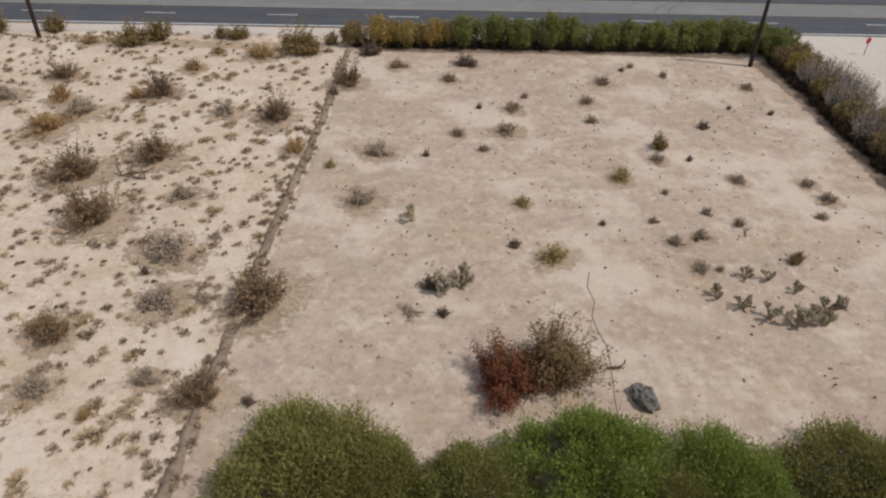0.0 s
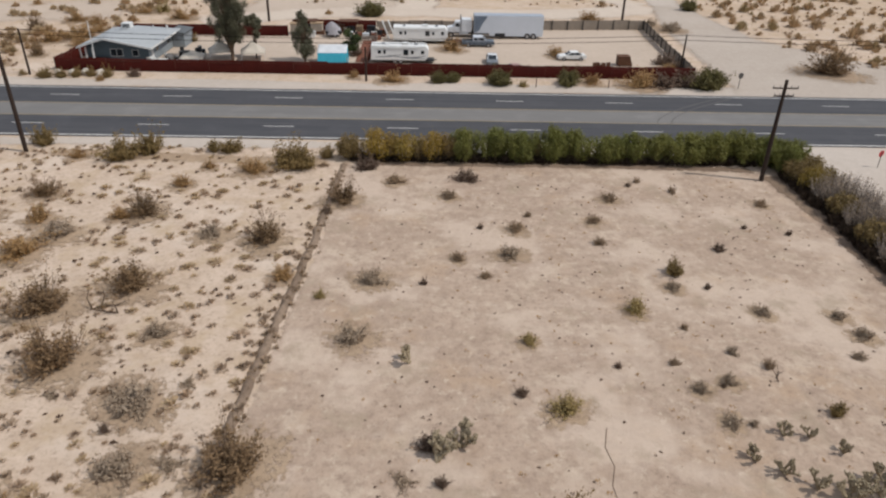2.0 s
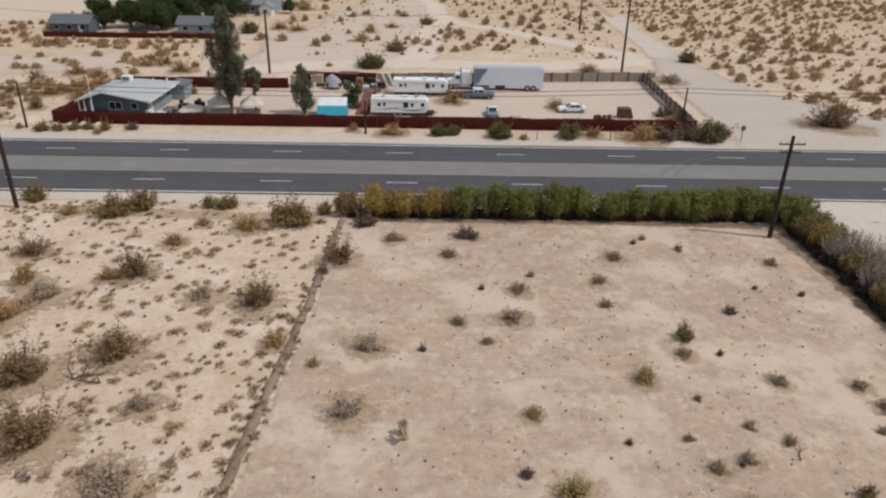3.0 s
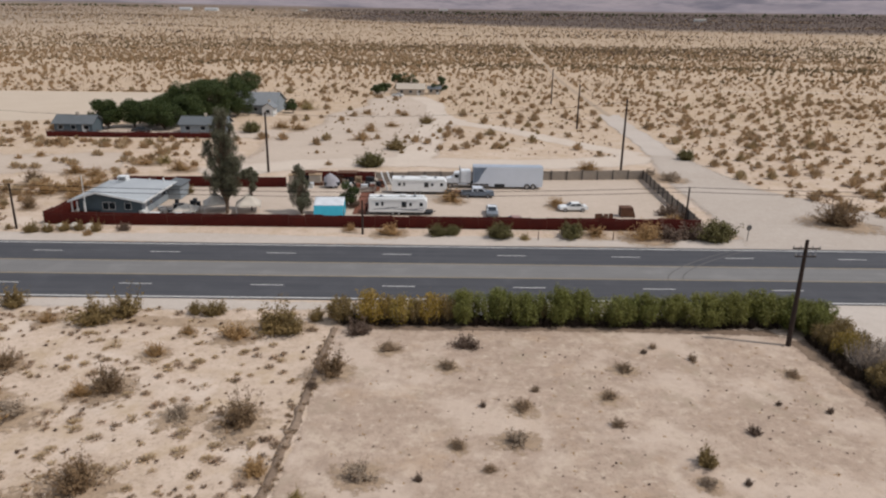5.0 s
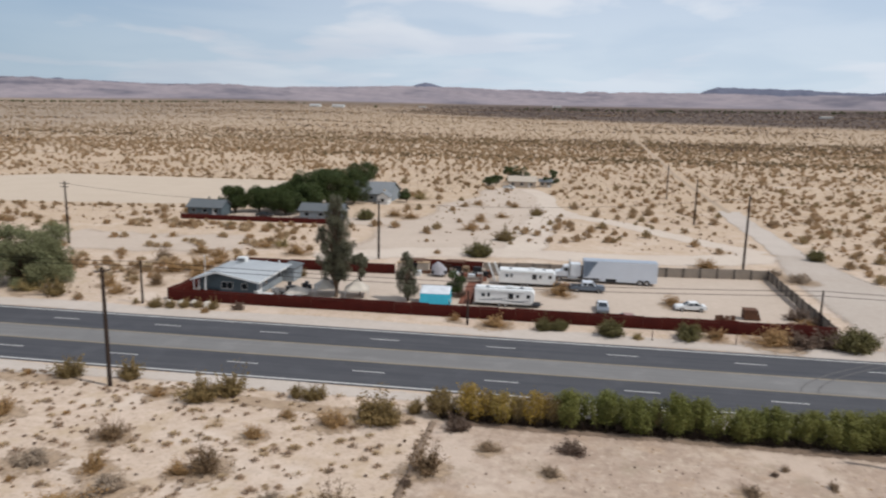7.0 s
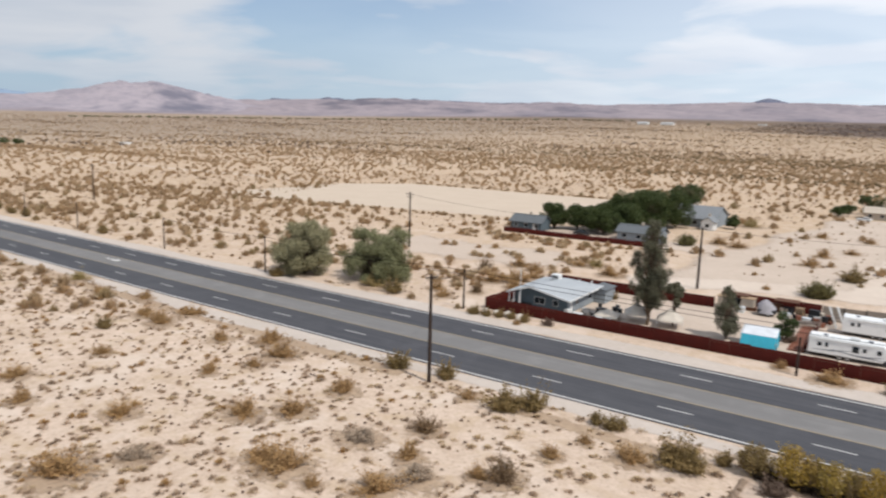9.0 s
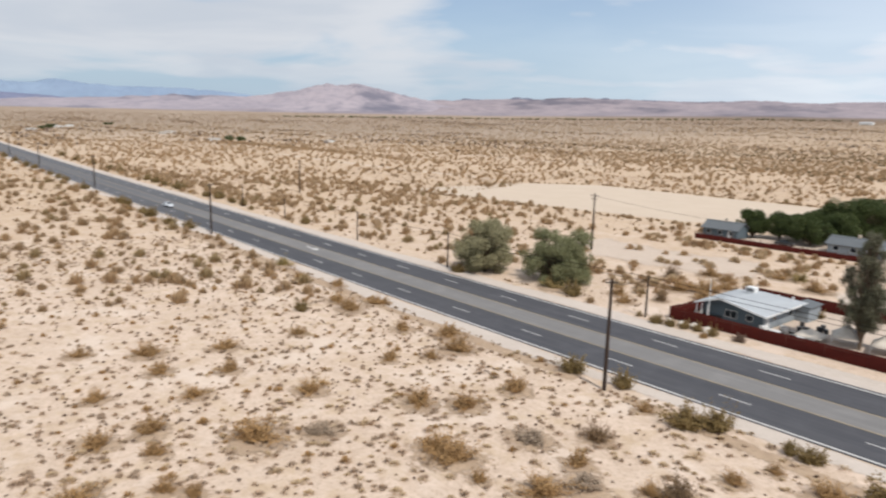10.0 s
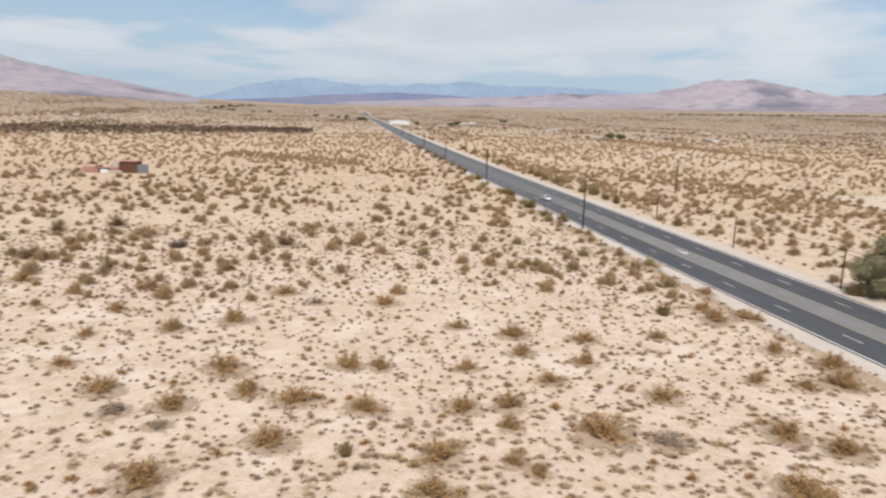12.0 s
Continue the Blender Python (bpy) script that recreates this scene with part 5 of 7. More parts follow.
def tent(label, x, y, w, h, turn, mats):
    t = thing("canopy_tent", label, "tent", "canopy tents", (x, y, 0), turn)
    for sx in (-1, 1):
        for sy in (-1, 1):
            part("leg", cyl(bmesh.new(), (sx * w / 2, sy * w / 2, 0), (sx * w / 2, sy * w / 2, h * 0.42), 0.025, 0.025, 6), M_trim, t)
    k = w / 2 + 0.12
    corners = [(-k, -k), (k, -k), (k, k), (-k, k)]
    for i in range(4):
        (xa, ya), (xb, yb) = corners[i], corners[(i + 1) % 4]
        V, F = [], []
        n = 6
        for a in range(n + 1):
            s = a / n
            for b in range(n + 1):
                q = b / n
                px, py = xa + (xb - xa) * q, ya + (yb - ya) * q
                z = h * 0.42 + (h * 0.58) * s - 0.14 * math.sin(math.pi * s) * 0.8
                V.append((px * (1 - s), py * (1 - s), z))
        for a in range(n):
            for b in range(n):
                F.append((a * (n + 1) + b, a * (n + 1) + b + 1, (a + 1) * (n + 1) + b + 1, (a + 1) * (n + 1) + b))
        o = part("roof_panel", np_mesh("roof_panel", V, F, mats[i % len(mats)]), mats[i % len(mats)], t)
        md = o.modifiers.new("thick", "SOLIDIFY")
        md.thickness = 0.01
    return t


tent("tan canvas canopy tent with a grey panel", -30.6, 110.4, 3.5, 3.0, 20, (M_canvas, M_canvas_dark, M_canvas_dark, M_canvas))
tent("pale tan canvas canopy tent beside the tree", -25.6, 110.4, 3.5, 2.9, 12, (M_canvas,))
tent("low grey canvas tent beside the house", -34.6, 108.8, 3.4, 1.6, 5, (M_canvas,))

c = thing("covered_boat", "boat on trailer wrapped in a grey cover", "boat", at=(-15.2, 127.3, 0), turn=8)
# tarp sagging over the boat from a high ridge
V, F = [], []
NI, NJ = 18, 14
for i in range(NI + 1):
    u = i / NI * 2 - 1
    ridge = 2.6 - 1.0 * abs(u + 0.15) ** 1.4 + 0.12 * noise.noise((u * 3, 0, 1))
    half = 1.25 * (1 - 0.45 * abs(u) ** 3)
    for j in range(NJ + 1):
        s = j / NJ * 2 - 1
        z = ridge - (ridge - 0.5) * abs(s) ** 1.25 + 0.09 * noise.noise((u * 4, s * 4, 5))
        V.append((u * 1.35 + 0.06 * noise.noise((u * 5, s * 5, 8)), half * math.copysign(abs(s) ** 0.7, s), z))
for i in range(NI):
    for j in range(NJ):
        F.append((i * (NJ + 1) + j, (i + 1) * (NJ + 1) + j, (i + 1) * (NJ + 1) + j + 1, i * (NJ + 1) + j + 1))
part("hull", one_box(-1.4, 1.4, -0.95, 0.95, 0.45, 1.1, bevel=0.1), M_dark, c, "dark hull under the cover")
bm = np_mesh("cover", V, F, M_cover)
part("cover", bm, M_cover, c, "grey cloth cover")
for y in (-0.9, 0.9):
    wheel(c, 0.3, y, 0.34)


def clutter(name, label, cat, x, y, build):
    o = thing(name, label, cat, at=(x, y, 0))
    build(o)
    return o


def f_pallets(o):
    for k in range(9):
        b = bmesh.new()
        for i in range(5):
            box(b, -0.6, 0.6, -0.5 + i * 0.22, -0.38 + i * 0.22, k * 0.2 + 0.14, k * 0.2 + 0.17)
        for i in (-0.5, 0, 0.5):
            box(b, i - 0.05, i + 0.05, -0.5, 0.5, k * 0.2, k * 0.2 + 0.14)
        part("pallet", b, M_wood, o)


clutter("pallet_stack", "tall stack of raw timber pallets", "pallets", -10.6, 128.5, f_pallets)


def f_ramp(o):
    for s in (-0.45, 0.45):
        part("rail", tubes("rail", [([(0.7, s, 0), (-0.5, s, 3.1)], [0.09, 0.09])], M_trim, 5), M_trim, o)
    for k in range(8):
        q = k / 7
        part("rung", tubes("rung", [([(0.64 - q * 1.08, -0.45, 0.15 + q * 2.8), (0.64 - q * 1.08, 0.45, 0.15 + q * 2.8)], [0.08, 0.08])], M_trim, 5), M_trim, o)


clutter("loading_ramp", "white metal loading ramp leaning upright", "ramp", -5.9, 126.2, f_ramp)
clutter("loading_ramp", "white metal ladder frame leaning upright", "ramp", -4.9, 126.9, f_ramp)


def f_bin(o):
    b = one_box(-1.15, 1.15, -0.8, 0.8, 0.15, 1.5)
    for v in b.verts:
        if v.co.x > 0 and v.co.z > 1:
            v.co.x -= 0.5
    part("bin_body", b, M_rust, o)
    part("bin_lid", one_box(-1.2, 0.7, -0.85, 0.85, 1.505, 1.56), M_rust, o)
    for x in (-0.9, 0.9):
        part("skid", one_box(x - 0.08, x + 0.08, -0.8, 0.8, 0, 0.149), M_dark, o)


clutter("waste_bin", "rusty brown steel waste container", "container", 32.9, 110.2, f_bin)


def f_scrap(o):
    b = bmesh.new()
    r = random.Random(5)
    for k in range(9):
        x, y = r.uniform(-1.2, 1.2), r.uniform(-0.6, 0.6)
        box(b, x - 0.3, x + 0.3, y - 0.2, y + 0.2, 0, r.uniform(0.3, 0.8), bevel=0.03)
    part("pile", b, M_rust, o)


clutter("scrap_pile", "small pile of rusty scrap on dirt", "scrap", 29.0, 108.6, f_scrap)
clutter("scrap_pile", "jumble of brown scrap by the fence", "scrap", 38.0, 106.5, f_scrap)


def f_barrel(o):
    b = cyl(bmesh.new(), (0, 0, 0), (0, 0, 0.9), 0.32, 0.32, 14)
    part("drum", b, M_dark, o)
    part("lid", cyl(bmesh.new(), (0, 0, 0.901), (0, 0, 0.94), 0.34, 0.34, 14), M_canvas_dark, o)


for x, y in ((-37.9, 114.0), (-35.2, 114.6), (-37.0, 110.8), (-38.2, 109.0), (-36.6, 107.6), (-34.0, 112.5)):
    clutter("barrel", "dark round barrel standing by the house", "barrel", x, y, f_barrel)


def f_table(o):
    part("tabletop", one_box(-0.9, 0.9, -0.45, 0.45, 0.7, 0.76, bevel=0.01), M_trim, o)
    for x in (-0.8, 0.8):
        for y in (-0.38, 0.38):
            part("leg", one_box(x - 0.03, x + 0.03, y - 0.03, y + 0.03, 0, 0.7), M_trim, o)


for x, y in ((-38.6, 106.4), (-37.0, 105.2), (-35.4, 106.0)):
    clutter("folding_table", "white folding table in the yard", "table", x, y, f_table)


def f_crate(o):
    part("crate_body", one_box(-0.55, 0.55, -0.45, 0.45, 0, 0.9, bevel=0.02), M_trim, o)
    part("lid", one_box(-0.58, 0.58, -0.48, 0.48, 0.905, 0.95), M_tarp_white, o)


for x, y in ((-12.3, 127.2), (-18.9, 126.8), (-32.6, 122.5), (-9.3, 126.0)):
    clutter("crate", "white storage crate on dirt", "crate", x, y, f_crate)


def f_shed(o):
    part("wall", one_box(-1.0, 1.0, -0.8, 0.8, 0, 1.9), M_far_wall, o)
    part("roof", one_box(-1.15, 1.15, -0.95, 0.95, 1.905, 1.98), M_wood, o)


clutter("shed", "small pale garden shed by the back fence", "shed", -18.4, 129.5, f_shed)
clutter("shed", "pale tool shed beside the covered boat", "shed", -21.9, 128.8, f_shed)


def f_lumber(o):
    b = bmesh.new()
    r = random.Random(3)
    for k in range(14):
        a = r.uniform(-0.15, 0.15)
        y, z = r.uniform(-0.7, 0.7), r.uniform(0.05, 0.7)
        v, f = tube_arrays([(-1.9, y - a, z), (1.9, y + a, z + r.uniform(-0.05, 0.4))], [0.07, 0.07], 4)
        vs = [b.verts.new(c) for c in v]
        for q in f:
            b.faces.new([vs[i] for i in q])
    part("timber_heap", b, M_pale_bark, o)


clutter("lumber_pile", "heap of grey timbers and pipes", "lumber", 3.2, 131.0, f_lumber)
clutter("lumber_pile", "heap of old timbers by the back fence", "lumber", -6.0, 130.6, f_lumber)
clutter("lumber_pile", "heap of red-brown boards by the divider", "lumber", -9.0, 124.2, f_lumber)

deck = thing("board_walk", "red-brown board walk between the yard halves", "deck", at=(-8.6, 0, 0))
plank_me = bpy.data.meshes.new("plank")
b = one_box(-0.95, 0.95, -0.13, 0.13, 0.05, 0.16, bevel=0.01)
b.to_mesh(plank_me)
b.free()
plank_me.materials.append(M_redwood)
for k in range(50):
    o = new("plank", plank_me)
    o.parent = deck
    o.matrix_basis = pose(0.05 * math.sin(k * 2.3), 109.4 + k * 0.29, 0, 0, 0, 1.2 * math.sin(k * 1.7))
for s in (-0.7, 0.7):
    part("bearer", one_box(s - 0.05, s + 0.05, 109.3, 123.8, 0.0, 0.049), M_post, deck)

# stored goods along the back fence
rc = random.Random(17)
for k in range(22):
    x = rc.uniform(-23, -6.5) if k < 13 else rc.uniform(-2.5, 6.5)
    y = rc.uniform(128.8, 131.5)
    w, d, hh = rc.uniform(0.35, 0.9), rc.uniform(0.3, 0.6), rc.uniform(0.5, 1.6)
    o = thing("storage_box", rc.choice(("dark stored bin by the back fence", "pale stored box by the back fence", "brown stored crate by the back fence")), "box", "stored boxes", (x, y, 0), rc.uniform(-25, 25))
    mt = {"d": M_dark, "p": M_far_wall, "b": M_rust}[o["label"][0]]
    part("box_body", one_box(-w, w, -d, d, 0, hh, bevel=0.04), mt, o)
    part("lid", one_box(-w * 1.03, w * 1.03, -d * 1.03, d * 1.03, hh + 0.003, hh + 0.06, bevel=0.01), mt, o)
for k in range(30):
    if k < 17:
        x, y = rc.uniform(-41, -33.5), rc.uniform(105.5, 112.5)
    else:
        x, y = rc.uniform(-11.5, -6.2), rc.uniform(124.5, 131)
    w, d, hh = rc.uniform(0.2, 0.6), rc.uniform(0.2, 0.45), rc.uniform(0.3, 1.1)
    lab, mt = rc.choice((("dark plastic tub among yard clutter", M_dark), ("white plastic tub among yard clutter", M_trim), ("grey canvas bundle among yard clutter", M_canvas_dark), ("white plastic bin among yard clutter", M_white)) if k < 17 else
                        (("rust-brown crate among yard clutter", M_rust), ("red-brown wooden box among yard clutter", M_redwood), ("white plastic bin among yard clutter", M_trim), ("dark plastic tub among yard clutter", M_dark)))
    o = thing("storage_tub", lab, "tub", "yard tubs", (x, y, 0), rc.uniform(-40, 40))
    b = one_box(-w, w, -d, d, 0, hh, bevel=0.05)
    for v in b.verts:
        if v.co.z < hh * 0.5:
            v.co.x, v.co.y = v.co.x * 0.86, v.co.y * 0.86
    part("tub_body", b, mt, o)
    part("rim", one_box(-w * 1.06, w * 1.06, -d * 1.06, d * 1.06, hh + 0.002, hh + 0.05, bevel=0.01), mt, o)
o = thing("flatbed_trailer", "low dark flatbed trailer beside the pickup", "trailer", at=(7.6, 123.3, 0))
part("deck", one_box(-1.8, 1.5, -0.9, 0.9, 0.5, 0.62, bevel=0.02), M_rust, o)
part("drawbar", one_box(1.5, 2.6, -0.06, 0.06, 0.45, 0.55), M_dark, o)
part("headboard", one_box(-1.8, -1.72, -0.9, 0.9, 0.62, 1.1), M_dark, o)
for y in (-0.95, 0.95):
    wheel(o, 0.0, y, 0.32)
for x, y in ((-20.3, 130.6), (-12.8, 130.9)):
    o = thing("lean_to", "open lean-to with a dark sheet roof", "shelter", "lean-tos", (x, y, 0))
    for sx in (-1.6, 1.6):
        for sy in (-1.0, 1.0):
            part("post", one_box(sx - 0.05, sx + 0.05, sy - 0.05, sy + 0.05, 0, 2.1), M_post, o)
    b = bmesh.new()
    prism(b, [(-1.8, 2.12), (1.8, 2.12), (1.8, 2.18), (-1.8, 2.18)], -1.2, 1.2)
    part("roof", b, M_rust, o)

# grey boulder and hose on the lot
b = bmesh.new()
bmesh.ops.create_icosphere(b, subdivisions=4, radius=1)
for v in b.verts:
    n = 0.22 * noise.fractal(v.co * 1.6, 0.8, 2.0, 4)
    v.co = Vector((v.co.x * (0.62 + n), v.co.y * (0.98 + n), 0.24 + v.co.z * (0.5 + n)))
    v.co.z = max(v.co.z, -0.03)
me = bpy.data.meshes.new("boulder")
b.to_mesh(me)
b.free()
me.materials.append(M_grey_rock)
o = tagged(new("boulder", me), "rough dark grey boulder lying on sand", "boulder")
o.matrix_basis = pose(13.3, 18.2, 0, 0, 0, 20) @ Matrix.Diagonal((0.85, 0.9, 1, 1))
b = bmesh.new()
bmesh.ops.create_icosphere(b, subdivisions=3, radius=1)
for v in b.verts:
    n = 0.2 * noise.fractal(v.co * 1.4, 0.8, 2.0, 3)
    v.co = Vector((v.co.x * (0.62 + n), v.co.y * (0.55 + n), max(0.38 + v.co.z * (0.55 + n), -0.03)))
rock_me = bpy.data.meshes.new("boulder")
b.to_mesh(rock_me)
b.free()
rock_me.materials.append(M_rock)
for i, (x, y, k) in enumerate(((-51.0, 99.8, 0.9), (-48.9, 99.6, 1.0), (-47.2, 99.9, 1.05), (-45.0, 99.6, 1.0), (-44.6, 98.3, 0.8))):
    o = tagged(new("boulder", rock_me), "pale rounded boulder in front of the red fence", "boulder", "pale boulders")
    o.matrix_basis = pose(x, y, 0, 0, 0, 70 * i) @ Matrix.Diagonal((k, k, k * 0.9, 1))
bp2 = [(-0.5, 0.1, 0.03), (-0.15, 0, 0.16), (0.2, 0.05, 0.12), (0.45, 0.2, 0.3), (0.5, 0.25, 0.52)]
o = tagged(new("dead_branch", tubes("dead_branch", [(bp2, [0.07, 0.08, 0.07, 0.05, 0.02]), ([(0.2, 0.05, 0.12), (0.3, -0.2, 0.3), (0.32, -0.25, 0.5)], [0.05, 0.035, 0.015]), ([(-0.15, 0, 0.16), (0.0, 0.25, 0.05)], [0.06, 0.03])], M_rust, 6)), "rust-brown forked dead branch on sand", "branch")
o.location = (12.3, 20.4, 0)
for x, y, tw, k in ((-21.3, 40.2, 10, 1.5), (-19.2, 39.9, 170, 1.2), (24.0, 33.0, 60, 0.8), (-60.5, 6.0, 30, 1.3), (-48.0, -5.5, 100, 1.0)):
    o = tagged(new("dead_branch", tubes("dead_branch", [([(0, 0, 0), (0.5, 0.15, 0.12), (1.1, 0.1, 0.1), (1.7, 0.3, 0.22)], [0.05, 0.045, 0.035, 0.012]), ([(0.5, 0.15, 0.12), (0.6, 0.5, 0.45), (0.5, 0.75, 0.8)], [0.04, 0.028, 0.01]), ([(0.1, 0, 0.05), (-0.1, 0.25, 0.5), (0.05, 0.3, 0.95)], [0.045, 0.03, 0.01]), ([(1.1, 0.1, 0.1), (1.4, -0.3, 0.3)], [0.03, 0.01])], M_bark, 5)), "bare grey-brown dead branch on sand", "branch", "dead branches")
    o.matrix_basis = pose(x, y, 0, 0, 0, tw) @ Matrix.Diagonal((k, k, k, 1))
hp = [(12.4, 28.9, 0.02), (12.0, 27.4, 0.02), (12.2, 26.0, 0.02), (11.8, 24.7, 0.02), (11.9, 23.4, 0.02),
      (12.15, 22.2, 0.02), (12.1, 21.0, 0.02), (11.95, 19.6, 0.02), (11.8, 18.4, 0.02), (11.7, 17.0, 0.02)]
tagged(new("hose", tubes("hose", [(hp, [0.03] * len(hp))], M_berm, 5)), "thin brown irrigation hose lying on sand", "hose")

# ---- plants ----
def bush_mesh(name, seed, leaf_mat, n_stem=16, n_leaf=420, leaf=0.075, flat=0.75, airy=0.5, heart=0.35, wispy=0.25):
    """A desert shrub one metre wide: stems fanned from the root, small leaves from near the ground to the wispy tips. Returns stems, leaves."""
    r = np.random.default_rng(seed)
    st, curve = [], []
    lob = r.uniform(0, 2 * math.pi, 3)
    for i in range(n_stem):
        a, t = r.uniform(0, 2 * math.pi), r.uniform(0.08, 1.0) ** 0.65
        wisp = r.uniform(1.1, 1.5) if r.random() < wispy else r.uniform(0.7, 1.05)
        lobe = 1 + 0.22 * math.sin(2 * a + lob[0]) + 0.14 * math.sin(3 * a + lob[1])
        reach, top = 0.46 * t * lobe * wisp, flat * (1.0 - 0.68 * t * t) * wisp * (1 + 0.15 * math.sin(2 * a + lob[2]))
        root = np.array([r.normal() * 0.05, r.normal() * 0.05, -0.02])
        e = np.array([math.cos(a) * reach, math.sin(a) * reach, max(top, 0.08)])
        mid = e * np.array([0.6, 0.6, 0.45]) + r.normal(size=3) * 0.025
        st.append(([tuple(root), tuple(mid), tuple(e)], [0.007, 0.0045, 0.0015]))
        curve.append((root, mid, e))
    k = r.integers(0, n_stem, n_leaf)
    q = (0.14 + 0.86 * r.random(n_leaf)[:, None]) ** (airy + 0.25)
    q = np.where(r.random(n_leaf)[:, None] < heart, q * 0.55, q)
    P0, P1, P2 = (np.array([curve[i][m] for i in k]) for m in range(3))
    C = np.where(q < 0.5, P0 + (P1 - P0) * q * 2, P1 + (P2 - P1) * (q - 0.5) * 2) + r.normal(size=(n_leaf, 3)) * (0.05 - 0.02 * q)
    C[:, 2] = np.maximum(C[:, 2], 0.02)
    V, F = leaf_quads(C, leaf, r, 2.6, 0.6)
    return tubes("branchwork", st, M_bark, 3), np_mesh("foliage", V, F, leaf_mat)


KINDS = {
    "a": ("creosote_bush", "airy olive-brown creosote bush on sand", [bush_mesh("a", 100 + i, L_creosote, 70, 3000, 0.023, 0.86, 0.6) for i in range(4)], 1.0),
    "c": ("desert_shrub", "rounded dry brown desert shrub on sand", [bush_mesh("c", 200 + i, L_brown, 56, 2600, 0.024, 0.64, 0.7) for i in range(4)], 1.0),
    "b": ("dry_shrub", "small rounded grey-brown dry shrub on sand", [bush_mesh("b", 250 + i, L_taupe, 70, 2800, 0.024, 0.55, 0.85, 0.25, 0.05) for i in range(4)], 1.0),
    "k": ("dense_shrub", "dense rounded dark green shrub on sand", [bush_mesh("k", 450 + i, L_dense, 140, 7000, 0.024, 0.6, 0.95, 0.2, 0.03) for i in range(2)], 1.15),
    "w": ("bursage_bush", "low grey bursage bush on sand", [bush_mesh("w", 300 + i, L_grey, 56, 2500, 0.025, 0.5, 0.8, 0.3, 0.1) for i in range(4)], 1.0),
    "g": ("green_shrub", "olive-green desert shrub standing on sand", [bush_mesh("g", 400 + i, L_green, 70, 4000, 0.027, 0.62, 0.9, 0.3, 0.12) for i in range(4)], 1.32),
    "y": ("yellow_shrub", "yellow-green rabbitbrush shrub on sand", [bush_mesh("y", 500 + i, L_yellow, 50, 2300, 0.026, 0.62, 0.75) for i in range(3)], 1.0),
    "d": ("low_brush", "small dark clump of low brush on sand", [bush_mesh("d", 600 + i, L_dark, 40, 2100, 0.028, 0.55, 0.8, 0.3, 0.08) for i in range(3)], 1.0),
    "f": ("flat_brush", "flat patch of grey dry brush on sand", [bush_mesh("f", 700 + i, L_grey, 20, 900, 0.03, 0.2, 0.8) for i in range(2)], 1.0),
}


def litter_mesh(seed):
    """A thin patch of dry litter with a ragged rim, 1.5 m across."""
    V, F, C = [(0, 0, 0.03)], [], [0.75]
    for k, (q, c) in enumerate(((0.35, 0.7), (0.7, 0.4), (1.0, 0.0))):
        for i in range(20):
            a = 2 * math.pi * i / 20
            d = 0.78 * q * (1 + 0.3 * noise.noise((math.cos(a) * 1.5 + seed, math.sin(a) * 1.5, q)))
            V.append((d * math.cos(a), d * math.sin(a), 0.03 - 0.015 * q))
            C.append(c)
    for i in range(20):
        F.append((0, 1 + i, 1 + (i + 1) % 20))
        for k in range(2):
            F.append((1 + k * 20 + i, 1 + k * 20 + 20 + i, 1 + k * 20 + 20 + (i + 1) % 20, 1 + k * 20 + (i + 1) % 20))
    me = bpy.data.meshes.new("dry_litter")
    me.from_pydata(V, [], F)
    at = me.attributes.new("cover", "FLOAT", "POINT")
    at.data.foreach_set("value", C)
    me.materials.append(M_litter)
    return me


LITTER = [litter_mesh(k * 3.7) for k in range(4)]
taken = []


def plant(kind, x, y, width):
    name, label, meshes, tall = KINDS[kind]
    st, fo = meshes[len(taken) % len(meshes)]
    r = random.Random(len(taken) * 13 + 5)
    e = thing(name, label, "shrub", name.replace("_", " ") + "s", (x, y, 0), r.uniform(0, 360))
    w = width * 1.18
    e.scale = (w, w, (0.5 * w + 0.5) * tall * r.uniform(0.85, 1.15))
    part("branchwork", st, M_bark, e)
    part("foliage", fo, None, e)
    if kind in "abcwy" and width > 1.2:
        li = part("dry_litter", LITTER[len(taken) % 4], None, e, "tan dry litter on the sand")
        li.scale = (1.3, 1.05, 1.0)
    taken.append((x, y, width))


# shrubs on the fenced-off lot
for kind, x, y, width in (("d", -4.1, 66.3, 3.1), ("b", -1.2, 62.9, 1.9), ("d", 5.9, 63.8, 2.8), ("b", 4.1, 59.5, 1.7), ("a", -5.7, 58.4, 3.1), ("d", -7, 56, 1.2), ("w", 8.8, 48.5, 2.2),
                          ("b", 4.6, 47.7, 1.3), ("b", 9.8, 53, 1.8), ("d", 6.7, 53.2, 0.7), ("b", 11.1, 55.7, 0.8), ("w", -2, 44.4, 2.5), ("d", 1.9, 44, 0.8), ("y", -5.6, 42.1, 1.1),
                          ("w", -2.7, 37.1, 2.6), ("b", 6.6, 45.1, 1.1), ("b", 16.9, 54.7, 1.6), ("b", 19.2, 59.2, 1.7), ("b", 16.5, 50.6, 1.2), ("d", 21.9, 62.7, 0.8), ("b", 23, 63.7, 0.9),
                          ("b", 25.9, 61.4, 1.1), ("d", 26.3, 49.7, 1.3), ("g", 21.4, 45.9, 1.8), ("w", 20.7, 43.7, 1.4), ("d", 23.3, 43.8, 0.7)):
    plant(kind, x, y, width)
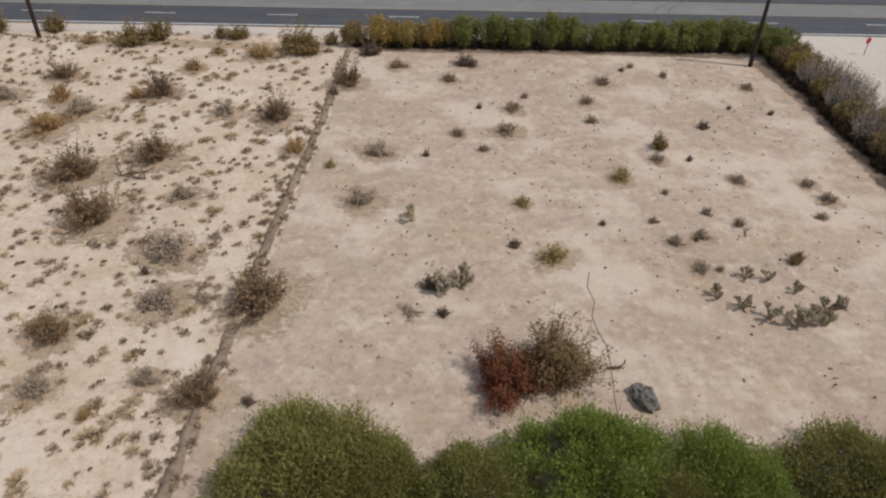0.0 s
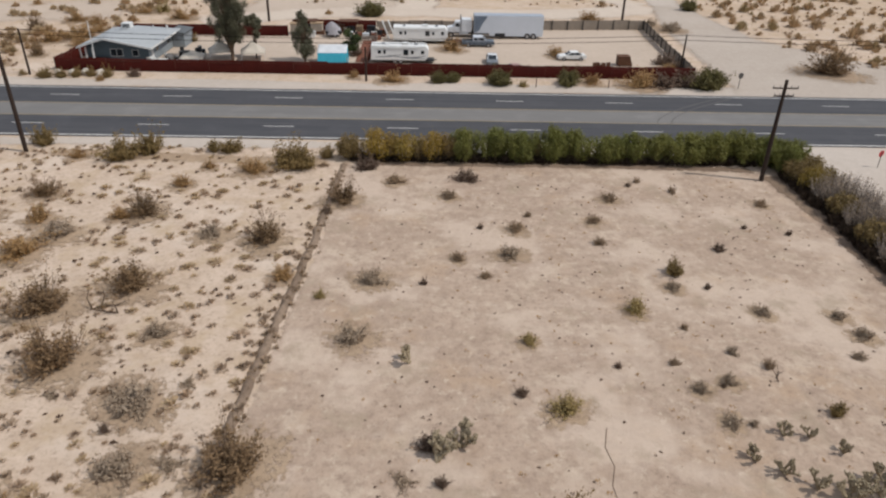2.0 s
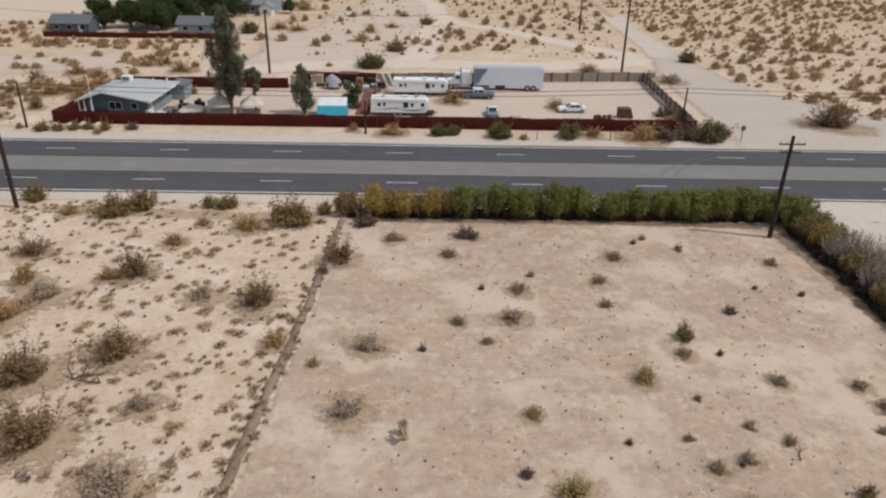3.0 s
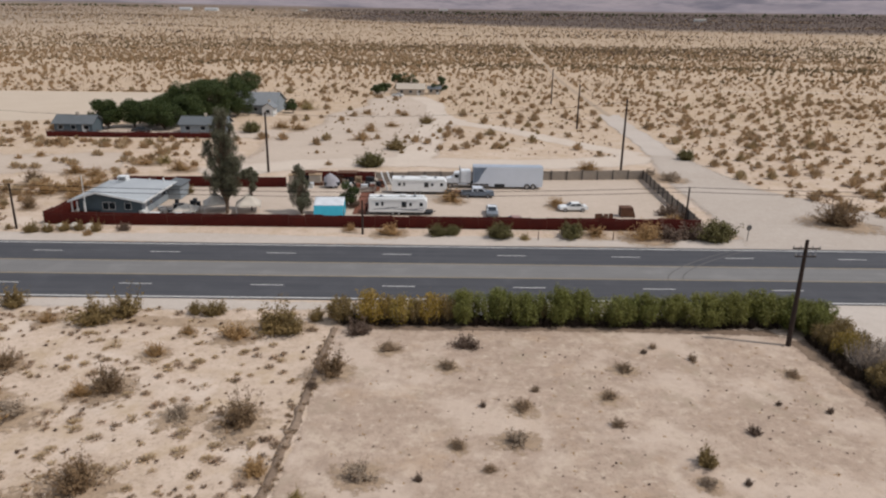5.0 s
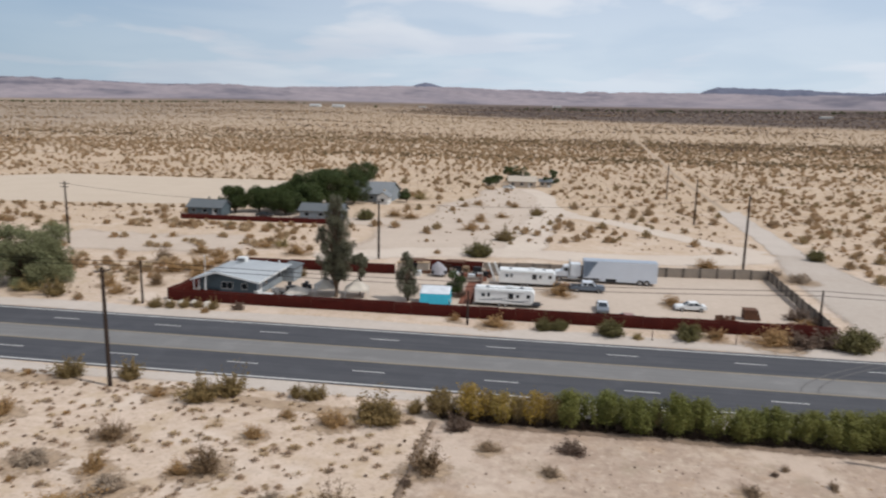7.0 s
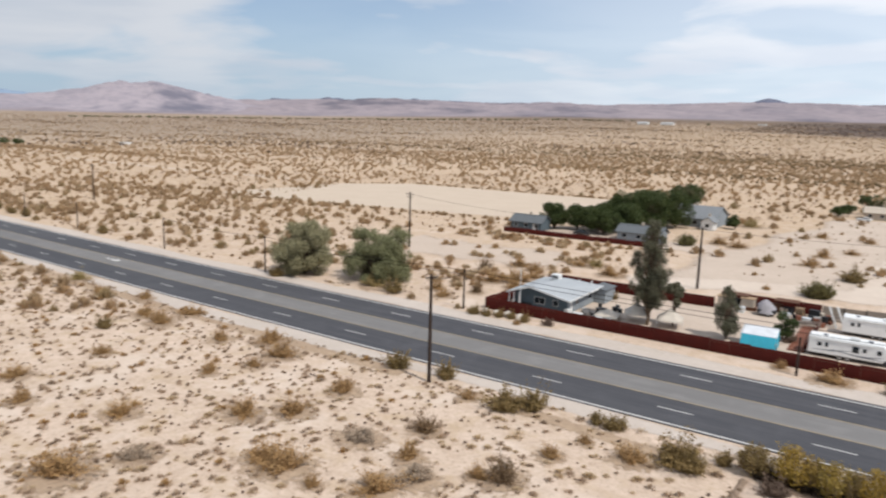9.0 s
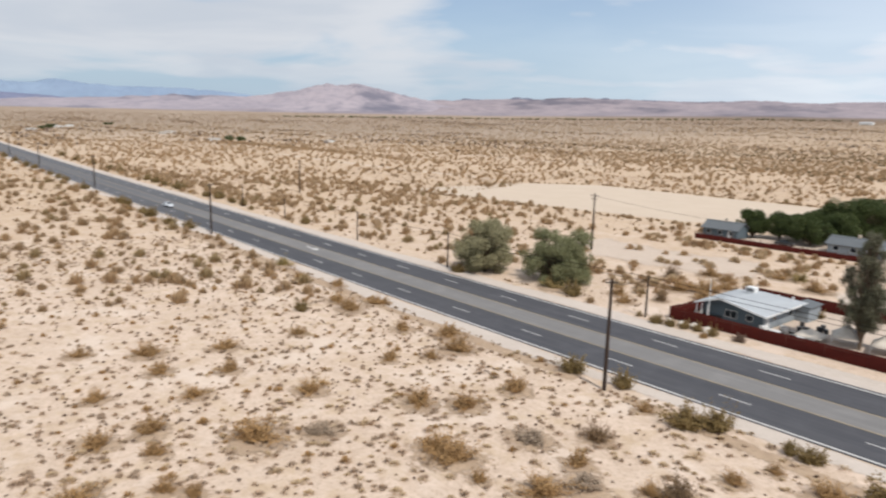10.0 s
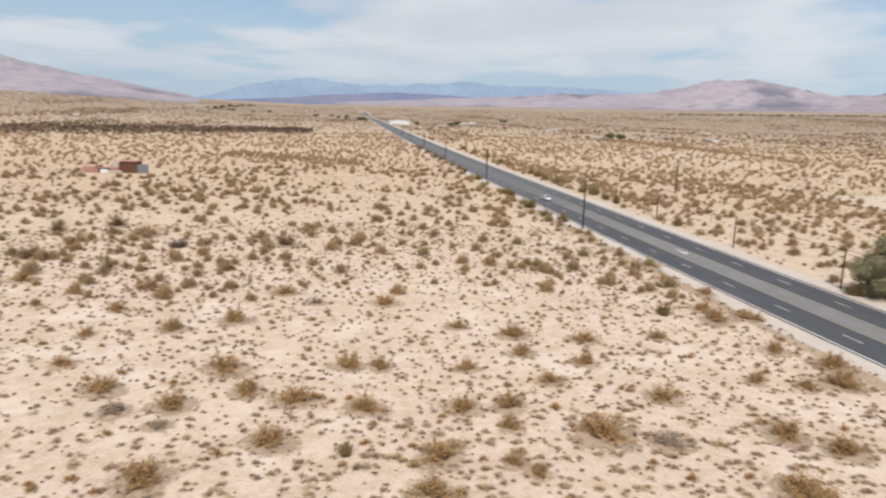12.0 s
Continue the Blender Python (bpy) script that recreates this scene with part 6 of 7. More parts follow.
# shrubs on the fenced-off lot, further on
for kind, x, y, width in (("y", 17, 40.7, 1.8), ("y", 9, 36.8, 1.3), ("d", 7.9, 31.6, 1), ("y", 10.3, 30.3, 2.1), ("b", 33.5, 58.6, 1.5), ("d", 30, 53.8, 0.6), ("d", 33.5, 52.7, 0.7),
                          ("w", 26.1, 40.5, 1.5), ("w", 31.4, 40.1, 1.4), ("w", 22.2, 35.9, 1), ("b", 19.9, 38.6, 0.7), ("b", 18, 34.7, 0.8), ("w", 18.9, 32.1, 1.3), ("w", 20.9, 32.9, 1.4),
                          ("b", 24, 34.4, 1), ("w", 19.7, 29.3, 1.5), ("w", 20.9, 29.2, 0.7), ("g", 26.2, 30.1, 1.2), ("w", 32, 37.8, 1.6), ("w", 30.4, 35.5, 1.1), ("d", 14.3, 34.3, 0.6),
                          ("d", 2.4, 27.3, 1.7), ("d", 3, 24.7, 1), ("f", 1.2, 24.8, 1.5), ("d", 20.4, 32.5, 0.4)):
    plant(kind, x, y, width)
# shrubs on the field beside the lot
for kind, x, y, width in (("a", -33.4, 59, 2.8), ("w", -28.7, 51.3, 3.4), ("a", -22.8, 55.2, 3.1), ("w", -16, 51.3, 2.5), ("a", -11.3, 50.6, 3.5), ("c", -8.8, 44.8, 2), ("a", -19.5, 43.1, 3.6),
                          ("a", -24.5, 40.2, 4), ("w", -15.7, 37.4, 2.1), ("a", -20.9, 34.1, 3.9), ("w", -14.8, 30.5, 3.6), ("c", -24.6, 54.5, 1.9), ("c", -21.6, 61.5, 2.1), ("c", -15.6, 65.3, 3.1),
                          ("c", -20.2, 66, 1.5)):
    plant(kind, x, y, width)
# shrubs on the field beside the lot, further on
for kind, x, y, width in (("c", -34.5, 68.2, 1.7), ("f", -11, 25.9, 1.8), ("w", -13.7, 25.5, 2.7), ("d", -15.5, 28.4, 0.8), ("a", -7.7, 25.6, 3.9), ("a", -18.6, 22.6, 2.2), ("f", -12.2, 32.5, 1.4),
                          ("f", -19.9, 31.3, 1.1), ("a", -9.5, 18.2, 2.6), ("w", -12.5, 19.4, 1.6), ("w", -17.9, 18.7, 2.1), ("c", -19, 22.9, 2.5), ("d", -6.9, 17.9, 0.9), ("c", -14.7, 16.9, 0.8)):
    plant(kind, x, y, width)
# shrubs along both verges of the road
for kind, x, y, width in (("g", -39.8, 72.1, 2.9), ("g", -30, 68.4, 4.2), ("g", -27.6, 70, 3.3), ("g", -21, 70.7, 1.8), ("g", -19.1, 70.5, 2.7), ("g", -12.4, 66.8, 3.8), ("g", -10.8, 66.6, 3.6),
                          ("g", -8.7, 69.4, 2), ("g", -46.2, 71.3, 3.2), ("y", -119.2, 72.6, 3.8), ("c", -98.2, 71.9, 2.6), ("c", -107, 69.4, 2.4), ("c", -84.5, 70.4, 3), ("g", -171.5, 74.2, 3.8),
                          ("g", -181.4, 72.8, 3.8), ("c", -187, 70.4, 3.2), ("g", -198, 73.4, 4.4), ("g", -206, 74, 3.4), ("c", -213, 72.4, 3), ("g", -225.4, 75, 4.8), ("g", -233, 75.6, 3.8),
                          ("g", -282, 77, 4.2), ("c", -290, 76.2, 3.4), ("g", -316, 78.4, 4.4), ("g", -330, 78.8, 3.8), ("g", -350, 79.6, 3.8)):
    plant(kind, x, y, width)
# shrubs along both verges of the road, further on
for kind, x, y, width in (("c", -368, 80.2, 4.2), ("g", -390, 81, 4.2), ("g", -407, 80.5, 5), ("g", -450, 83, 5), ("g", -490, 84, 5.4), ("c", -520, 86, 5), ("c", -152, 102.6, 3),
                          ("g", -164.3, 103.4, 3.4), ("c", -176, 104.4, 3), ("g", -208, 105.7, 3.6), ("g", -217, 106, 3.2), ("g", -231, 107.2, 5.2), ("g", -238, 105.8, 3.8), ("c", -252, 105.6, 3.4),
                          ("g", -262, 106.2, 4.2), ("g", -268, 106.8, 4.8), ("g", -284, 107, 3.8), ("g", -296, 107.6, 4.2), ("g", -310, 109, 4.6), ("c", -326, 108.4, 3.8), ("g", -350, 109.6, 4.8),
                          ("g", -372, 111, 4.4), ("g", -410, 112.8, 4.8), ("g", -450, 114.6, 5), ("g", -499, 117.4, 5.6)):
    plant(kind, x, y, width)
# shrubs on the open desert to the west
for kind, x, y, width in (("c", -52.2, 34.6, 4.6), ("w", -50, 39.7, 3.1), ("c", -38.7, 45.9, 4.1), ("c", -49.9, 51.2, 3.4), ("c", -46.3, 54.5, 3.4), ("c", -46.3, 61.9, 3.1), ("w", -37, 54, 3.5),
                          ("c", -30.1, 48, 3.8), ("c", -59.2, 44, 3.1), ("c", -77.7, 52.8, 2.3), ("c", -77.7, 42.7, 3), ("c", -62.3, 56.7, 2.2), ("c", -65.4, 68.8, 3.9), ("c", -59.9, 65.7, 3.9),
                          ("c", -84, 65.2, 3.7), ("c", -84, 71.4, 2), ("c", -69.9, 39.8, 2.5), ("c", -80.7, 34.2, 3.3), ("c", -73.9, 33.4, 2.6), ("c", -84.7, 27.7, 2.4), ("c", -97.3, 19.4, 3.5),
                          ("c", -71.9, 12.8, 3.1)):
    plant(kind, x, y, width)
# shrubs on the open desert to the west, further on
for kind, x, y, width in (("c", -71.4, 16.2, 2.5), ("c", -60.4, 13.8, 3), ("c", -59.4, 23.1, 3), ("c", -59.5, 27.8, 2.9), ("c", -54.8, 26.6, 2), ("c", -50.2, 19.1, 3.4), ("c", -48.3, 25.1, 1.8),
                          ("c", -46.4, 26.6, 1.8), ("c", -69.7, 25.7, 2.3), ("c", -65.1, 33.9, 2.4), ("c", -31.4, 53.8, 2.4), ("c", -34.7, 45.3, 1.6), ("c", -59.9, 61.2, 2.1), ("c", -89.3, 66.1, 3.1),
                          ("c", -71, 65.3, 2.7), ("g", -87.5, 58.9, 2.4), ("c", -40.8, 46, 3.4), ("c", -44.6, 17.8, 3), ("g", -51.6, 11.4, 1.6), ("c", -54.8, 5, 3.4), ("c", -63.2, 7, 3.2),
                          ("c", -66.1, 2.2, 2.8)):
    plant(kind, x, y, width)
# shrubs on the open desert to the west, further on
for kind, x, y, width in (("c", -63.4, -4.6, 3.3), ("c", -68.4, -12, 3.4), ("c", -49.6, -4.1, 3.8), ("c", -72.6, -0.5, 3.9), ("c", -87.6, -8.8, 3.1), ("c", -90.9, -1.5, 3.5), ("c", -104.4, 4.7, 3.2),
                          ("d", -142.1, -17.5, 4.6), ("c", -76, -18.1, 2.5), ("c", -97.4, -18, 2.3), ("c", -86.4, -18.8, 2), ("c", -115.7, -36.8, 3.5), ("a", -133, -42.2, 3.6), ("a", -168.5, -35.8, 4.4),
                          ("c", -156.4, -27, 5.4), ("a", -143.3, 3.4, 4.2), ("w", -62.7, -9.5, 2.6), ("w", -59, -4.8, 2), ("a", -161.4, -46.2, 3.9), ("w", -98.5, 9.4, 2.5), ("g", -124.1, -26, 2.2)):
    plant(kind, x, y, width)
# shrubs north of the road
for kind, x, y, width in (("g", -48, 98.9, 1.9), ("g", -46.2, 99.3, 1.8), ("g", -43.7, 98.8, 1.8), ("g", -52.1, 97.9, 2.4), ("g", -50, 98.3, 2), ("c", -44.1, 97, 1.5), ("d", -40.2, 99.5, 2.7),
                          ("c", -9, 100.6, 1.8), ("c", -3.1, 98.9, 3.6), ("k", 3.5, 98.7, 2.9), ("k", 5.5, 99.3, 2.6), ("k", 12, 98.2, 4.2), ("y", 15.4, 97.3, 1.6), ("k", 22, 98.6, 4.2),
                          ("c", 25.6, 99.6, 3.1), ("c", 32.4, 98.3, 5.6), ("d", 36.1, 98.5, 5.6), ("d", 39.4, 98.5, 5.4), ("k", 42.2, 98.2, 5.9), ("d", 39.6, 111.4, 4.2), ("d", 41.2, 108.6, 3.4)):
    plant(kind, x, y, width)
# shrubs north of the road, further on
for kind, x, y, width in (("c", 23, 115.6, 3.4), ("c", 5.6, 118.2, 3.8), ("k", -10.1, 146.8, 6), ("y", -51.8, 146.7, 4), ("g", -6, 166.9, 5.2), ("g", 0.7, 211.2, 4.1), ("y", -38.9, 240.9, 6.2),
                          ("k", -45, 190.2, 5.8), ("k", 59, 159.2, 4.7), ("a", 64.3, 106.7, 7), ("c", 34.2, 145.8, 4.5), ("w", 48.4, 137.1, 5.1), ("w", 45.8, 142.1, 3.7), ("c", -18.4, 231.3, 3.9),
                          ("c", -8.8, 204.4, 3.5), ("c", -6.6, 228.5, 3.2), ("c", -15.2, 180.8, 4.2), ("c", -14.3, 195.2, 3.8), ("c", -38.5, 198.1, 4.5), ("c", -33.4, 195.4, 4.2), ("c", -55.2, 145.3, 3.3)):
    plant(kind, x, y, width)
# shrubs north of the road, further on
for kind, x, y, width in (("c", -64.4, 136.5, 4.1), ("c", -79.9, 152.7, 2.3), ("c", 4.1, 126.6, 2.6), ("c", -18.8, 147.9, 1.6), ("c", -46, 140, 4), ("c", -60, 134, 3.6), ("c", -57, 128, 3.4),
                          ("a", -68, 128, 3.6), ("y", -76, 102.5, 4.4), ("g", -95, 96.9, 3.3), ("g", -70.3, 101, 4.2), ("c", -58, 122.5, 5.6), ("c", -61.4, 119.6, 3.6), ("a", -59.2, 110.4, 2.6),
                          ("c", -55.6, 117.4, 3.4), ("c", -62, 104, 2.6), ("c", -66, 108, 3), ("c", -84, 113, 3), ("g", -38.6, 121.4, 2.2), ("c", 39.6, 108, 2.4), ("d", -9.8, 113.6, 3)):
    plant(kind, x, y, width)


def cholla(x, y, w, seed):
    r = random.Random(seed)
    segs, spines = [], []
    def grow(p, d, length, rad, depth):
        q = p + d * length
        segs.append(([tuple(p), tuple(p.lerp(q, 0.5)), tuple(q)], [rad * 0.8, rad, rad * 0.7]))
        spines.append((p, q, rad))
        if depth:
            for _ in range(r.choice((2, 3))):
                n = (d + Vector((r.uniform(-1, 1), r.uniform(-1, 1), r.uniform(-0.1, 0.9))) * 0.9).normalized()
                grow(q, n, length * r.uniform(0.6, 0.9), rad * 0.85, depth - 1)
    for _ in range(4):
        a = r.uniform(0, 6.28)
        grow(Vector((0, 0, 0)), Vector((math.cos(a) * 0.6, math.sin(a) * 0.6, 0.8)).normalized(), 0.34, 0.08, 3)
    o = thing("cholla_cactus", "straw-coloured branching cholla cactus on sand", "cactus", "cholla cacti", (x, y, 0), r.uniform(0, 360))
    part("branchwork", tubes("branchwork", segs, L_cholla, 6), L_cholla, o)
    C = []
    for p, q, rad in spines:
        for _ in range(16):
            t = r.random()
            C.append(tuple(p.lerp(q, t) + Vector((r.gauss(0, 1), r.gauss(0, 1), r.gauss(0, 1))).normalized() * rad * 1.15))
    V, F = leaf_quads(np.array(C), 0.06, np.random.default_rng(seed), 1.4)
    part("spine_coat", np_mesh("spine_coat", V, F, L_cholla), L_cholla, o)
    o.scale = (w * 0.78, w * 0.78, w * 0.52 + 0.35)
    taken.append((x, y, w))


for i, (x, y, w) in enumerate(((1.1, 34.6, 1.5), (2.8, 26.3, 2.0), (4.1, 27.4, 2.0), (19.9, 26.5, 1.2), (21.1, 25.6, 1.3), (22.4, 24.6, 1.4), (23.6, 24.0, 1.7),
                               (24.6, 24.4, 1.6), (26.1, 25.2, 1.9), (25.0, 27.1, 0.9), (22.3, 28.4, 1.1), (23.7, 28.3, 1.0), (25.4, 24.0, 1.3))):
    cholla(x, y, w, 40 + i)


def foliage_plant(name, label, category, at, blobs, n, leaf, mat, stems, bark, seed, group="", shell=0.5, stretch=1.6, leaf_name="crown"):
    """A leafy plant: stems or trunk with limbs, and a crown of many small leaves round clumps."""
    r = np.random.default_rng(seed)
    o = thing(name, label, category, group, (at[0], at[1], 0))
    part("trunk" if leaf_name == "crown" else "branchwork", tubes("wood", stems, bark, 6), bark, o)
    V, F = leaf_quads(blob_points(n, blobs, r, shell), leaf, r, stretch)
    V[:, 2] = np.maximum(V[:, 2], 0.02)
    part(leaf_name, np_mesh(leaf_name, V, F, mat), mat, o)
    return o


def clumps(n, rx, ry, z0, z1, size, r, power=1.0):
    out = []
    for _ in range(n):
        a, q = r.uniform(0, 2 * math.pi), r.random() ** 0.5
        z = r.uniform(z0, z1)
        k = 1 - 0.35 * abs((z - z0) / (z1 - z0) - 0.45) * power
        s = size * r.uniform(0.65, 1.25)
        out.append((math.cos(a) * rx * q * k, math.sin(a) * ry * q * k, z, s, s, s * r.uniform(0.7, 1.0)))
    return out


def limbs_to(blobs, r, base_r, z_split, thin=0.03, sway=0.1):
    st = []
    for (x, y, z, *_s) in blobs:
        zs = z_split * r.uniform(0.6, 1.0)
        st.append(([(0, 0, zs * 0.5), (x * 0.4 + r.normal() * sway, y * 0.4 + r.normal() * sway, zs + (z - zs) * 0.5), (x, y, z)],
                   [base_r * 0.5, base_r * 0.28, thin]))
    return st


# hedge shrubs: several meshes, copied along the lot's edges
def hedge_proto(seed, mat, h, w, n, leaf, twiggy=0):
    """Upright shoots fanned from several roots, leafy from the knee to the ragged tips."""
    r = np.random.default_rng(seed)
    st, curve = [], []
    shoots = 46 + twiggy
    for i in range(shoots):
        a, t = r.uniform(0, 2 * math.pi), r.random() ** 0.6
        lobe = 1 + 0.2 * math.sin(3 * a + seed)
        root = np.array([math.cos(a) * w * 0.14 * t, math.sin(a) * w * 0.14 * t, -0.05])
        e = np.array([math.cos(a) * w * 0.6 * t * lobe, math.sin(a) * w * 0.6 * t * lobe, h * (1.0 - 0.3 * t * t) * r.uniform(0.8, 1.06)])
        mid = root * 0.4 + e * np.array([0.75, 0.75, 0.5]) + r.normal(size=3) * 0.08
        st.append(([tuple(root), tuple(mid), tuple(e)], [0.035, 0.02, 0.006]))
        curve.append((root, mid, e))
    k = r.integers(0, shoots, n)
    q = (0.1 + 0.9 * r.random(n)[:, None]) ** 0.8
    P0, P1, P2 = (np.array([curve[i][m] for i in k]) for m in range(3))
    C = np.where(q < 0.5, P0 + (P1 - P0) * q * 2, P1 + (P2 - P1) * (q - 0.5) * 2) + r.normal(size=(n, 3)) * (0.2 - 0.05 * q)
    C[:, 2] = np.maximum(C[:, 2], 0.04)
    V, F = leaf_quads(C, leaf, r, 2.4, 0.7)
    return tubes("branchwork", st, M_pale_bark if twiggy else M_bark, 4), np_mesh("foliage", V, F, mat)


HEDGE = {
    "G": ("hedge_shrub", "dense green oleander shrub in a tall hedge", [hedge_proto(800 + i, L_hedge, 3.5, 2.9, 12000, 0.075) for i in range(5)]),
    "Y": ("hedge_shrub", "sparse yellowing shrub in a tall hedge", [hedge_proto(820 + i, L_hedge_y, 3.2, 2.4, 4200, 0.08, 4) for i in range(3)]),
    "O": ("hedge_shrub", "olive brownish shrub in the hedge", [hedge_proto(840 + i, L_green, 2.7, 2.6, 4200, 0.09, 4) for i in range(2)]),
    "T": ("hedge_shrub", "bare grey twiggy shrub in the hedge", [hedge_proto(860 + i, L_grey, 3.4, 3.0, 420, 0.08, 90) for i in range(2)]),
}


def hedge(kind, x, y, s=1.0, sz=1.0):
    name, label, meshes = HEDGE[kind]
    r = random.Random(int(x * 31 + y * 17))
    st, fo = meshes[r.randrange(len(meshes))]
    e = thing(name, label, "hedge shrub", "hedge shrubs", (x, y, 0), r.uniform(0, 360))
    e.scale = (s * r.uniform(0.92, 1.1), s * r.uniform(0.92, 1.1), sz * r.uniform(0.93, 1.06))
    part("branchwork", st, None, e)
    part("foliage", fo, None, e)


for x, k, sx in ((-6.1, "O", 1.0), (-3.3, "Y", 1.25), (-1.8, "O", 0.7), (-0.3, "Y", 1.2), (2.7, "Y", 1.15), (1.2, "O", 0.65), (4.2, "O", 0.6)):
    hedge(k, x, 69.2 + 0.25 * math.sin(x * 3), sx, 0.98)
for i, (sx, sz) in enumerate(((1.0, 0.98), (1.05, 1.0), (1.08, 0.97), (1.0, 1.02), (1.05, 0.9), (1.1, 0.86), (0.95, 0.9), (1.08, 0.84), (1.1, 0.92), (1.0, 0.97), (1.1, 0.93), (1.15, 0.9))):
    hedge("G", 6.0 + i * 2.95 + 0.2 * math.sin(i * 2.7), 69.3 + 0.3 * math.sin(i * 2.1), sx * 1.08, sz)
    if i % 3 == 2:
        hedge("O", 7.5 + i * 2.95, 69.7, 0.7, 0.8)
for x, y, k, s in ((38.6, 69.6, "G", 1.0), (40.3, 68.6, "G", 1.05), (39.4, 66.8, "G", 1.0), (41.2, 66.4, "O", 1.0), (39.8, 64.4, "O", 1.05), (41.6, 63.6, "O", 1.0), (39.9, 61.9, "Y", 0.9),
                   (42.0, 60.6, "T", 1.1), (40.2, 59.3, "T", 1.0), (42.4, 57.9, "T", 1.15), (40.3, 56.6, "O", 1.0), (42.3, 55.2, "T", 1.1), (40.1, 53.9, "T", 1.0), (41.9, 52.4, "T", 1.0),
                   (40.0, 51.0, "O", 1.05), (41.9, 49.4, "O", 1.0), (39.9, 48.0, "T", 1.05), (41.6, 46.2, "O", 1.0), (39.8, 44.4, "O", 1.05), (41.4, 42.4, "T", 1.0), (39.7, 40.4, "O", 1.1), (40.8, 38, "G", 1.0), (39.8, 35.5, "G", 1.0)):
    hedge(k, x, y, s, 0.85)
def mound_proto(seed, mat, h, w, n):
    """A broad dome of fine shoots that all point outwards, with a frayed rim."""
    r = np.random.default_rng(seed)
    st, tips = [], []
    for i in range(150):
        a, t = r.uniform(0, 2 * math.pi), r.random() ** 0.5
        lobe = 1 + 0.16 * math.sin(2 * a + seed) + 0.1 * math.sin(5 * a + seed * 2)
        rise = math.cos(min(t, 0.97) * math.pi / 2) ** 0.75
        e = np.array([math.cos(a) * w / 2 * t * lobe, math.sin(a) * w / 2 * t * lobe, h * (0.16 + 0.84 * rise) * r.uniform(0.85, 1.08)])
        mid = e * np.array([0.5, 0.5, 0.45]) + r.normal(size=3) * 0.06
        st.append(([(0, 0, -0.05), tuple(mid), tuple(e)], [0.03, 0.018, 0.005]))
        tips.append(e)
    T = np.array(tips)[r.integers(0, 150, n)]
    C = T * (0.74 + 0.3 * r.random(n)[:, None] ** 0.7) + r.normal(size=(n, 3)) * 0.3
    C[:, 2] = np.maximum(C[:, 2], 0.05)
    d = C / (np.linalg.norm(C, axis=1, keepdims=True) + 1e-6) + r.normal(size=(n, 3)) * 0.7
    d[:, 2] += 0.5
    d /= np.linalg.norm(d, axis=1, keepdims=True)
    b = np.cross(d, r.normal(size=(n, 3)))
    b /= np.linalg.norm(b, axis=1, keepdims=True) + 1e-9
    ln = (0.2 * r.uniform(0.6, 1.4, n))[:, None]
    V = np.stack([C, C + d * ln * 0.5 + b * 0.03, C + d * ln, C + d * ln * 0.5 - b * 0.03], axis=1).reshape(-1, 3)
    return tubes("branchwork", st, M_bark, 4), np_mesh("foliage", V, np.arange(4 * n).reshape(n, 4), mat)


MOUNDS = {"bright": ("broad domed bright green shrub in the near hedge", [mound_proto(900 + i, L_needle, 2.7, 7.2, 34000) for i in range(2)]),
          "dull": ("broad domed olive-green shrub in the near hedge", [mound_proto(910 + i, L_needle_dull, 2.6, 7.0, 34000) for i in range(2)])}
for i, (x, y, k, sx, sz) in enumerate(((-3.6, 13.0, "dull", 1.08, 1.0), (0.2, 12.4, "dull", 0.7, 0.86), (4.0, 12.0, "dull", 0.8, 0.9), (9.7, 13.2, "bright", 1.0, 1.08), (15.7, 12.2, "bright", 0.86, 0.9),
                                       (13.0, 11.4, "dull", 0.6, 0.8), (21.5, 12.4, "dull", 0.9, 1.0), (26.8, 12.6, "bright", 0.85, 0.95), (32.4, 12.4, "dull", 0.9, 1.0))):
    label, protos = MOUNDS[k]
    st, fo = protos[i % 2]
    e = thing("hedge_shrub", label, "hedge shrub", "near hedge shrubs", (x, y, 0), i * 67)
    e.scale = (sx, sx, sz)
    part("branchwork", st, None, e)
    part("foliage", fo, None, e)

# two large shrubs on the lot
for name, label, x, y, mat, seed, w, h in (("dead_shrub", "dead rust-red shrub on sand", 6.2, 19.2, L_rusty, 31, 4.4, 2.7), ("desert_shrub", "large olive-brown shrub beside a dead one", 8.7, 20.0, L_olive2, 33, 5.2, 3.5)):
    e = thing(name, label, "shrub", at=(x, y, 0), turn=seed * 7)
    e.scale = (w, w, h)
    st, fo = bush_mesh(name, seed, mat, 170, 22000, 0.015, 0.72, 0.8, 0.15)
    part("branchwork", st, M_bark, e)
    part("foliage", fo, mat, e)
taken += [(6.2, 18.6, 3.2), (8.4, 19.6, 4)]

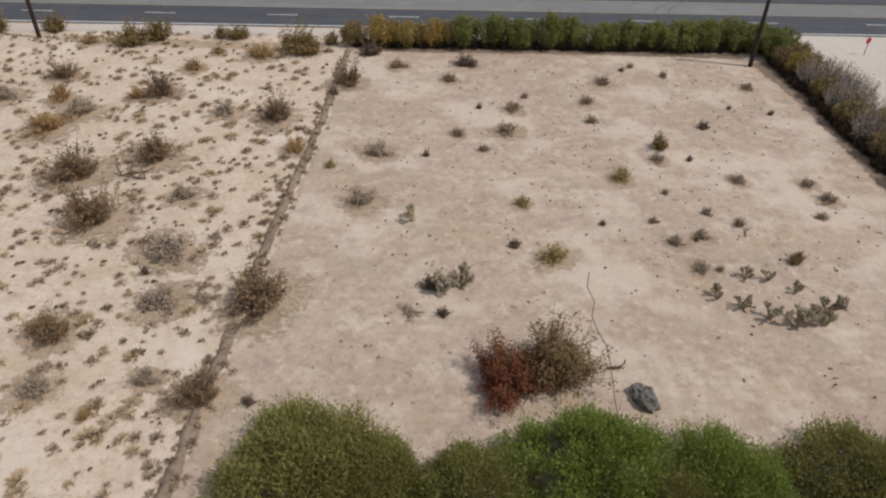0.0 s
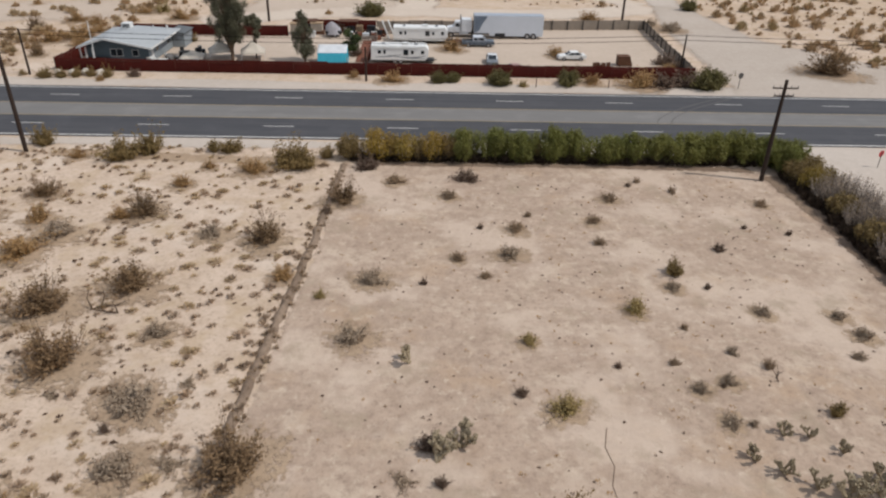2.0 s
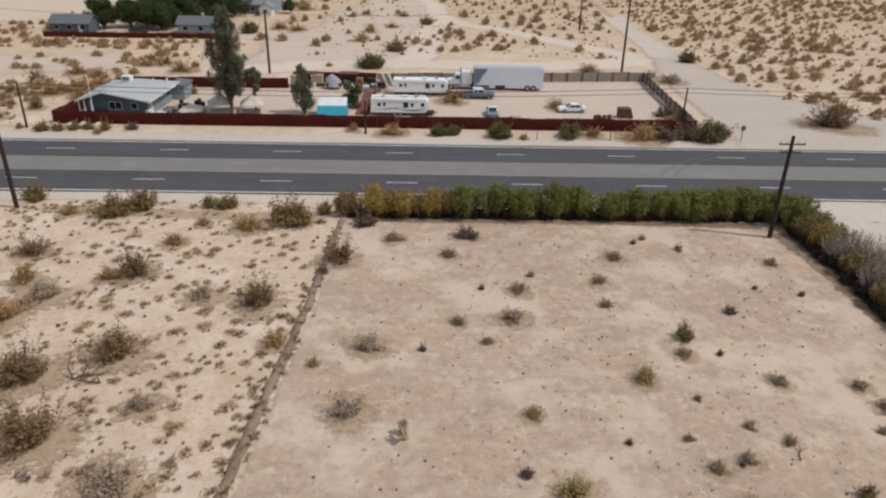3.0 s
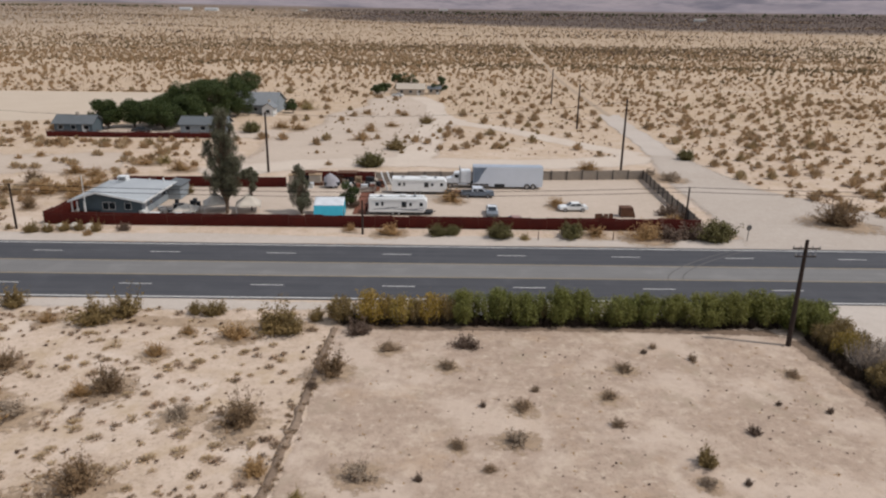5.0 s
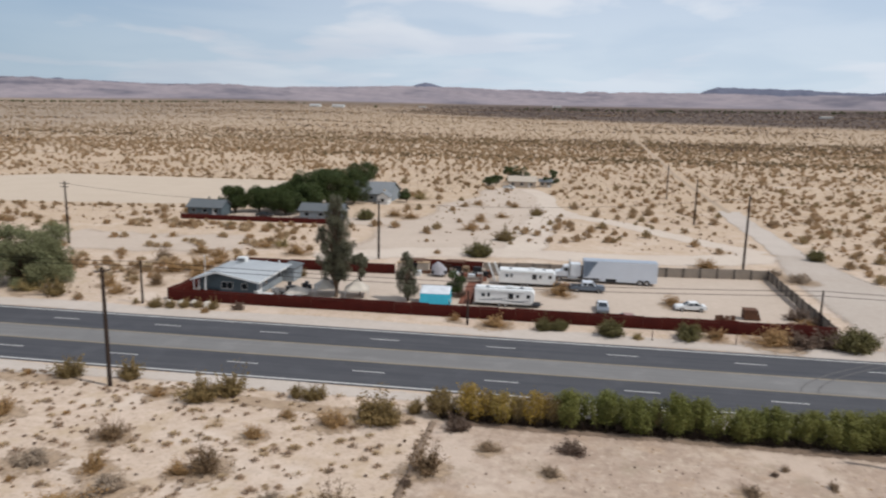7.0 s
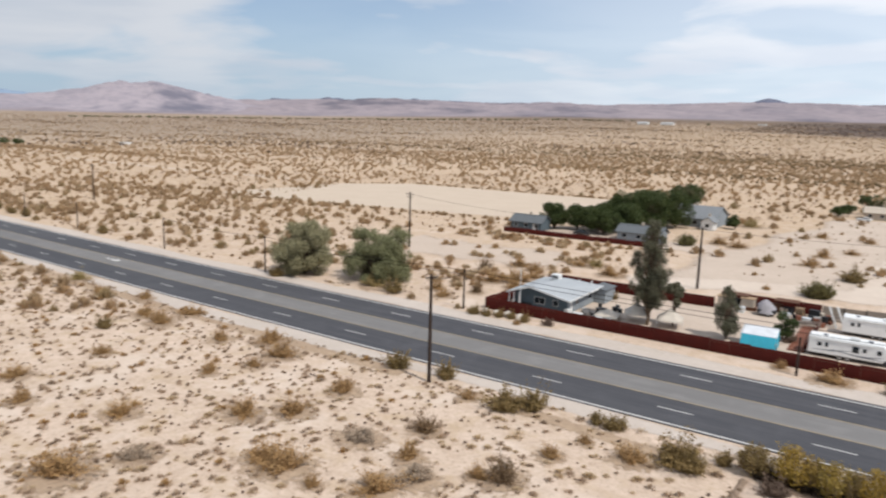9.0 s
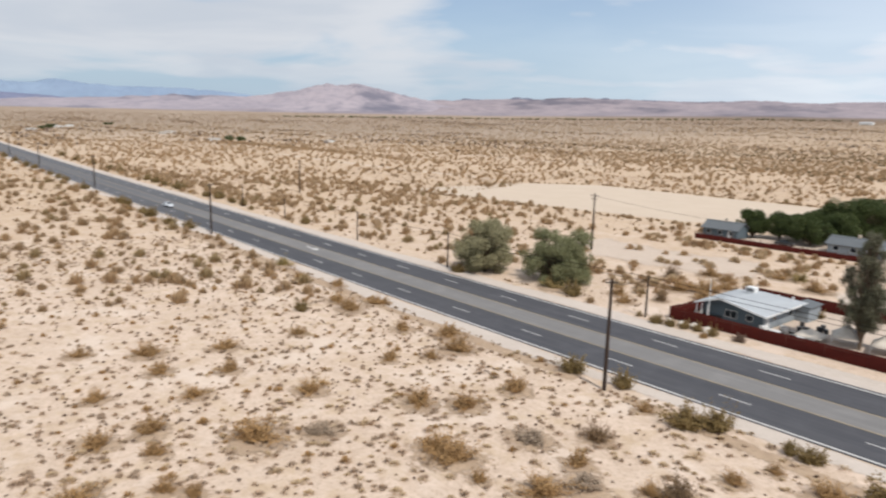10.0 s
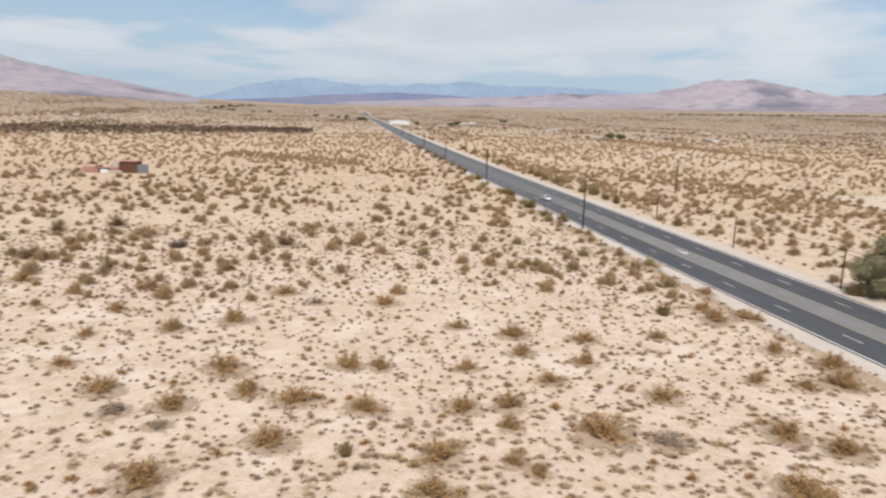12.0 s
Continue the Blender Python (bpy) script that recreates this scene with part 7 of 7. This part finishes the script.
# trees
def tree(name, label, x, y, h, rx, trunk_h, n_clump, size, n_leaf, leaf, mat, seed, trunk_r=0.3, z_low=None, bark=None, power=1.0, shell=0.45, column=False):
    r = np.random.default_rng(seed)
    bl = clumps(n_clump, rx, rx, z_low if z_low is not None else trunk_h, h - size * 0.8, size, r, power)
    if column:
        bl = []
        for i in range(n_clump):
            q = (i + r.random()) / n_clump
            z = z_low + (h - 0.5 - z_low) * q
            wide = rx * min(1.0, 0.55 + 2.2 * q) * (1 - max(0.0, q - 0.45) / 0.55 * 0.78)
            a, d = r.uniform(0, 2 * math.pi), r.random() ** 0.5
            s = size * r.uniform(0.7, 1.2) * (1 - 0.35 * q)
            bl.append((math.cos(a) * wide * d, math.sin(a) * wide * d, z, s, s, s * 1.3))
    st = [([(0, 0, -0.2), (0.1, 0.05, trunk_h * 0.6), (0.05, 0.15, h * 0.75)], [trunk_r, trunk_r * 0.8, trunk_r * 0.25])] + limbs_to(bl, r, trunk_r, trunk_h)
    return foliage_plant(name, label, "tree", (x, y), bl, n_leaf, leaf, mat, st, bark or M_bark, seed, "trees", shell)


tree("eucalyptus_tree", "tall slender eucalyptus tree with drooping grey-green crown", -28.6, 109.2, 16.0, 3.0, 3.4, 190, 0.8, 36000, 0.115, L_euc, 57, 0.32, 3.3, shell=0.15, column=True)
tree("eucalyptus_tree", "young thin eucalyptus beside the tall one", -25.3, 110.8, 9.2, 0.9, 3.4, 9, 0.75, 1800, 0.2, L_euc, 52, 0.14, 3.6)
tree("yard_tree", "narrow dark grey-green tree behind the fence", -17.4, 109.4, 7.9, 1.9, 1.2, 60, 0.65, 10500, 0.115, L_euc, 53, 0.18, 1.0, shell=0.2, column=True)
tree("yard_tree", "small dark green citrus tree in the yard", -10.3, 113.8, 4.4, 1.4, 0.9, 10, 0.85, 2600, 0.16, L_tree, 54, 0.14, 1.0)
for i, (x, y, h, rx) in enumerate(((-83.5, 193, 7.6, 3.4), (-78, 196.5, 7.4, 3.6), (-73, 199, 7.8, 3.8), (-68.5, 192.5, 7.8, 4.0), (-67, 208, 11.6, 4.6), (-73, 212, 9.2, 4.2), (-61.5, 213, 11.6, 4.6), (-57, 222, 11.4, 4.2), (-60.8, 246, 12.4, 4.6), (-66, 222, 11.5, 4.5), (-70.5, 203, 8.2, 4.0), (-64, 200, 8.6, 4.0))):
    tree("shade_tree", "dense dark green shade tree near the grey houses", x, y, h, rx * 1.15, 1.3, 50, rx * 0.38, 16000, 0.22, L_tree, 60 + i, 0.3, 2.0, power=1.5)
for i, (x, y, h, rx) in enumerate(((-92.9, 102.0, 10.3, 6.7), (-78.9, 107.2, 10.0, 7.9))):
    tree("tamarisk_tree", "broad grey-green tamarisk tree down to the ground", x, y, h, rx * 0.86, 0.8, 130, 1.4, 42000, 0.17, L_tam if i == 0 else L_tam2, 80 + i, 0.35, 0.7, power=1.5, shell=0.3)
for i, (x, y, h, rx) in enumerate(((-8, 309, 8.5, 3.4), (-13, 311, 7.5, 2.6), (5.5, 306, 6.5, 2.4), (3.0, 300.5, 5.5, 1.8), (-17.5, 300, 4.5, 2.6), (-20, 296, 4, 2.5), (-42, 232, 4.5, 2.2))):
    tree("yard_tree", "dark green tree by the far house", x, y, h, rx, 1.2, 10, rx * 0.45, 1500, 0.32, L_tree, 90 + i, 0.2, 1.5)
for i, (x, y) in enumerate(((-1960, 60), (-1545, 84), (-1570, 110), (-1740, 74), (-1885, 100), (-1910, 66), (-1980, 25), (-1540, 112), (-1530, 122), (-1880, 20), (-1205, 186), (-1160, 236), (-1290, 272), (-1300, 280), (-1660, 470), (-1640, 455), (-760, 345), (-730, 345), (-2050, -205), (-2020, -150), (-2080, -110), (-2120, -260), (-560, 2300))):
    o = tree("plain_tree", "dark tree far out on the plain", x, y, 7.5, 4.5, 1.5, 8, 2.2, 420, 0.9, L_tree, 120 + i, 0.3, 1.8)
    o.location.z = float(terrain(np.array(x), np.array(y)))

# scattered scrub of the plain
def keep_free(x, y, near=True):
    """True where wild scrub may stand."""
    ry = np.interp(x, RX, RY)
    ok = (y < ry - 12.2) | (y > ry + 14.2)
    ok &= ~((x > -7 - np.clip(50 - y, 0, 60) * 0.065) & (x < 66) & (y > 5) & (y < 75))
    ok &= ~((x > -53.5) & (x < 45) & (y > 96) & (y < 141))
    ok &= ~((x > 44) & (x < 62 + 14 * np.exp(-((y - 101) / 18) ** 2)) & (y > 92) & (y < 170))
    ok &= ~((y > 165) & (y < 3000) & (np.abs(x - np.interp(y, [165, 215, 250, 387, 556, 1300, 3000], [56, 58.5, 61, 70, 86, 150, 290])) < np.interp(y, [215, 260, 400], [5.5, 2.6, 2.2])))
    ok &= ~((x > -44) & (x < 52) & (y > 140) & (y < 160))
    ok &= ~((x > -232) & (x < -68) & (y > 194) & (y < 290) & (x > -232 + (285 - y) * 0.28))
    ok &= ~((x > -96) & (x < -40) & (y > 176) & (y < 240))
    ok &= ~((np.abs(x - np.interp(y, [160, 184, 214, 235, 262, 290], [50, 34, 11, 4, 3, -4])) < 4.5) & (y > 158) & (y < 292))
    ok &= ~((x > -40) & (x < 3) & (y > 146) & (y < 288) & ((np.floor(x * 7.3) + np.floor(y * 5.1)) % 5 < 3))
    ok &= ~((x > -20) & (x < 10) & (y > 286) & (y < 312))
    ok &= ~((x > -112) & (x < -58) & (y > 128) & (y < 164))
    ok &= ~(((x + 90) ** 2 + (y - 104) ** 2 < 36) | ((x + 77) ** 2 + (y - 108) ** 2 < 40))
    ok &= ~((x > -315) & (x < -285) & (y > -80) & (y < -50))
    return ok


def scatter(n, r0, r1, seed, patchy=0.0, spread=1.0):
    """Points over the seen sector between two distances, thinned in patches."""
    r = np.random.default_rng(seed)
    a = np.radians(r.uniform(-44, 124, n))
    d = np.sqrt(r.uniform(r0 ** 2, r1 ** 2, n))
    x, y = 2.5 - d * np.sin(a), 8 + d * np.cos(a)
    ok = keep_free(x, y)
    if patchy:
        v = np.array([noise.noise((px * 0.02, py * 0.02, seed)) for px, py in zip(x, y)])
        ok &= (v + r.uniform(-0.5, 0.5, n)) > -0.5 + patchy
    return x[ok], y[ok], r


def tufts(name, label, x, y, s, blades, mat, r, wide=0.34, tall=0.75, lean=0.55):
    """Many small plants in one mesh: blades fanned from each root."""
    n = len(x)
    k = n * blades
    cx, cy, cs = np.repeat(x, blades), np.repeat(y, blades), np.repeat(s, blades)
    cz = terrain(cx, cy)
    a = r.uniform(0, 2 * np.pi, k)
    t = r.uniform(0.15, 1.0, k)
    tip = np.stack([cx + np.cos(a) * cs * lean * t, cy + np.sin(a) * cs * lean * t, cz + cs * tall * (1.05 - 0.75 * t * t) * r.uniform(0.6, 1.1, k)], 1)
    w = cs * wide * r.uniform(0.6, 1.2, k)
    b = a + np.pi / 2 + r.uniform(-0.7, 0.7, k)
    base = np.stack([cx + np.cos(a) * cs * 0.22 * t, cy + np.sin(a) * cs * 0.22 * t, cz - 0.02], 1)
    off = np.stack([np.cos(b) * w, np.sin(b) * w, np.zeros(k)], 1)
    mid = base * 0.35 + tip * 0.65
    V = np.stack([base, mid - off * 0.5, tip, mid + off * 0.5], 1).reshape(-1, 3)
    F = np.arange(4 * k).reshape(k, 4)
    return tagged(new(name, np_mesh(name, V, F, mat)), label, "scrub", kind="stuff")


TK = np.array(taken)


def away(x, y, gap):
    ok = np.ones(len(x), bool)
    for tx, ty, tw in TK:
        ok &= (x - tx) ** 2 + (y - ty) ** 2 > (tw * 0.45 + gap) ** 2
    return ok


x, y, r = scatter(20000, 8, 175, 11, 0.12)
x, y = x[(y < 74)], y[(y < 74)]
ok = away(x, y, 0.15)
x, y = x[ok], y[ok]
tufts("small_scrub", "many small grey-brown tufts dotting the sand", x, y, 0.3 + 0.62 * r.random(len(x)) ** 1.4, 30, L_dot, r, 0.2, 0.5, 0.68)
x, y, r = scatter(3600, 8, 140, 12, 0.2)
x, y = x[(y < 74)], y[(y < 74)]
tufts("small_scrub", "small dark tufts dotting the sand", x, y, r.uniform(0.2, 0.5, len(x)), 14, L_dark, r, 0.38, 0.55, 0.7)
x, y, r = scatter(2600, 40, 175, 52, 0.15)
ok = (y < 73) & (x < -12)
tufts("dry_grass", "golden dry grass tufts on the sand", x[ok], y[ok], r.uniform(0.35, 1.0, ok.sum()), 34, L_straw, r, 0.1, 0.45, 0.85)
x, y, r = scatter(1500, 30, 175, 57, 0.15)
ok = (y < 72) & (x < -36) & away(x, y, 0.6)
tufts("dry_brush", "low golden-brown brush between the larger shrubs", x[ok], y[ok], r.uniform(0.5, 1.15, ok.sum()), 60, L_brown, r, 0.12, 0.6, 0.75)
x, y, r = scatter(2700, 12, 95, 63, 0.15)
ok = (y < 72) & (x > -60) & (x < -8) & away(x, y, 0.2)
for i, mat in enumerate((L_dot, L_straw, L_straw)):
    p = ok & (np.arange(len(x)) % 3 == i)
    tufts("low_mounds", "low rounded tufts of dry bursage on the sand", x[p], y[p], 0.45 + 0.6 * r.random(p.sum()) ** 1.4, 60, mat, r, 0.13, 0.36, 0.78)
# dry weeds along the berm
r = np.random.default_rng(19)
y = r.uniform(8, 66, 260)
x = np.interp(y, [6, 12, 22, 31, 39.5, 50, 67], [-10, -9.6, -9.1, -8.7, -8.1, -7.4, -6.7]) + r.normal(size=260) * 0.35
tufts("berm_weeds", "dry weeds caught along the berm", x, y, r.uniform(0.2, 0.6, 260), 26, L_taupe, r, 0.16, 0.6, 0.75)
# twigs and litter at the feet of the hedges, coloured near black as the hedge's shade
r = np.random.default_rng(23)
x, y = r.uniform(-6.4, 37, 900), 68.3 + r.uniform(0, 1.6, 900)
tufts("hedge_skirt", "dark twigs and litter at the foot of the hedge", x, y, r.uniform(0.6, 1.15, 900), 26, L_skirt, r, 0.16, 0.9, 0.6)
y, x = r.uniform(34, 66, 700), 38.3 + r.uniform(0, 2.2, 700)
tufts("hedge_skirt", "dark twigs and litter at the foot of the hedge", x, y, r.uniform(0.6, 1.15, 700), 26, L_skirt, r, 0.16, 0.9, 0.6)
# sparse weeds on the lot
r = np.random.default_rng(13)
x, y = r.uniform(-5, 36, 420), r.uniform(17, 66, 420)
tufts("lot_weeds", "sparse tiny weeds on the cleared lot", x, y, r.uniform(0.1, 0.28, 420), 10, L_dark, r, 0.4, 0.5, 0.7)
x, y = r.uniform(-5, 36, 500), r.uniform(17, 66, 500)
tufts("lot_weeds", "sparse dry tan weeds on the cleared lot", x, y, r.uniform(0.12, 0.4, 500), 10, L_brown, r, 0.35, 0.25, 0.8)
# larger shrubs of the plain, by distance
x, y, r = scatter(9000, 60, 330, 14, 0.18)
ok = (away(x, y, 1.4)) & ~((y < 73) & (x > -100) & (np.hypot(x, y) < 112))
ok &= (y < 90) | (r.random(len(x)) < 0.66)
x, y = x[ok], y[ok]
for i, (mat, lab) in enumerate(((L_far, "dry brown shrubs spread over the plain"), (L_far2, "olive-brown creosote shrubs spread over the plain"), (L_olive, "olive shrubs spread over the plain"))):
    sel = np.arange(len(x)) % 5
    pick = (sel == 0) | (sel == 3) if i == 0 else ((sel == 1) | (sel == 2) if i == 1 else sel == 4)
    tufts("plain_scrub", lab, x[pick], y[pick], 0.75 + 2.3 * r.random(pick.sum()) ** 1.9, 90, mat, r, 0.12, 0.72, 0.7)
x, y, r = scatter(34000, 60, 420, 15, 0.08)
ok = (y > 90) | (np.hypot(x, y) > 165)
tufts("small_scrub", "small tufts dotting the far sand", x[ok], y[ok], 0.22 + 0.75 * r.random(ok.sum()) ** 2, 10, L_dot, r, 0.45, 0.6, 0.7)
x, y, r = scatter(21000, 330, 800, 16, 0.16)
for i, mat in enumerate((L_far, L_far2, L_far)):
    pick = np.arange(len(x)) % 3 == i
    tufts("plain_scrub", "shrubs thickly dotting the distant plain", x[pick], y[pick], r.uniform(0.9, 2.7, pick.sum()), 20, mat, r, 0.32, 0.85, 0.66)
x, y, r = scatter(30000, 800, 2000, 17, 0.2)
# scrub within the dark band gets the cloud-shadow colour
dk = (0.5 * x + y > 1620) & (x > -420)
tufts("far_scrub", "distant dark scrub of the desert plain", x[~dk], y[~dk], r.uniform(1.4, 3.2, (~dk).sum()), 8, L_far2, r, 0.6, 0.85, 0.62)
tufts("far_scrub", "dark purplish scrub of the far plain", x[dk], y[dk], r.uniform(1.4, 3.2, dk.sum()), 8, L_skirt2, r, 0.6, 0.85, 0.62)
x, y, r = scatter(60000, 650, 2300, 71, 0.0)
v = np.array([noise.fractal((px * 0.0022, py * 0.009, 3.0), 0.8, 2.1, 4) for px, py in zip(x, y)])
ok = v > 0.10 + 0.3 * r.random(len(x))
x, y = x[ok], y[ok]
pick = r.random(len(x)) < 0.5
tufts("far_scrub", "dark olive belts of scrub across the distant plain", x[pick], y[pick], r.uniform(1.6, 3.6, pick.sum()), 9, L_dark, r, 0.6, 0.9, 0.62)
tufts("far_scrub", "brown belts of scrub across the distant plain", x[~pick], y[~pick], r.uniform(1.6, 3.6, (~pick).sum()), 9, L_far2, r, 0.6, 0.9, 0.62)
x, y, r = scatter(26000, 2000, 2800, 18, 0.1)
dk = (0.5 * x + y > 1620) & (x > -420)
tufts("far_scrub", "distant tan scrub near the rim of the plain", x[~dk], y[~dk], r.uniform(2.0, 4.2, (~dk).sum()), 6, L_taupe, r, 0.6, 0.8, 0.62)
tufts("far_scrub", "dark purplish scrub below the far rim", x[dk], y[dk], r.uniform(2.0, 4.2, dk.sum()), 6, L_skirt2, r, 0.6, 0.8, 0.62)
r = np.random.default_rng(44)
x, y = r.uniform(58, 190, 900), r.uniform(96, 300, 900)
ok = keep_free(x, y) & away(x, y, 1.0)
x, y = x[ok], y[ok]
tufts("plain_scrub", "low tan-brown shrubs beside the dirt road", x, y, r.uniform(0.8, 2.1, len(x)), 70, L_far, r, 0.13, 0.6, 0.68)
r = np.random.default_rng(45)
x, y = r.uniform(-100, 1500, 260), r.uniform(2350, 2600, 260)
tufts("tree_belt", "dark line of distant trees on the plain", x, y, r.uniform(4, 9, 260), 14, L_tree, r, 0.5, 0.9, 0.6)
x = r.uniform(-2560, -2150, 40)
y = -290 + (-2150 - x) * 0.24 + r.normal(size=40) * 12
tufts("tree_belt", "dark row of trees by far white buildings", x, y, r.uniform(4, 11, 40), 16, L_tree, r, 0.5, 0.9, 0.6)
a = np.radians(r.uniform(19, 62, 520))
d = 2640 + r.normal(size=520) * 22 + 60 * np.sin(a * 9)
tufts("tree_belt", "dark line of orchard trees far across the plain", -d * np.sin(a), d * np.cos(a), r.uniform(3, 7.5, 520), 10, L_tree, r, 0.5, 0.9, 0.6)
r = np.random.default_rng(61)
x = r.uniform(-228, -72, 240)
y = 289 + (x + 205) * 0.02 - np.clip(-205 - x, 0, 40) * 1.1 + r.normal(size=240) * 0.9
tufts("field_edge_brush", "line of low brush edging the bare field", x, y, r.uniform(0.5, 1.5, 240), 40, L_far2, r, 0.2, 0.7, 0.7)
x = r.uniform(-215, -95, 130)
y = 187 + (x + 205) * 0.12 + r.normal(size=130) * 1.6
tufts("field_edge_brush", "scattered brush below the bare field", x, y, r.uniform(0.6, 1.9, 130), 50, L_far2, r, 0.2, 0.65, 0.7)
# dry brush west of the house
r = np.random.default_rng(41)
x, y = r.uniform(-104, -54, 330), r.uniform(112, 174, 330)
ok = (keep_free(x, y) | (r.random(330) < 0.16)) & ~((x > -96) & (y > 174)) & (away(x, y, 0.5)) & ~((x + 78.8) ** 2 + (y - 107.4) ** 2 < 50)
for i, mat in enumerate((L_far, L_straw, L_straw)):
    p = ok & (np.arange(330) % 3 == i)
    tufts("dry_brush", "tangled dry brush on the rough ground", x[p], y[p], r.uniform(0.9, 2.6, p.sum()), 70, mat, r, 0.16, 0.6, 0.7)
# western belt: thick scrub coloured dark for a cloud shadow too
r = np.random.default_rng(21)
u = r.random(3600)
x, y = -735 - 110 * u + r.normal(size=3600) * 80 * (1.1 - 0.6 * u), -300 + 310 * u
tufts("scrub_belt", "dark dense belt of scrub across the plain", x, y, r.uniform(1.2, 2.8, 3600), 12, L_skirt2, r, 0.55, 0.85, 0.65)
u = r.random(260)
tufts("scrub_belt", "dark patchy belt of scrub beyond the low building", -420 + 60 * u + r.normal(size=260) * 14, -40 + 75 * u, r.uniform(1.0, 2.6, 260), 40, L_far2, r, 0.25, 0.85, 0.65)
# thicker dark belts of scrub far out, some of their dark in place of cloud shadow
for cx, cy, lx, wy, n, sd in ((-280, 118, 160, 14, 300, 22), (160, 500, 420, 40, 900, 23), (330, 640, 420, 26, 420, 30), (420, 400, 300, 20, 260, 31), (300, 900, 600, 50, 900, 32), (-150, 560, 480, 130, 2200, 24), (-620, 330, 220, 14, 420, 25), (120, 800, 900, 150, 4200, 26), (-340, 900, 700, 160, 3000, 28), (-230, 168, 110, 30, 330, 27), (-1900, 1500, 700, 60, 500, 29)):
    r = np.random.default_rng(sd)
    x, y = cx + r.normal(size=n) * lx * 0.5, cy + r.normal(size=n) * wy * 0.5
    ok = keep_free(x, y)
    tufts("scrub_belt", "dark dense belt of scrub across the plain", x[ok], y[ok], r.uniform(1.4, 2.8, ok.sum()), 12, L_dark if cx < -700 else (L_belt if cx > 100 else L_far2), r, 0.55, 0.85, 0.65)
